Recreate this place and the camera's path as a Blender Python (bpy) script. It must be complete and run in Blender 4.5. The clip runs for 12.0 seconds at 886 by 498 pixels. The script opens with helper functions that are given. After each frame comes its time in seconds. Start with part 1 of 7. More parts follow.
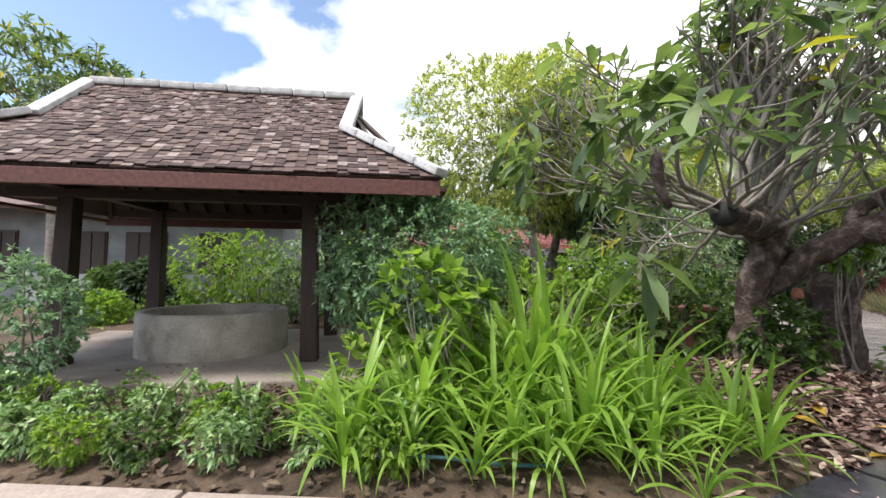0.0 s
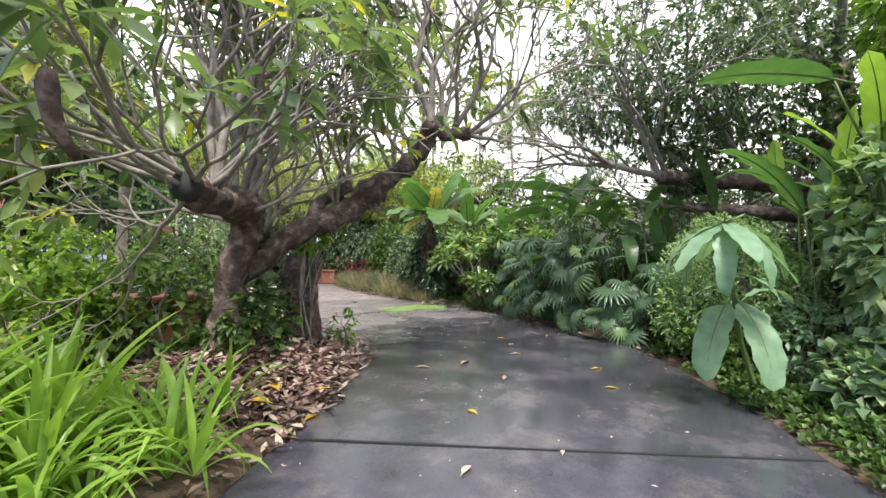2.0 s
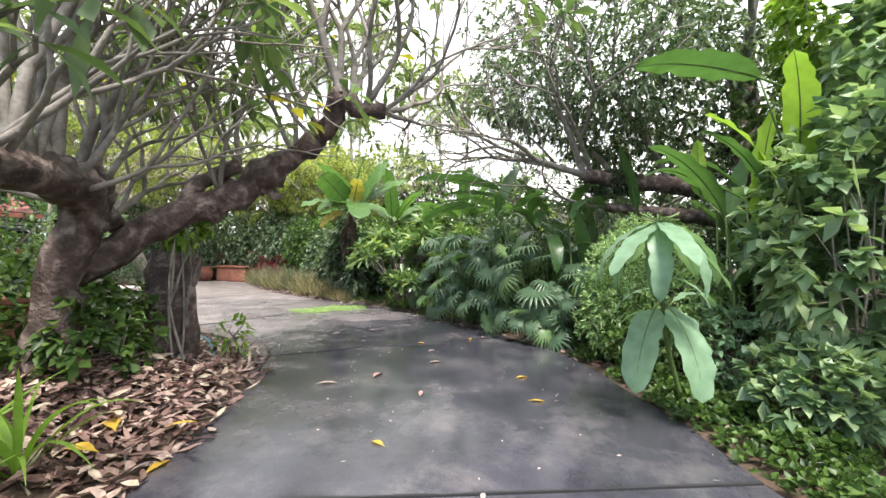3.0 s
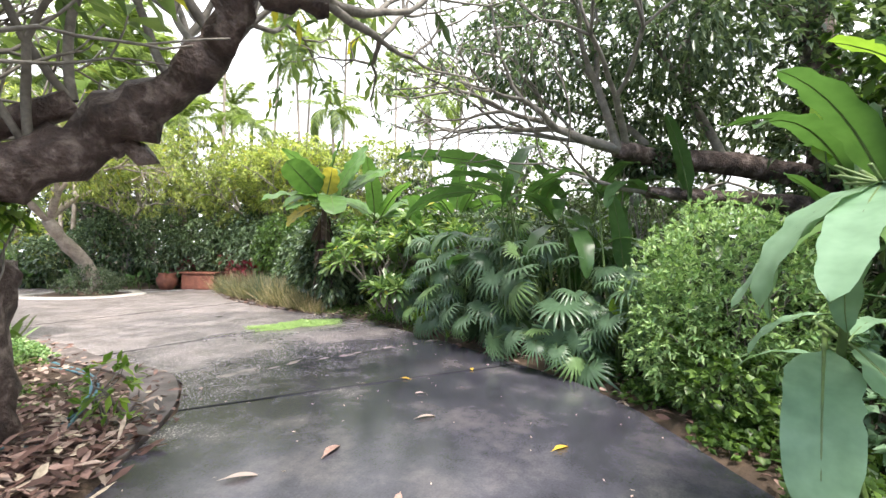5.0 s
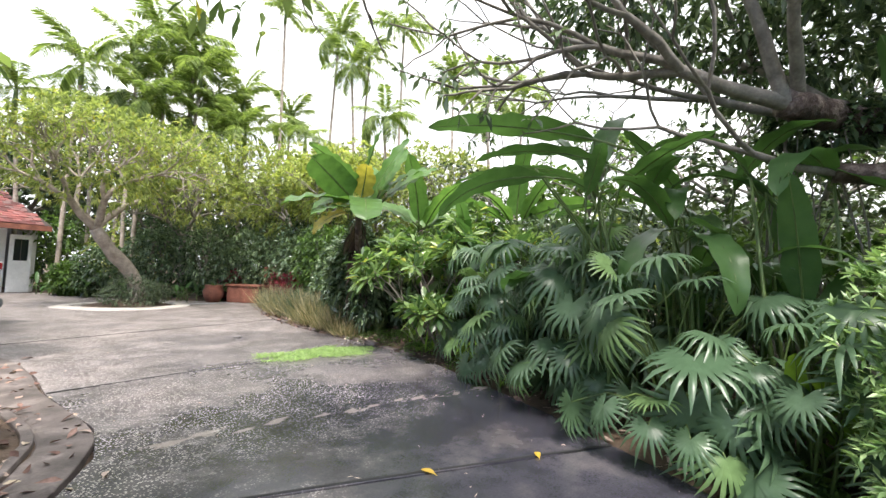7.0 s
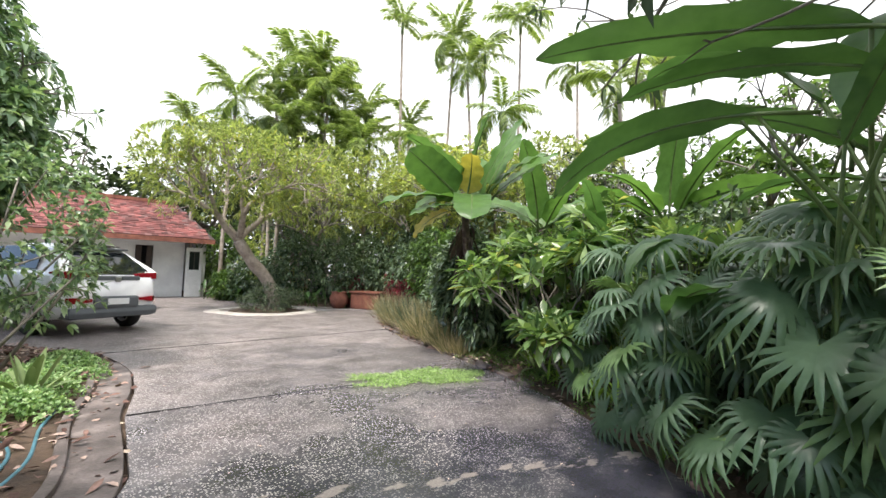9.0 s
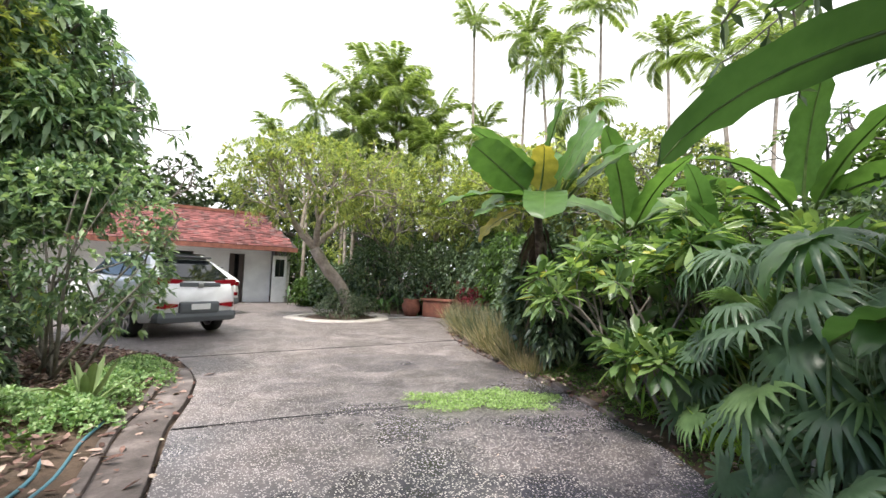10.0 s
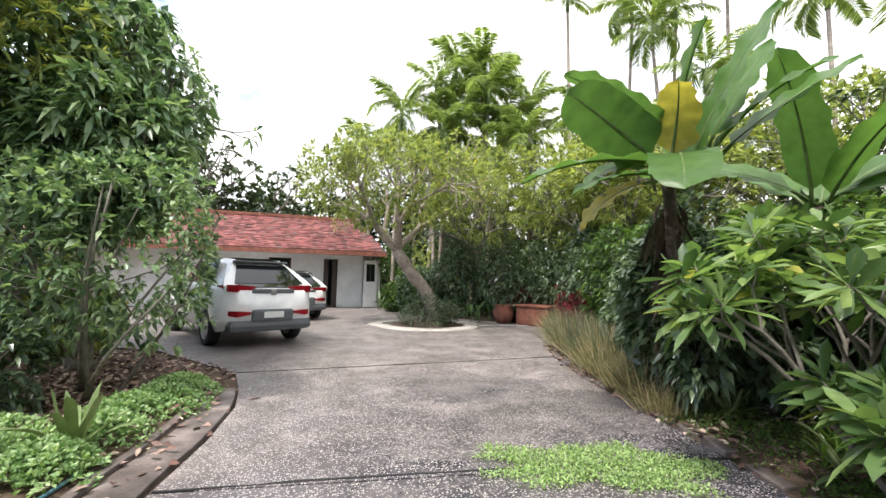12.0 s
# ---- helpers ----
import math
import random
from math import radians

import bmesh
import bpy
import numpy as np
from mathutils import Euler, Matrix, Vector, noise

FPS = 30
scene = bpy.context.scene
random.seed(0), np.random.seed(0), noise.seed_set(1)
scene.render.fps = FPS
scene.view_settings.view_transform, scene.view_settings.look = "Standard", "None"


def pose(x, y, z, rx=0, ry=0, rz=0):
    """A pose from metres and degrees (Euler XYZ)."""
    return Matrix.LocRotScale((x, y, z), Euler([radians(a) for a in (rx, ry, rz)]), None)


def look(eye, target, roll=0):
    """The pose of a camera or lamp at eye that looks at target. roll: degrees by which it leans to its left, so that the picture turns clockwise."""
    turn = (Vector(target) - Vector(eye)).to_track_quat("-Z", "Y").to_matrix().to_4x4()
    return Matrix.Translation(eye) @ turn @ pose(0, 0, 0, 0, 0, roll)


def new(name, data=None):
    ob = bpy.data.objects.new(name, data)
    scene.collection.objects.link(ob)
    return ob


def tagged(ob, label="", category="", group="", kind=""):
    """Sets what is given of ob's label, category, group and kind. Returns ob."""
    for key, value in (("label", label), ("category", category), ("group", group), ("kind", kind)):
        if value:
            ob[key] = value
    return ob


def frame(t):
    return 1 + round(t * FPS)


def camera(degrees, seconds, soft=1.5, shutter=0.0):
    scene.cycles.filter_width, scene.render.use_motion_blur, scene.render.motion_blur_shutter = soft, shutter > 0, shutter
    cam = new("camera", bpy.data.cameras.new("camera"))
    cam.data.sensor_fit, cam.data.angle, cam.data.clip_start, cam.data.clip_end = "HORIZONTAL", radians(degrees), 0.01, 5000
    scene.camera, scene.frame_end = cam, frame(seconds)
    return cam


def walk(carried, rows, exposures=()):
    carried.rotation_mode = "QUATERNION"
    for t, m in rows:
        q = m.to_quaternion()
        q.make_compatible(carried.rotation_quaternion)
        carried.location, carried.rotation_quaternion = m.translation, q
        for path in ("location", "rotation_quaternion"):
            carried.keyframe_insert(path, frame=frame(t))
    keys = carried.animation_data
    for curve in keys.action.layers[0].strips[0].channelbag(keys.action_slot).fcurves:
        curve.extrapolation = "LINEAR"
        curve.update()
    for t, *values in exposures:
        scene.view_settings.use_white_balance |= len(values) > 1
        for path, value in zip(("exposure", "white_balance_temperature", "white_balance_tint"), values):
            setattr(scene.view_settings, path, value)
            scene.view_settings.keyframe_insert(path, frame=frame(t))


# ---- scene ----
cam = camera(93.1, 12.0)
PATH = [
    (0.0, (0.398, -0.133, 1.196), (0.285, 1.861, 1.287), 0.5),
    (0.5, (0.540, -0.100, 1.191), (0.973, 1.851, 1.266), 0.5),
    (1.0, (0.690, -0.020, 1.180), (1.633, 1.742, 1.249), 0.8),
    (1.5, (0.846, 0.120, 1.192), (2.196, 1.594, 1.251), 1.0),
    (2.0, (1.040, 0.224, 1.190), (2.681, 1.367, 1.236), 0.9),
    (2.5, (1.289, 0.305, 1.202), (3.045, 1.261, 1.247), 1.5),
    (3.0, (1.590, 0.409, 1.203), (3.401, 1.258, 1.243), 1.7),
    (5.0, (3.018, 1.076, 1.210), (4.846, 1.888, 1.261), 1.0),
    (5.5, (3.403, 1.216, 1.220), (5.195, 2.102, 1.276), 1.2),
    (6.0, (3.785, 1.385, 1.225), (5.571, 2.283, 1.298), 0.9),
    (6.5, (4.170, 1.532, 1.222), (5.931, 2.474, 1.332), 1.1),
    (7.0, (4.529, 1.675, 1.227), (6.220, 2.737, 1.346), 2.1),
    (9.0, (5.555, 2.285, 1.289), (6.862, 3.793, 1.410), 1.8),
    (9.5, (5.831, 2.483, 1.296), (6.992, 4.106, 1.429), 1.7),
    (10.0, (6.040, 2.669, 1.302), (7.047, 4.391, 1.445), 2.0),
    (10.5, (6.252, 2.918, 1.309), (7.126, 4.710, 1.461), 1.7),
    (11.0, (6.439, 3.166, 1.307), (7.187, 5.015, 1.459), 1.5),
    (11.5, (6.635, 3.450, 1.309), (7.291, 5.334, 1.455), 1.4),
    (12.0, (6.821, 3.794, 1.316), (7.407, 5.700, 1.461), 1.3),
]
EXPOSURES = [(0.0, 1.42), (1.0, 1.55), (2.0, 1.84), (3.0, 2.08), (5.0, 2.22), (6.5, 2.05), (7.0, 1.98), (9.0, 1.75), (10.5, 1.68), (12.0, 1.64)]
walk(cam, [(t, look(eye, target, roll)) for t, eye, target, roll in PATH], EXPOSURES)

# world: hazy tropical sky with broken cloud towards the north-west, and a soft veiled sun
ELEV, AZIM = 60.0, 235.0
world = bpy.data.worlds.new("world")
scene.world = world
world.use_nodes = True
wn, wl = world.node_tree.nodes, world.node_tree.links
bg = wn["Background"]
sky = wn.new("ShaderNodeTexSky")
sky.sky_type, sky.sun_disc = "NISHITA", False
sky.sun_elevation, sky.sun_rotation = radians(ELEV), radians(AZIM)
sky.dust_density, sky.air_density = 1.5, 1.0
tc = wn.new("ShaderNodeTexCoord")
cl = wn.new("ShaderNodeTexNoise")
cl.inputs["Scale"].default_value, cl.inputs["Detail"].default_value = 2.6, 7
cl.inputs["Roughness"].default_value = 0.5
mp = wn.new("ShaderNodeMapping")
mp.inputs["Scale"].default_value = (1, 1, 1.7)
mp.inputs["Location"].default_value = (0.35, 0.1, 0.2)
wl.new(tc.outputs["Generated"], mp.inputs["Vector"])
wl.new(mp.outputs["Vector"], cl.inputs["Vector"])
sep = wn.new("ShaderNodeSeparateXYZ")
wl.new(tc.outputs["Generated"], sep.inputs[0])
east = wn.new("ShaderNodeMath")
east.operation = "MULTIPLY_ADD"
east.inputs[1].default_value, east.inputs[2].default_value = 0.42, 0.13
wl.new(sep.outputs["X"], east.inputs[0])
add = wn.new("ShaderNodeMath")
add.operation = "ADD"
wl.new(cl.outputs["Fac"], add.inputs[0])
wl.new(east.outputs[0], add.inputs[1])
cr = wn.new("ShaderNodeValToRGB")
cr.color_ramp.elements[0].position, cr.color_ramp.elements[1].position = 0.41, 0.49
wl.new(add.outputs[0], cr.inputs["Fac"])
mix = wn.new("ShaderNodeMixRGB")
gain = wn.new("ShaderNodeMixRGB")
gain.blend_type = "MULTIPLY"
gain.inputs[0].default_value = 1
gain.inputs[2].default_value = (1, 1, 1, 1)
cl2 = wn.new("ShaderNodeTexNoise")
cl2.inputs["Scale"].default_value, cl2.inputs["Detail"].default_value = 5, 5
wl.new(mp.outputs["Vector"], cl2.inputs["Vector"])
cc = wn.new("ShaderNodeValToRGB")
cc.color_ramp.elements[0].position, cc.color_ramp.elements[1].position = 0.35, 0.62
cc.color_ramp.elements[0].color, cc.color_ramp.elements[1].color = (4.6, 4.75, 5.1, 1), (7.0, 6.95, 6.95, 1)
wl.new(cl2.outputs["Fac"], cc.inputs["Fac"])
wl.new(sky.outputs[0], gain.inputs[1])
wl.new(cr.outputs["Color"], mix.inputs[0])
wl.new(gain.outputs[0], mix.inputs[1])
wl.new(cc.outputs["Color"], mix.inputs[2])
wl.new(mix.outputs[0], bg.inputs["Color"])
bg.inputs["Strength"].default_value = 0.1

sun = new("sun", bpy.data.lights.new("sun", "SUN"))
sun.data.energy, sun.data.angle, sun.data.color = 1.9, radians(14), (1.0, 0.95, 0.86)
_az, _el = radians(AZIM), radians(ELEV)
_d = Vector((math.sin(_az) * math.cos(_el), math.cos(_az) * math.cos(_el), math.sin(_el)))
sun.matrix_basis = look(tuple(_d * 40), (0, 0, 0))


# ---------------- materials ----------------
def nodes_of(name):
    m = bpy.data.materials.new(name)
    m.use_nodes = True
    n = m.node_tree.nodes
    return m, n, m.node_tree.links, n["Principled BSDF"]


def coords(n, l, scale=(1, 1, 1)):
    t = n.new("ShaderNodeTexCoord")
    mpn = n.new("ShaderNodeMapping")
    mpn.inputs["Scale"].default_value = scale
    l.new(t.outputs["Object"], mpn.inputs["Vector"])
    return mpn.outputs["Vector"]


def noise_tex(n, l, vec, scale, detail=5, rough=0.55):
    t = n.new("ShaderNodeTexNoise")
    t.inputs["Scale"].default_value, t.inputs["Detail"].default_value, t.inputs["Roughness"].default_value = scale, detail, rough
    l.new(vec, t.inputs["Vector"])
    return t.outputs["Fac"]


def ramp(n, l, fac, stops):
    r = n.new("ShaderNodeValToRGB")
    e = r.color_ramp.elements
    while len(e) < len(stops):
        e.new(0.5)
    for k, (p, c) in zip(e, stops):
        k.position, k.color = p, (*c, 1) if len(c) == 3 else c
    l.new(fac, r.inputs["Fac"])
    return r.outputs["Color"]


def mixc(n, l, fac, a, b, mode="MIX"):
    m = n.new("ShaderNodeMixRGB")
    m.blend_type = mode
    for s, v in ((m.inputs[0], fac), (m.inputs[1], a), (m.inputs[2], b)):
        if isinstance(v, (int, float)):
            s.default_value = v
        elif isinstance(v, tuple):
            s.default_value = (*v, 1)
        else:
            l.new(v, s)
    return m.outputs[0]


def bump(n, l, b, height, strength=0.3, dist=0.01):
    k = n.new("ShaderNodeBump")
    k.inputs["Strength"].default_value, k.inputs["Distance"].default_value = strength, dist
    l.new(height, k.inputs["Height"])
    l.new(k.outputs[0], b.inputs["Normal"])


def surface(name, c1, c2, scale=4.0, rough=0.7, bumps=0.3, fine=60.0, metal=0.0, c3=None, stretch=(1, 1, 1), dist=0.01, spec=0.5):
    m, n, l, b = nodes_of(name)
    v = coords(n, l, stretch)
    f1 = noise_tex(n, l, v, scale, 6)
    f2 = noise_tex(n, l, v, fine, 4)
    stops = [(0.32, c1), (0.68, c2)] if c3 is None else [(0.3, c1), (0.52, c2), (0.68, c3)]
    col = ramp(n, l, f1, stops)
    col = mixc(n, l, 0.5, col, ramp(n, l, f2, [(0.3, (0.62, 0.62, 0.62)), (0.7, (1.3, 1.3, 1.3))]), "MULTIPLY")
    l.new(col, b.inputs["Base Color"])
    b.inputs["Roughness"].default_value, b.inputs["Metallic"].default_value = rough, metal
    b.inputs["Specular IOR Level"].default_value = spec
    h = mixc(n, l, 0.5, f1, f2)
    bump(n, l, b, h, bumps, dist)
    return m


def leaf(name, c1, c2, c3=None, rough=0.42, trans=0.35, spec=0.35):
    """A leaf: its colour goes from c1 to c2 from leaf to leaf, a few in c3; light comes through it."""
    m, n, l, b = nodes_of(name)
    g = n.new("ShaderNodeNewGeometry")
    c1, c2 = ((c[0] * 1.02 + 0.004, c[1] * 0.86, c[2] * 1.22 + 0.009) for c in (c1, c2))
    c0 = tuple(x * 0.62 for x in c1)
    mid = tuple(p * 0.62 + q * 0.38 for p, q in zip(c1, c2))
    stops = [(0.0, c0), (0.55, mid), (0.93, c2)] + ([(0.97, c3)] if c3 else [])
    col = ramp(n, l, g.outputs["Random Per Island"], stops)
    v = coords(n, l)
    f = noise_tex(n, l, v, 9.0, 3)
    col = mixc(n, l, 0.6, col, ramp(n, l, f, [(0.3, (0.65, 0.7, 0.6)), (0.7, (1.25, 1.2, 1.2))]), "MULTIPLY")
    oi = n.new("ShaderNodeObjectInfo")
    col = mixc(n, l, 0.5, col, ramp(n, l, oi.outputs["Random"], [(0.0, (0.7, 0.75, 0.7)), (1.0, (1.25, 1.2, 1.1))]), "MULTIPLY")
    l.new(col, b.inputs["Base Color"])
    b.inputs["Roughness"].default_value = rough
    b.inputs["Specular IOR Level"].default_value = spec
    tr = n.new("ShaderNodeBsdfTranslucent")
    l.new(mixc(n, l, 1.0, col, (1.45, 1.55, 0.85), "MULTIPLY"), tr.inputs["Color"])
    mx = n.new("ShaderNodeMixShader")
    mx.inputs[0].default_value = trans
    l.new(b.outputs[0], mx.inputs[1])
    l.new(tr.outputs[0], mx.inputs[2])
    l.new(mx.outputs[0], n["Material Output"].inputs["Surface"])
    return m


def driveway_mat():
    m, n, l, b = nodes_of("washed_concrete")
    v = coords(n, l)
    big = noise_tex(n, l, v, 0.55, 6, 0.6)
    mid = noise_tex(n, l, v, 1.9, 8, 0.68)
    fine = noise_tex(n, l, v, 70.0, 3)
    col = ramp(n, l, mid, [(0.3, (0.028, 0.027, 0.036)), (0.5, (0.054, 0.052, 0.068)), (0.72, (0.135, 0.12, 0.13))])
    dry = mixc(n, l, 1.0, ramp(n, l, mid, [(0.3, (0.062, 0.051, 0.049)), (0.5, (0.125, 0.103, 0.10)), (0.7, (0.29, 0.245, 0.235))]), (1, 1, 1), "MULTIPLY")
    s = n.new("ShaderNodeSeparateXYZ")
    l.new(v, s.inputs[0])
    far = n.new("ShaderNodeMath")
    far.operation = "MULTIPLY_ADD"
    far.inputs[1].default_value, far.inputs[2].default_value = 0.050, -0.42
    l.new(s.outputs["Y"], far.inputs[0])
    dm = n.new("ShaderNodeMath")
    dm.operation = "ADD"
    l.new(far.outputs[0], dm.inputs[0])
    l.new(big, dm.inputs[1])
    dryness = ramp(n, l, dm.outputs[0], [(0.28, (0, 0, 0)), (0.62, (1, 1, 1))])
    col = mixc(n, l, dryness, col, dry)
    vo = n.new("ShaderNodeTexVoronoi")
    vo.inputs["Scale"].default_value = 66.0
    l.new(v, vo.inputs["Vector"])
    stone = ramp(n, l, vo.outputs["Distance"], [(0.32, (1, 1, 1)), (0.46, (0, 0, 0))])
    sepc = n.new("ShaderNodeSeparateColor")
    l.new(vo.outputs["Color"], sepc.inputs[0])
    pick = ramp(n, l, sepc.outputs[0], [(0.32, (0, 0, 0)), (0.40, (1, 1, 1))])
    patch = n.new("ShaderNodeMath")
    patch.operation = "MULTIPLY_ADD"
    patch.inputs[1].default_value, patch.inputs[2].default_value = 0.22, -0.98
    l.new(s.outputs["Y"], patch.inputs[0])
    pm = n.new("ShaderNodeMath")
    pm.operation = "ADD"
    l.new(patch.outputs[0], pm.inputs[0])
    l.new(mid, pm.inputs[1])
    where = ramp(n, l, pm.outputs[0], [(0.35, (0, 0, 0)), (0.6, (1, 1, 1))])
    specks = mixc(n, l, 1.0, mixc(n, l, 1.0, stone, pick, "MULTIPLY"), where, "MULTIPLY")
    col = mixc(n, l, specks, col, (0.50, 0.455, 0.45))
    spots = ramp(n, l, noise_tex(n, l, v, 6.5, 7, 0.65), [(0.57, (0, 0, 0)), (0.66, (0.55, 0.55, 0.55))])
    col = mixc(n, l, mixc(n, l, 1.0, spots, dryness, "MULTIPLY"), col, (0.34, 0.30, 0.31))
    damp = ramp(n, l, noise_tex(n, l, v, 1.3, 4, 0.6), [(0.50, (0, 0, 0)), (0.66, (0.4, 0.4, 0.4))])
    col = mixc(n, l, mixc(n, l, 1.0, damp, dryness, "MULTIPLY"), col, (0.055, 0.052, 0.042))
    # band of thin pale peeled patches across the second slab
    dx = n.new("ShaderNodeMath")
    dx.operation = "MULTIPLY_ADD"
    dx.inputs[1].default_value, dx.inputs[2].default_value = 0.40, -7.25
    l.new(s.outputs["X"], dx.inputs[0])
    line = n.new("ShaderNodeMath")
    line.operation = "ADD"
    l.new(dx.outputs[0], line.inputs[0])
    l.new(s.outputs["Y"], line.inputs[1])
    away = n.new("ShaderNodeMath")
    away.operation = "ABSOLUTE"
    l.new(line.outputs[0], away.inputs[0])
    peel = noise_tex(n, l, coords(n, l, (0.8, 1.6, 1)), 4.5, 5, 0.6)
    pk = n.new("ShaderNodeMath")
    pk.operation = "MULTIPLY_ADD"
    pk.inputs[1].default_value = -0.9
    l.new(away.outputs[0], pk.inputs[0])
    l.new(peel, pk.inputs[2])
    peeled = ramp(n, l, pk.outputs[0], [(0.49, (0, 0, 0)), (0.54, (1, 1, 1))])
    col = mixc(n, l, mixc(n, l, 1.0, peeled, (0.8, 0.8, 0.8), "MULTIPLY"), col, (0.34, 0.29, 0.27))
    l.new(mixc(n, l, 0.35, col, ramp(n, l, fine, [(0.3, (0.5, 0.5, 0.5)), (0.7, (1.4, 1.4, 1.4))]), "MULTIPLY"), b.inputs["Base Color"])
    l.new(ramp(n, l, mixc(n, l, 0.6, mid, dryness), [(0.15, (0.13, 0.13, 0.13)), (0.8, (0.62, 0.62, 0.62))]), b.inputs["Roughness"])
    h = mixc(n, l, 0.5, fine, specks)
    bump(n, l, b, h, 0.35, 0.004)
    return m


M = {
    "drive": driveway_mat(),
    "kerb": surface("kerb_concrete", (0.06, 0.048, 0.045), (0.13, 0.105, 0.10), 3.5, 0.6, 0.6, 50, c3=(0.24, 0.20, 0.19)),
    "kerb_pink": surface("pinkish_kerb", (0.26, 0.205, 0.18), (0.40, 0.33, 0.30), 2.5, 0.75, 0.5, 50),
    "soil": surface("soil", (0.035, 0.024, 0.018), (0.10, 0.066, 0.045), 2.2, 0.95, 0.8, 40, c3=(0.115, 0.082, 0.06), dist=0.03),
    "bark_dark": surface("bark_dark", (0.022, 0.013, 0.012), (0.085, 0.055, 0.047), 9, 0.7, 1.0, 38, c3=(0.26, 0.20, 0.18), dist=0.04),
    "bark_grey": surface("bark_grey", (0.12, 0.105, 0.09), (0.28, 0.25, 0.22), 9, 0.8, 0.8, 50, dist=0.01),
    "bark_pale": surface("bark_pale", (0.20, 0.16, 0.13), (0.40, 0.34, 0.29), 7, 0.8, 0.8, 50, dist=0.01),
    "stem": surface("green_stem", (0.05, 0.09, 0.025), (0.14, 0.20, 0.06), 6, 0.5, 0.2, 40),
    "wood": surface("dark_stained_wood", (0.018, 0.009, 0.007), (0.045, 0.020, 0.014), 3, 0.6, 0.4, 60, stretch=(8, 8, 1)),
    "fascia": surface("red_brown_fascia", (0.075, 0.025, 0.02), (0.15, 0.052, 0.042), 3, 0.55, 0.3, 60, stretch=(1, 8, 8)),
    "well": surface("cast_cement", (0.16, 0.14, 0.12), (0.34, 0.31, 0.27), 2.5, 0.85, 0.5, 60, c3=(0.42, 0.39, 0.35)),
    "floor": surface("cement_floor", (0.19, 0.155, 0.135), (0.33, 0.28, 0.25), 1.6, 0.75, 0.4, 50),
    "mortar": surface("lime_mortar", (0.36, 0.36, 0.37), (0.62, 0.62, 0.63), 5, 0.85, 0.5, 60),
    "kerb_pale": surface("pale_kerb", (0.30, 0.27, 0.25), (0.52, 0.48, 0.45), 2.5, 0.8, 0.5, 50),
    "terra": surface("terracotta", (0.13, 0.045, 0.03), (0.27, 0.10, 0.065), 4, 0.8, 0.4, 50),
    "white": surface("white_plaster", (0.60, 0.60, 0.60), (0.80, 0.80, 0.79), 1.5, 0.8, 0.1, 60),
    "grey": surface("grey_plaster", (0.17, 0.185, 0.20), (0.29, 0.31, 0.33), 1.5, 0.8, 0.2, 60),
    "litter": None, "tile": None,
}


def island_mat(name, stops, rough=0.8, scale=30.0, spec=0.3, obj=False, bumps=0.3):
    m, n, l, b = nodes_of(name)
    if obj:
        src = n.new("ShaderNodeObjectInfo").outputs["Random"]
        g = n.new("ShaderNodeNewGeometry").outputs["Random Per Island"]
        a = n.new("ShaderNodeMath")
        a.operation = "ADD"
        l.new(src, a.inputs[0])
        l.new(g, a.inputs[1])
        fr = n.new("ShaderNodeMath")
        fr.operation = "FRACT"
        l.new(a.outputs[0], fr.inputs[0])
        src = fr.outputs[0]
    else:
        src = n.new("ShaderNodeNewGeometry").outputs["Random Per Island"]
    col = ramp(n, l, src, stops)
    v = coords(n, l)
    f = noise_tex(n, l, v, scale, 4)
    col = mixc(n, l, 0.7, col, ramp(n, l, f, [(0.3, (0.5, 0.5, 0.5)), (0.7, (1.4, 1.4, 1.4))]), "MULTIPLY")
    l.new(col, b.inputs["Base Color"])
    b.inputs["Roughness"].default_value, b.inputs["Specular IOR Level"].default_value = rough, spec
    bump(n, l, b, f, bumps, 0.005)
    return m


M["litter"] = island_mat("dead_leaves", [(0.0, (0.05, 0.028, 0.024)), (0.3, (0.16, 0.09, 0.075)), (0.6, (0.31, 0.20, 0.17)), (0.85, (0.45, 0.34, 0.29)), (1.0, (0.55, 0.46, 0.34))])
M["withered"] = island_mat("withered_leaves", [(0.0, (0.03, 0.02, 0.015)), (0.5, (0.08, 0.055, 0.04)), (1.0, (0.17, 0.125, 0.09))])
M["tile"] = island_mat("weathered_clay_tile", [(0.0, (0.045, 0.03, 0.03)), (0.5, (0.095, 0.062, 0.058)), (0.85, (0.16, 0.115, 0.105)), (1.0, (0.27, 0.22, 0.21))], 0.8, 14.0, obj=True)
M["redtile"] = island_mat("red_clay_tile", [(0.0, (0.075, 0.03, 0.028)), (0.4, (0.155, 0.05, 0.046)), (0.8, (0.24, 0.085, 0.078)), (1.0, (0.14, 0.085, 0.08))], 0.8, 1.3)
M["yellow"] = leaf("yellow_leaf", (0.60, 0.44, 0.03), (0.72, 0.58, 0.08), rough=0.5, trans=0.2)
M["pale_leaf"] = leaf("bleached_leaf", (0.45, 0.42, 0.30), (0.62, 0.56, 0.36), rough=0.6, trans=0.15)
M["pandan"] = leaf("strap_leaf", (0.09, 0.25, 0.025), (0.38, 0.64, 0.08), (0.45, 0.36, 0.10), rough=0.35, trans=0.4)
M["frangi"] = leaf("frangipani_leaf", (0.075, 0.16, 0.05), (0.20, 0.32, 0.085), (0.42, 0.38, 0.05), rough=0.34, trans=0.40, spec=0.5)
M["frangi_far"] = leaf("light_green_leaf", (0.20, 0.31, 0.08), (0.44, 0.56, 0.15), (0.40, 0.36, 0.08), rough=0.42, trans=0.5)
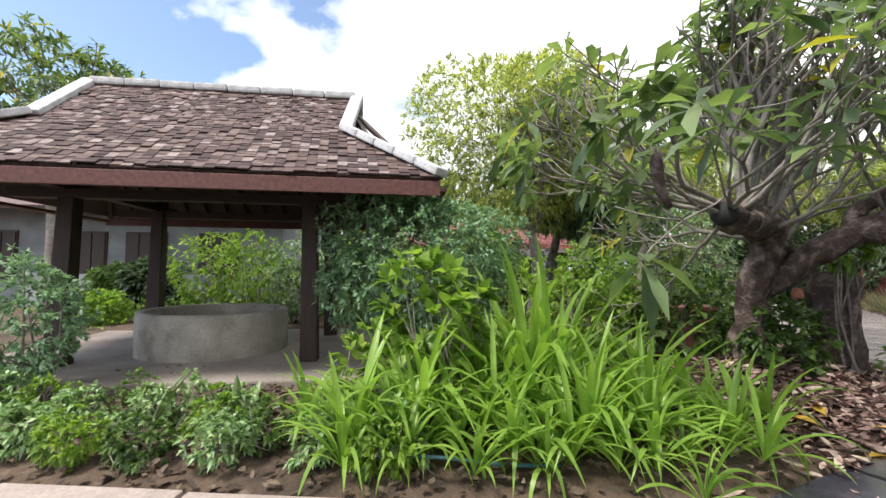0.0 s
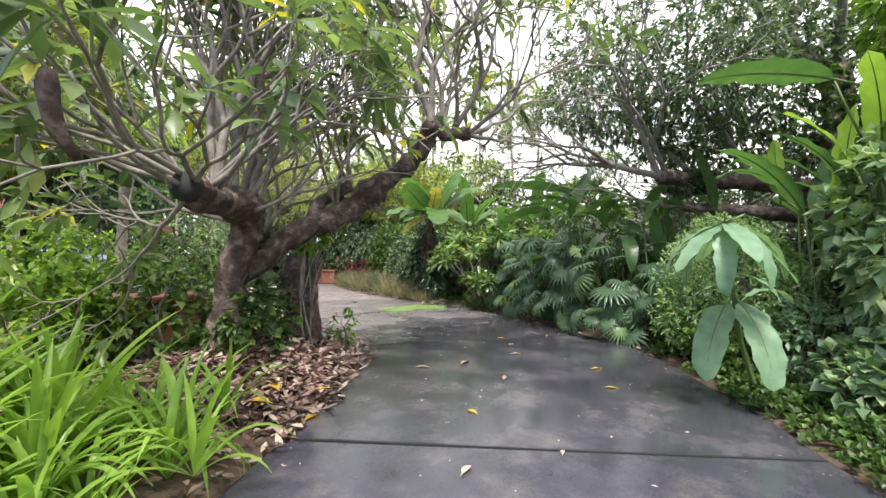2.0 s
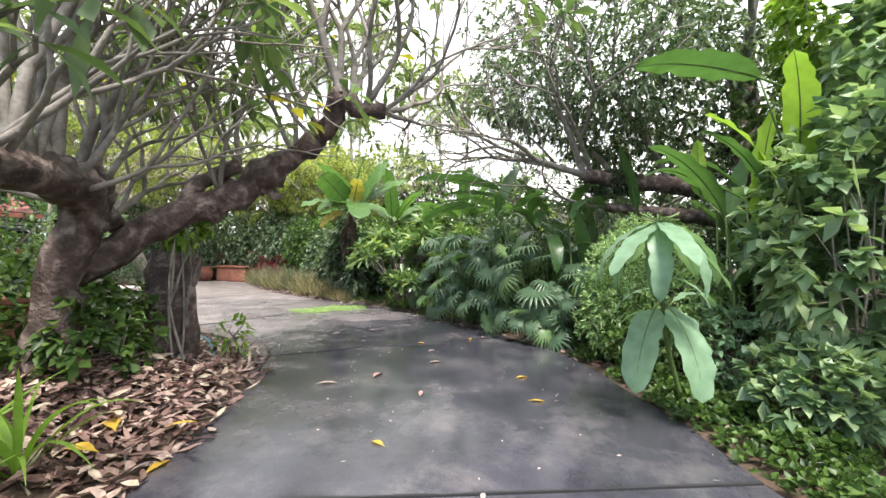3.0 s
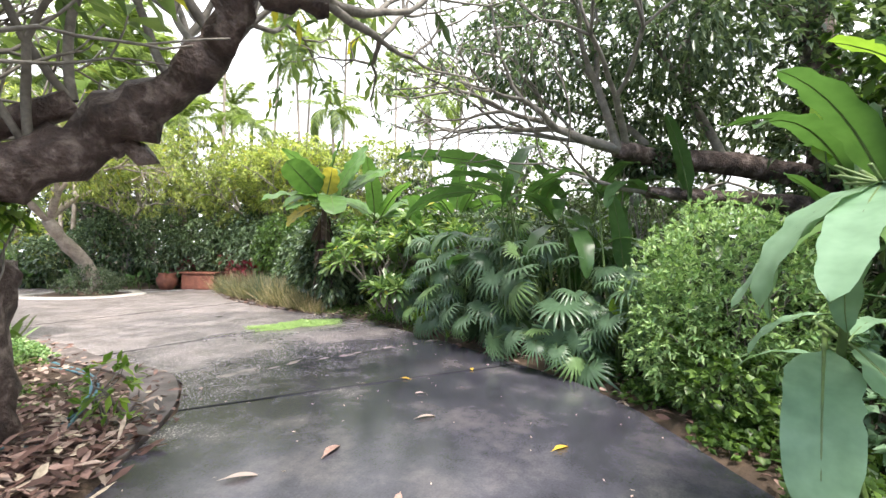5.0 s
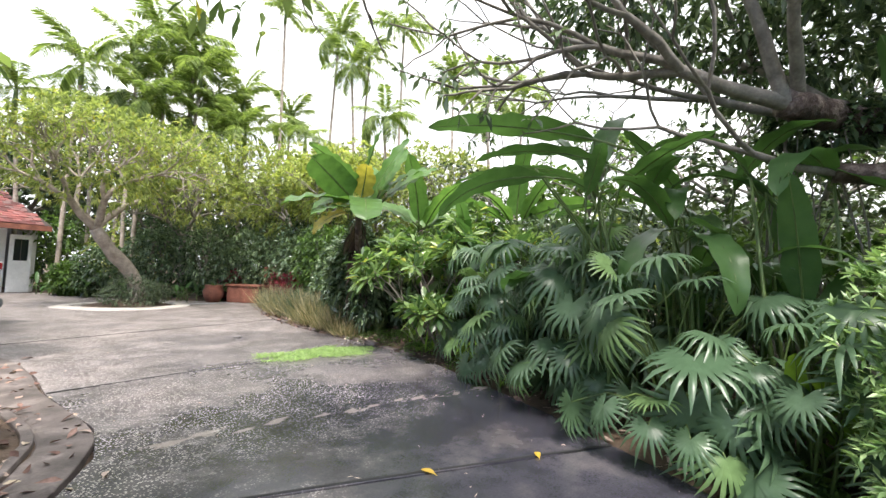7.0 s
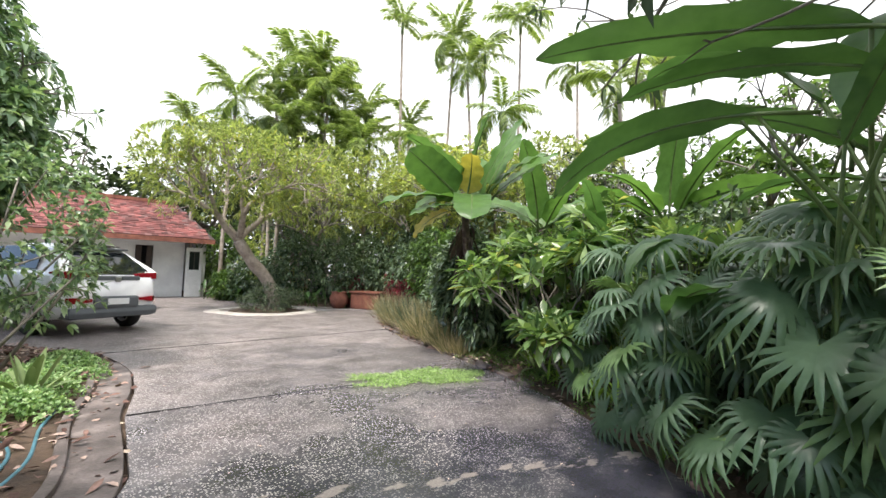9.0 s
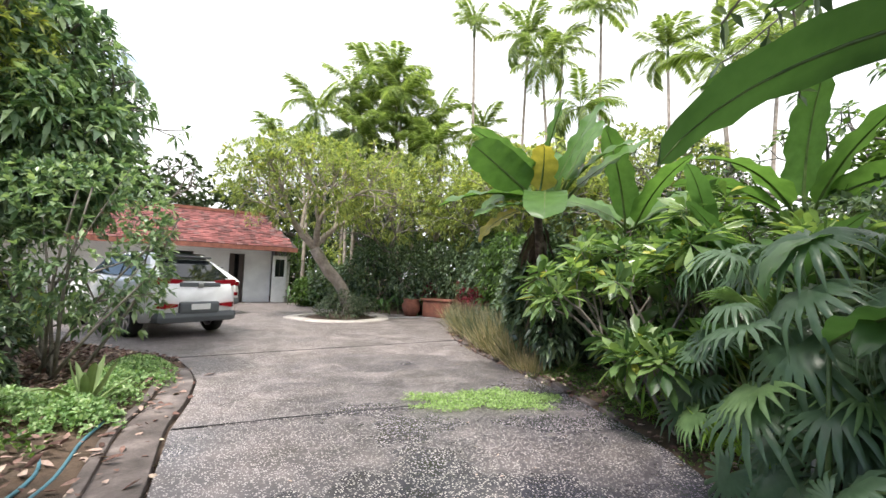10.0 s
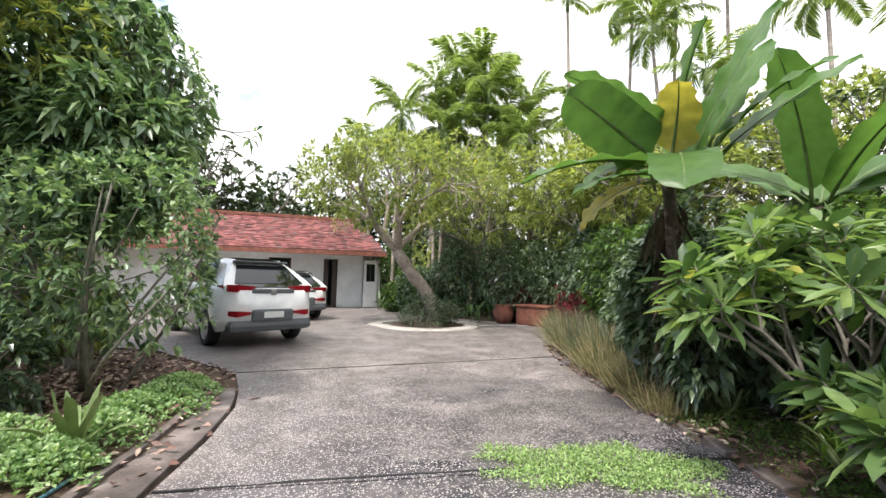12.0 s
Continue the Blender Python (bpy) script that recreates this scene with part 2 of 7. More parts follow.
M["lance"] = leaf("glossy_lance_leaf", (0.08, 0.20, 0.05), (0.28, 0.45, 0.12), (0.50, 0.48, 0.12), rough=0.27, trans=0.38, spec=0.7)
M["broad"] = leaf("drooping_leaf", (0.09, 0.22, 0.08), (0.34, 0.52, 0.21), rough=0.32, trans=0.32, spec=0.6)
M["open"] = leaf("grey_green_leaf", (0.05, 0.10, 0.04), (0.17, 0.25, 0.12), rough=0.35, trans=0.3)
M["dark"] = leaf("dark_leaf", (0.06, 0.125, 0.055), (0.185, 0.30, 0.125), rough=0.27, trans=0.28, spec=0.7)
M["mid"] = leaf("green_leaf", (0.05, 0.125, 0.022), (0.15, 0.29, 0.045), rough=0.38, trans=0.35)
M["blue"] = leaf("blue_green_leaf", (0.13, 0.29, 0.12), (0.29, 0.50, 0.24), rough=0.42, trans=0.3)
M["feather"] = leaf("feathery_blue_green_leaf", (0.14, 0.32, 0.14), (0.33, 0.55, 0.27), rough=0.42, trans=0.3)
M["soft"] = leaf("pale_shrub_leaf", (0.16, 0.36, 0.09), (0.42, 0.65, 0.24), rough=0.36, trans=0.3, spec=0.6)
M["fan"] = leaf("fan_palm_leaf", (0.045, 0.115, 0.045), (0.14, 0.27, 0.10), rough=0.34, trans=0.28, spec=0.5)
M["fan_young"] = leaf("young_fan_palm_leaf", (0.12, 0.26, 0.07), (0.24, 0.42, 0.13), rough=0.36, trans=0.35)
M["banana"] = leaf("banana_leaf", (0.07, 0.19, 0.035), (0.14, 0.29, 0.055), rough=0.36, trans=0.38)
M["banana_yellow"] = leaf("yellowing_leaf", (0.42, 0.40, 0.05), (0.50, 0.47, 0.08), rough=0.45, trans=0.4)
M["helic"] = leaf("broad_leaf", (0.045, 0.13, 0.028), (0.10, 0.23, 0.05), rough=0.32, trans=0.4, spec=0.5)
M["lime"] = leaf("lime_leaf", (0.13, 0.30, 0.03), (0.30, 0.50, 0.06), rough=0.4, trans=0.45)
M["cover"] = leaf("ground_cover_leaf", (0.19, 0.42, 0.11), (0.46, 0.69, 0.28), rough=0.45, trans=0.3)
M["red"] = leaf("red_leaf", (0.10, 0.012, 0.016), (0.22, 0.03, 0.035), rough=0.4, trans=0.3)
M["dry"] = leaf("dry_grass", (0.17, 0.22, 0.06), (0.46, 0.44, 0.22), rough=0.7, trans=0.3)
M["moss"] = leaf("duckweed_green", (0.24, 0.46, 0.10), (0.42, 0.66, 0.22), rough=0.6, trans=0.3)
M["aloe"] = leaf("succulent_leaf", (0.12, 0.22, 0.06), (0.24, 0.36, 0.12), rough=0.4, trans=0.1)
M["palm"] = leaf("palm_leaflet", (0.14, 0.25, 0.055), (0.33, 0.47, 0.13), rough=0.4, trans=0.5)
M["forest"] = leaf("forest_leaf", (0.035, 0.075, 0.025), (0.10, 0.17, 0.055), rough=0.55, trans=0.2)


def plain(name, c, rough=0.5, metal=0.0, **kw):
    m, n, l, b = nodes_of(name)
    v = coords(n, l)
    f = noise_tex(n, l, v, 6.0, 4)
    l.new(mixc(n, l, 0.25, (c[0], c[1], c[2]), ramp(n, l, f, [(0.3, tuple(x * 0.7 for x in c)), (0.7, tuple(min(1, x * 1.2) for x in c))])), b.inputs["Base Color"])
    b.inputs["Roughness"].default_value, b.inputs["Metallic"].default_value = rough, metal
    for k, val in kw.items():
        b.inputs[k.replace("_", " ")].default_value = val
    return m


M["paint"] = plain("white_car_paint", (0.86, 0.86, 0.88), 0.3, Coat_Weight=0.5)
M["cladding"] = plain("grey_plastic", (0.10, 0.11, 0.12), 0.55)
M["rubber"] = plain("tyre_rubber", (0.02, 0.02, 0.02), 0.85)
M["alloy"] = plain("alloy", (0.6, 0.6, 0.62), 0.3, 1.0)
M["glass"] = plain("tinted_glass", (0.012, 0.015, 0.018), 0.05)
M["lamp_red"] = plain("red_lens", (0.28, 0.010, 0.018), 0.15)
M["plate"] = plain("plate_white", (0.75, 0.75, 0.75), 0.5)
M["hose"] = plain("blue_hose", (0.08, 0.20, 0.26), 0.4)
# near-black: colours the slab joints, and stands in for shade in hollows
M["dark_void"] = plain("dark_joint_and_shade", (0.02, 0.02, 0.022), 0.9)
M["shutter"] = plain("dark_shutter", (0.05, 0.035, 0.03), 0.6)
M["white_pole"] = plain("white_paint", (0.72, 0.72, 0.74), 0.5)


# ---------------- mesh helpers ----------------
R = np.random.default_rng(7)


def rng(seed):
    return np.random.default_rng(seed)


def unit(a):
    return a / np.maximum(np.linalg.norm(a, axis=-1, keepdims=True), 1e-9)


class Acc:
    """Gathers vertices and faces of many pieces for one mesh."""

    def __init__(self):
        self.v, self.q, self.n = [], [], 0

    def put(self, v, faces):
        v = np.asarray(v, float).reshape(-1, 3)
        for f in faces if isinstance(faces, list) else [faces]:
            self.q.append(np.asarray(f) + self.n)
        self.v.append(v)
        self.n += len(v)

    def mesh(self, name, mats, smooth=True):
        me = bpy.data.meshes.new(name)
        v = np.concatenate(self.v)
        loops, starts, at = [], [], 0
        for f in self.q:
            loops.append(f.reshape(-1))
            k = f.shape[1]
            starts.append(at + np.arange(len(f)) * k)
            at += f.size
        loops, starts = np.concatenate(loops), np.concatenate(starts)
        me.vertices.add(len(v))
        me.vertices.foreach_set("co", v.astype(np.float32).reshape(-1))
        me.loops.add(len(loops))
        me.loops.foreach_set("vertex_index", loops.astype(np.int32))
        me.polygons.add(len(starts))
        me.polygons.foreach_set("loop_start", starts.astype(np.int32))
        if smooth:
            me.polygons.foreach_set("use_smooth", np.ones(len(starts), bool))
        me.update(calc_edges=True)
        me.validate()
        me.materials.append(mats)
        return me


def child(ob, parent, m=None):
    ob.parent = parent
    ob.matrix_basis = m if m is not None else Matrix()
    return ob


def part(name, data, material=None, parent=None, label="", m=None, smooth=False, kind=""):
    """One mesh object, from a bmesh, an Acc or a finished mesh, under a thing or part."""
    if isinstance(data, Acc):
        me = data.mesh(name, material)
    elif isinstance(data, bmesh.types.BMesh):
        me = bpy.data.meshes.new(name)
        data.to_mesh(me)
        data.free()
        me.materials.append(material)
        if smooth:
            me.polygons.foreach_set("use_smooth", np.ones(len(me.polygons), bool))
    else:
        me = data
    ob = new(name, me)
    if m is not None:
        ob.matrix_basis = m
    if parent is not None:
        ob.parent = parent
    return tagged(ob, label=label, kind=kind)


def thing(name, at=(0, 0, 0), label="", category="", group="", kind="", rz=0.0):
    ob = new(name)
    ob.empty_display_size = 0.1
    ob.matrix_basis = pose(*at, 0, 0, rz)
    return tagged(ob, label=label, category=category, group=group, kind=kind)


def box(x0, x1, y0, y1, z0, z1, bevel=0.0):
    bm = bmesh.new()
    bmesh.ops.create_cube(bm, size=1.0)
    for v in bm.verts:
        v.co = Vector(((x0 + x1) / 2 + v.co.x * (x1 - x0), (y0 + y1) / 2 + v.co.y * (y1 - y0), (z0 + z1) / 2 + v.co.z * (z1 - z0)))
    if bevel:
        bmesh.ops.bevel(bm, geom=bm.edges[:], offset=bevel, segments=2, affect="EDGES", profile=0.6)
    return bm


def prism(points, z0, z1, bevel=0.0):
    """An upright prism over a plan outline."""
    bm = bmesh.new()
    lo = [bm.verts.new((x, y, z0)) for x, y in points]
    hi = [bm.verts.new((x, y, z1)) for x, y in points]
    n = len(points)
    top = bm.faces.new(hi)
    bm.faces.new(lo[::-1])
    for i in range(n):
        bm.faces.new((lo[i], lo[(i + 1) % n], hi[(i + 1) % n], hi[i]))
    bmesh.ops.recalc_face_normals(bm, faces=bm.faces)
    if bevel:
        bmesh.ops.bevel(bm, geom=[e for e in bm.edges if top in e.link_faces], offset=bevel, segments=2, affect="EDGES", profile=0.6)
    return bm


def smooth_line(pts, n):
    """n points along a Catmull-Rom line through pts."""
    p = np.asarray(pts, float)
    p = np.concatenate([[2 * p[0] - p[1]], p, [2 * p[-1] - p[-2]]])
    t = np.linspace(0, len(p) - 3 - 1e-6, n)
    i = t.astype(int)
    u = (t - i)[:, None]
    a, b, c, d = p[i], p[i + 1], p[i + 2], p[i + 3]
    return 0.5 * ((2 * b) + (c - a) * u + (2 * a - 5 * b + 4 * c - d) * u ** 2 + (3 * b - a - 3 * c + d) * u ** 3)


def tube(acc, pts, radii, sides=6, rough=0.0, r=None, cap=True):
    p = np.asarray(pts, float)
    rad = np.broadcast_to(np.asarray(radii, float), (len(p),))
    t = unit(np.gradient(p, axis=0))
    ref = np.array([0.0, 0, 1]) if abs(t[:, 2]).mean() < 0.8 else np.array([1.0, 0, 0])
    s = unit(np.cross(t, ref))
    u = np.cross(s, t)
    ang = np.linspace(0, 2 * np.pi, sides, endpoint=False)
    rr = rad[:, None] * (1 + (rough * (r or R).uniform(-1, 1, (len(p), sides)) if rough else 0))
    v = p[:, None] + rr[..., None] * (np.cos(ang)[None, :, None] * s[:, None] + np.sin(ang)[None, :, None] * u[:, None])
    i = np.arange(len(p) - 1)[:, None] * sides
    j = np.arange(sides)[None]
    k = (j + 1) % sides
    f = np.stack([i + j, i + k, i + k + sides, i + j + sides], -1).reshape(-1, 4)
    faces = [f]
    if cap:
        faces += [np.arange(sides)[None, ::-1], (np.arange(sides) + (len(p) - 1) * sides)[None]]
    acc.put(v, faces)


SHAPES = {"oval": (0.25, 0.9, 1.0, 0.75), "lance": (0.35, 0.9, 0.85, 0.5), "strap": (0.85, 1.0, 0.85, 0.55), "obov": (0.22, 0.6, 0.95, 0.95), "blade": (1.0, 0.9, 0.7, 0.4)}


def leaves(acc, P, D, L, W, droop=0.2, fold=0.25, shape="oval", seg=3, r=None, up=None, curl=0.0):
    """Many leaves: base points P, directions D, lengths L, widths W; they bend down by droop of their length and fold along the midrib."""
    r = r or R
    P, D = np.asarray(P, float).reshape(-1, 3), unit(np.asarray(D, float).reshape(-1, 3))
    n = len(P)
    L, W = np.broadcast_to(L, (n,))[:, None], np.broadcast_to(W, (n,))[:, None]
    droop = np.broadcast_to(droop, (n,))[:, None]
    upv = np.array([0, 0, 1.0]) + r.normal(0, 0.35, (n, 3)) if up is None else np.broadcast_to(up, (n, 3))
    S = unit(np.cross(D, upv))
    N = np.cross(S, D)
    ts = np.linspace(0, 1, seg + 1)
    prof = np.interp(ts, np.linspace(0, 1, 6), (0.04, *SHAPES[shape], 0.0))
    if seg == 1:
        q = P + D * L * 0.5 - np.array([0, 0, 1.0]) * L * droop * 0.25
        v = np.stack([P, q - S * W / 2 + N * W * fold * 0.5, P + D * L - np.array([0, 0, 1.0]) * L * droop, q + S * W / 2 + N * W * fold * 0.5], 1)
        acc.put(v, np.arange(n)[:, None] * 4 + np.array([[0, 1, 2, 3]]))
        return
    rows = []
    for t, w in zip(ts, prof):
        c = P + D * L * (t - 0.12 * droop * t * t) - np.array([0, 0, 1.0]) * L * droop * t * t
        side = S * (W * w / 2)
        rise = N * (W * w / 2 * fold)
        rows += [c - side + rise, c, c + side + rise]
    v = np.stack(rows, 1)
    m = 3 * (seg + 1)
    f = []
    for a in range(seg):
        o = 3 * a
        f += [(o, o + 1, o + 4, o + 3), (o + 1, o + 2, o + 5, o + 4)]
    f = (np.arange(n)[:, None, None] * m + np.array(f)[None]).reshape(-1, 4)
    acc.put(v, f)


def sprigs(acc, C, D, per, L, W, r, droop=0.2, shape="oval", spread=0.9, seg=2, twig=0.0, fold=0.25):
    """Round each point of C, per leaves that fan out from a twig in direction D."""
    C, D = np.asarray(C), unit(np.asarray(D))
    n = len(C)
    dd = unit(np.repeat(D, per, 0) + r.normal(0, spread, (n * per, 3)) * 0.8)
    along = r.uniform(-twig, 0, (n * per, 1))
    P = np.repeat(C, per, 0) + np.repeat(D, per, 0) * along
    leaves(acc, P, dd, L * r.uniform(0.6, 1.15, n * per), W * r.uniform(0.7, 1.1, n * per), droop * r.uniform(0.3, 1.6, n * per), fold, shape, seg, r)


def blob_points(r, n, centre, radii, lumps=9, shell=0.55, ground=None):
    """Points in a lumpy crown, denser towards its outside; and the directions outwards."""
    u = unit(r.normal(0, 1, (n, 3)))
    b = unit(r.normal(0, 1, (lumps, 3)))
    k = (np.maximum(u @ b.T, 0) ** 6).max(1)
    rad = (0.68 + 0.36 * k) * (shell + (1 - shell) * r.uniform(0, 1, n) ** 0.5)
    p = np.asarray(centre) + u * rad[:, None] * np.asarray(radii)
    if ground is not None:
        keep = p[:, 2] > ground
        p, u = p[keep], u[keep]
    return p, unit(u + np.array([0, 0, 0.35]))


def shrub(name, at, radii, sprig_n, per, L, W, mat, label, category="shrub", seed=1, shape="oval", droop=0.25, stems=9, stem_mat="bark_grey", lift=None, spread=0.9, seg=2, group="", lumps=9, stem_r=0.014):
    r = rng(seed)
    base = np.array(at, float)
    rz = radii[2]
    c = np.array([0, 0, rz * 0.92 if lift is None else lift])
    ob = thing(name, at, label, category, group)
    P, D = blob_points(r, sprig_n, c, radii, lumps, ground=0.02)
    acc = Acc()
    sprigs(acc, P, D, per, L, W, r, droop, shape, spread, seg)
    part("foliage", acc, M[mat], ob)
    if stems:
        acc = Acc()
        for i in range(stems):
            q = P[r.integers(len(P))]
            s = r.normal(0, 0.1, 3) * (1, 1, 0)
            mid = (s + q) / 2 + r.normal(0, 0.08, 3)
            tube(acc, smooth_line([s, mid, q], 7), np.linspace(stem_r, stem_r * 0.35, 7), 5)
            for _ in range(3):
                q2 = P[r.integers(len(P))]
                if np.linalg.norm(q2 - q) < max(radii):
                    tube(acc, smooth_line([mid, (mid + q2) / 2 + r.normal(0, 0.05, 3), q2], 5), np.linspace(stem_r * 0.5, stem_r * 0.2, 5), 4)
        part("stem_frame", acc, M[stem_mat], ob)
    return ob


def grow(acc, r, p, d, length, rad, depth, tips, fork=2, bend=0.25, up=0.15, shrink=0.74, thin=0.66, spread=0.6, sides=6, steps=5):
    """A limb that forks again and again; the ends go to tips."""
    d = d / np.linalg.norm(d)
    pts = [p]
    for i in range(steps):
        d = d + r.normal(0, bend, 3) / steps + np.array([0, 0, up / steps])
        d /= np.linalg.norm(d)
        pts.append(pts[-1] + d * length / steps)
    tube(acc, pts, np.linspace(rad, rad * (thin + 0.12), len(pts)), sides, 0.06 if rad > 0.02 else 0, r, cap=depth == 0)
    if depth == 0:
        tips.append((pts[-1], d))
        return
    k = fork + (1 if r.random() < 0.35 else 0)
    side = unit(np.cross(d, r.normal(0, 1, 3)))
    other = np.cross(d, side)
    a0 = r.uniform(0, 6.28)
    for i in range(k):
        a = a0 + i * 2 * np.pi / k + r.normal(0, 0.3)
        nd = d + (side * math.cos(a) + other * math.sin(a)) * spread * r.uniform(0.7, 1.25)
        grow(acc, r, pts[-1], nd, length * shrink * r.uniform(0.8, 1.2), rad * thin, depth - 1, tips, fork, bend, up, shrink, thin, spread, max(4, sides - 1), max(3, steps - 1))


def whorls(acc, r, tips, per, L, W, droop=0.35, shape="obov", seg=3, flat=0.55):
    P = np.array([t[0] for t in tips])
    D = unit(np.array([t[1] for t in tips]))
    n = len(P)
    a = (np.arange(per) * 2.4)[None, :] + r.uniform(0, 6.28, (n, 1))
    s = unit(np.cross(D, np.array([0.3, 0.2, 1.0])))
    o = np.cross(D, s)
    el = np.linspace(1.0, 0.1, per)[None, :, None] * (1 - flat) * 1.6
    dd = D[:, None] * el + s[:, None] * np.cos(a)[..., None] + o[:, None] * np.sin(a)[..., None] + r.normal(0, 0.12, (n, per, 3))
    PP = (P[:, None] - D[:, None] * np.linspace(0, 0.05, per)[None, :, None]).reshape(-1, 3)
    leaves(acc, PP, dd.reshape(-1, 3), L * r.uniform(0.55, 1.1, n * per), W * r.uniform(0.7, 1.1, n * per), droop * r.uniform(0.4, 1.5, n * per), 0.3, shape, seg, r)


def inside(px, py, poly):
    c = np.zeros(np.shape(px), bool)
    n = len(poly)
    for i in range(n):
        (x1, y1), (x2, y2) = poly[i], poly[(i + 1) % n]
        if y1 != y2:
            c ^= ((y1 > py) != (y2 > py)) & (px < (x2 - x1) * (py - y1) / (y2 - y1) + x1)
    return c


# ---------------- ground, driveway, kerbs ----------------
LEFT_A = [(-14, 1.71), (0.1, 1.72), (1.0, 1.84), (1.75, 2.1), (2.72, 2.63)]
LEFT_B = [(3.45, 3.04), (4.28, 3.59), (5.19, 4.28)]
LEFT_C = [(5.67, 4.93), (5.86, 5.5), (5.93, 6.8)]
LEFT_D = [(6.06, 7.6), (6.12, 8.5), (6.05, 9.2), (5.87, 10.1)]
LEFT_E = [(5.2, 11.0), (4.3, 12.2), (2.5, 13.2), (0.0, 13.5), (0.0, 22.8)]
RIGHT_A = [(4.5, -0.25), (3.2, -0.9), (0, -1.9), (-14, -2.2)]
RIGHT_B = [(7.95, 2.25), (7.4, 1.45), (6.8, 0.95), (6.0, 0.5), (5.3, 0.07)]
RIGHT_C = [(9.93, 6.3), (9.5, 4.9), (8.85, 3.72), (8.35, 2.85)]
RIGHT_D = [(10.95, 10.4), (10.45, 8.8), (10.2, 7.6)]
RIGHT_E = [(9.7, 22.8), (10.7, 18.6), (12.6, 16.2), (13.6, 15.0), (12.3, 12.9), (11.5, 11.6)]
DRIVE = LEFT_A + LEFT_B + LEFT_C + LEFT_D + LEFT_E + RIGHT_E + RIGHT_D + RIGHT_C + RIGHT_B + RIGHT_A
ISLAND = (10.0, 15.6)


def edge_distance(px, py, poly):
    d = np.full(np.shape(px), 99.0)
    for i in range(len(poly)):
        a, b = np.array(poly[i], float), np.array(poly[(i + 1) % len(poly)], float)
        e = b - a
        t = np.clip(((px - a[0]) * e[0] + (py - a[1]) * e[1]) / (e @ e), 0, 1)
        d = np.minimum(d, np.hypot(px - a[0] - t * e[0], py - a[1] - t * e[1]))
    return d


def ground_height(px, py):
    px, py = np.asarray(px, float), np.asarray(py, float)
    ins = inside(px, py, DRIVE)
    d = edge_distance(px, py, DRIVE)
    h = -0.02 + 0.10 * np.clip(d / 0.7, 0, 1) + 0.03 * np.sin(px * 2.1 + 1) * np.sin(py * 1.7) * np.clip(d, 0, 1)
    h = h + 0.22 * np.exp(-(((px - 3.3) / 0.95) ** 2 + ((py - 4.0) / 0.65) ** 2))
    return np.where(ins, -0.06, h)


xs = np.concatenate([[-900, -300, -120, -60, -35, -22], np.arange(-15, 19.01, 0.22), [22, 30, 45, 70, 130, 300, 900]])
ys = np.concatenate([[-900, -300, -100, -40, -18], np.arange(-9, 27.01, 0.22), [32, 40, 60, 110, 300, 900]])
GX, GY = np.meshgrid(xs, ys)
ga = Acc()
_i = np.arange(len(ys) - 1)[:, None] * len(xs)
_j = np.arange(len(xs) - 1)[None]
ga.put(np.stack([GX, GY, ground_height(GX, GY)], -1), np.stack([_i + _j, _i + _j + 1, _i + _j + 1 + len(xs), _i + _j + len(xs)], -1).reshape(-1, 4))
tagged(part("ground", ga, M["soil"]), kind="structure", label="bare brown garden soil with fallen leaves")

drive = thing("driveway", label="worn washed concrete driveway, dark and damp in places", kind="structure")
G = 0.014
for poly in (LEFT_A + RIGHT_A, [LEFT_A[-1]] + LEFT_B + RIGHT_B + [RIGHT_A[0]], [LEFT_B[-1]] + LEFT_C + RIGHT_C + [RIGHT_B[0]],
             [LEFT_C[-1]] + LEFT_D + RIGHT_D + [RIGHT_C[0]], [LEFT_D[-1]] + LEFT_E + RIGHT_E + [RIGHT_D[0]]):
    c = np.mean(poly, 0)
    p = [(x + (c[0] - x) / np.hypot(*(c - (x, y))) * G, y + (c[1] - y) / np.hypot(*(c - (x, y))) * G) for x, y in poly]
    part("slab", prism(p, -0.12, 0.0, 0.006), M["drive"], drive)


def strip(pts, width, z0, z1, wob=0.0, seed=0):
    """A bevelled strip that runs along a line on its left-hand side."""
    r = rng(seed)
    p = smooth_line([(x, y, 0) for x, y in pts], max(8, 5 * len(pts)))[:, :2]
    t = unit(np.gradient(p, axis=0))
    nrm = np.stack([-t[:, 1], t[:, 0]], 1)
    w = width + r.normal(0, wob, (len(p), 1))
    inner = p + nrm * w
    return prism([tuple(q) for q in p] + [tuple(q) for q in inner[::-1]], z0, z1, 0.012 if width > 0.05 else 0.0)


for k, pts in enumerate((((2.73, 2.62), (3.2, 1.86), (3.62, 1.17), (4.49, -0.24)), ((5.20, 4.27), (6.1, 3.63), (7.0, 2.97), (7.93, 2.27)), ((5.95, 6.80), (7.2, 6.68), (8.6, 6.50), (9.92, 6.31)), ((5.90, 10.1), (7.5, 10.2), (9.2, 10.28), (10.93, 10.4)))):
    part("joint", strip(pts, 0.020, -0.02, 0.004, 0.005, k), M["dark_void"], drive, "dark open joint between the slabs")

gut = thing("kerb_strip", label="worn tan concrete gutter strip along the bed", kind="structure")
part("kerb", strip([(4.45, 3.72), (5.17, 4.30), (5.65, 4.95), (5.84, 5.5), (5.91, 6.8), (6.04, 7.6), (6.10, 8.5), (6.03, 9.2)], 0.30, -0.08, 0.025, 0.006), M["kerb"], gut)
part("kerb", strip([(4.27, 3.9), (4.95, 4.45), (5.36, 5.05), (5.56, 5.6), (5.60, 6.8), (5.73, 7.6), (5.78, 8.5), (5.72, 9.2)], 0.07, -0.08, 0.06, 0.004), M["kerb"], gut)
kw = thing("garden_kerb", label="low pinkish concrete kerb along the bed", kind="structure")
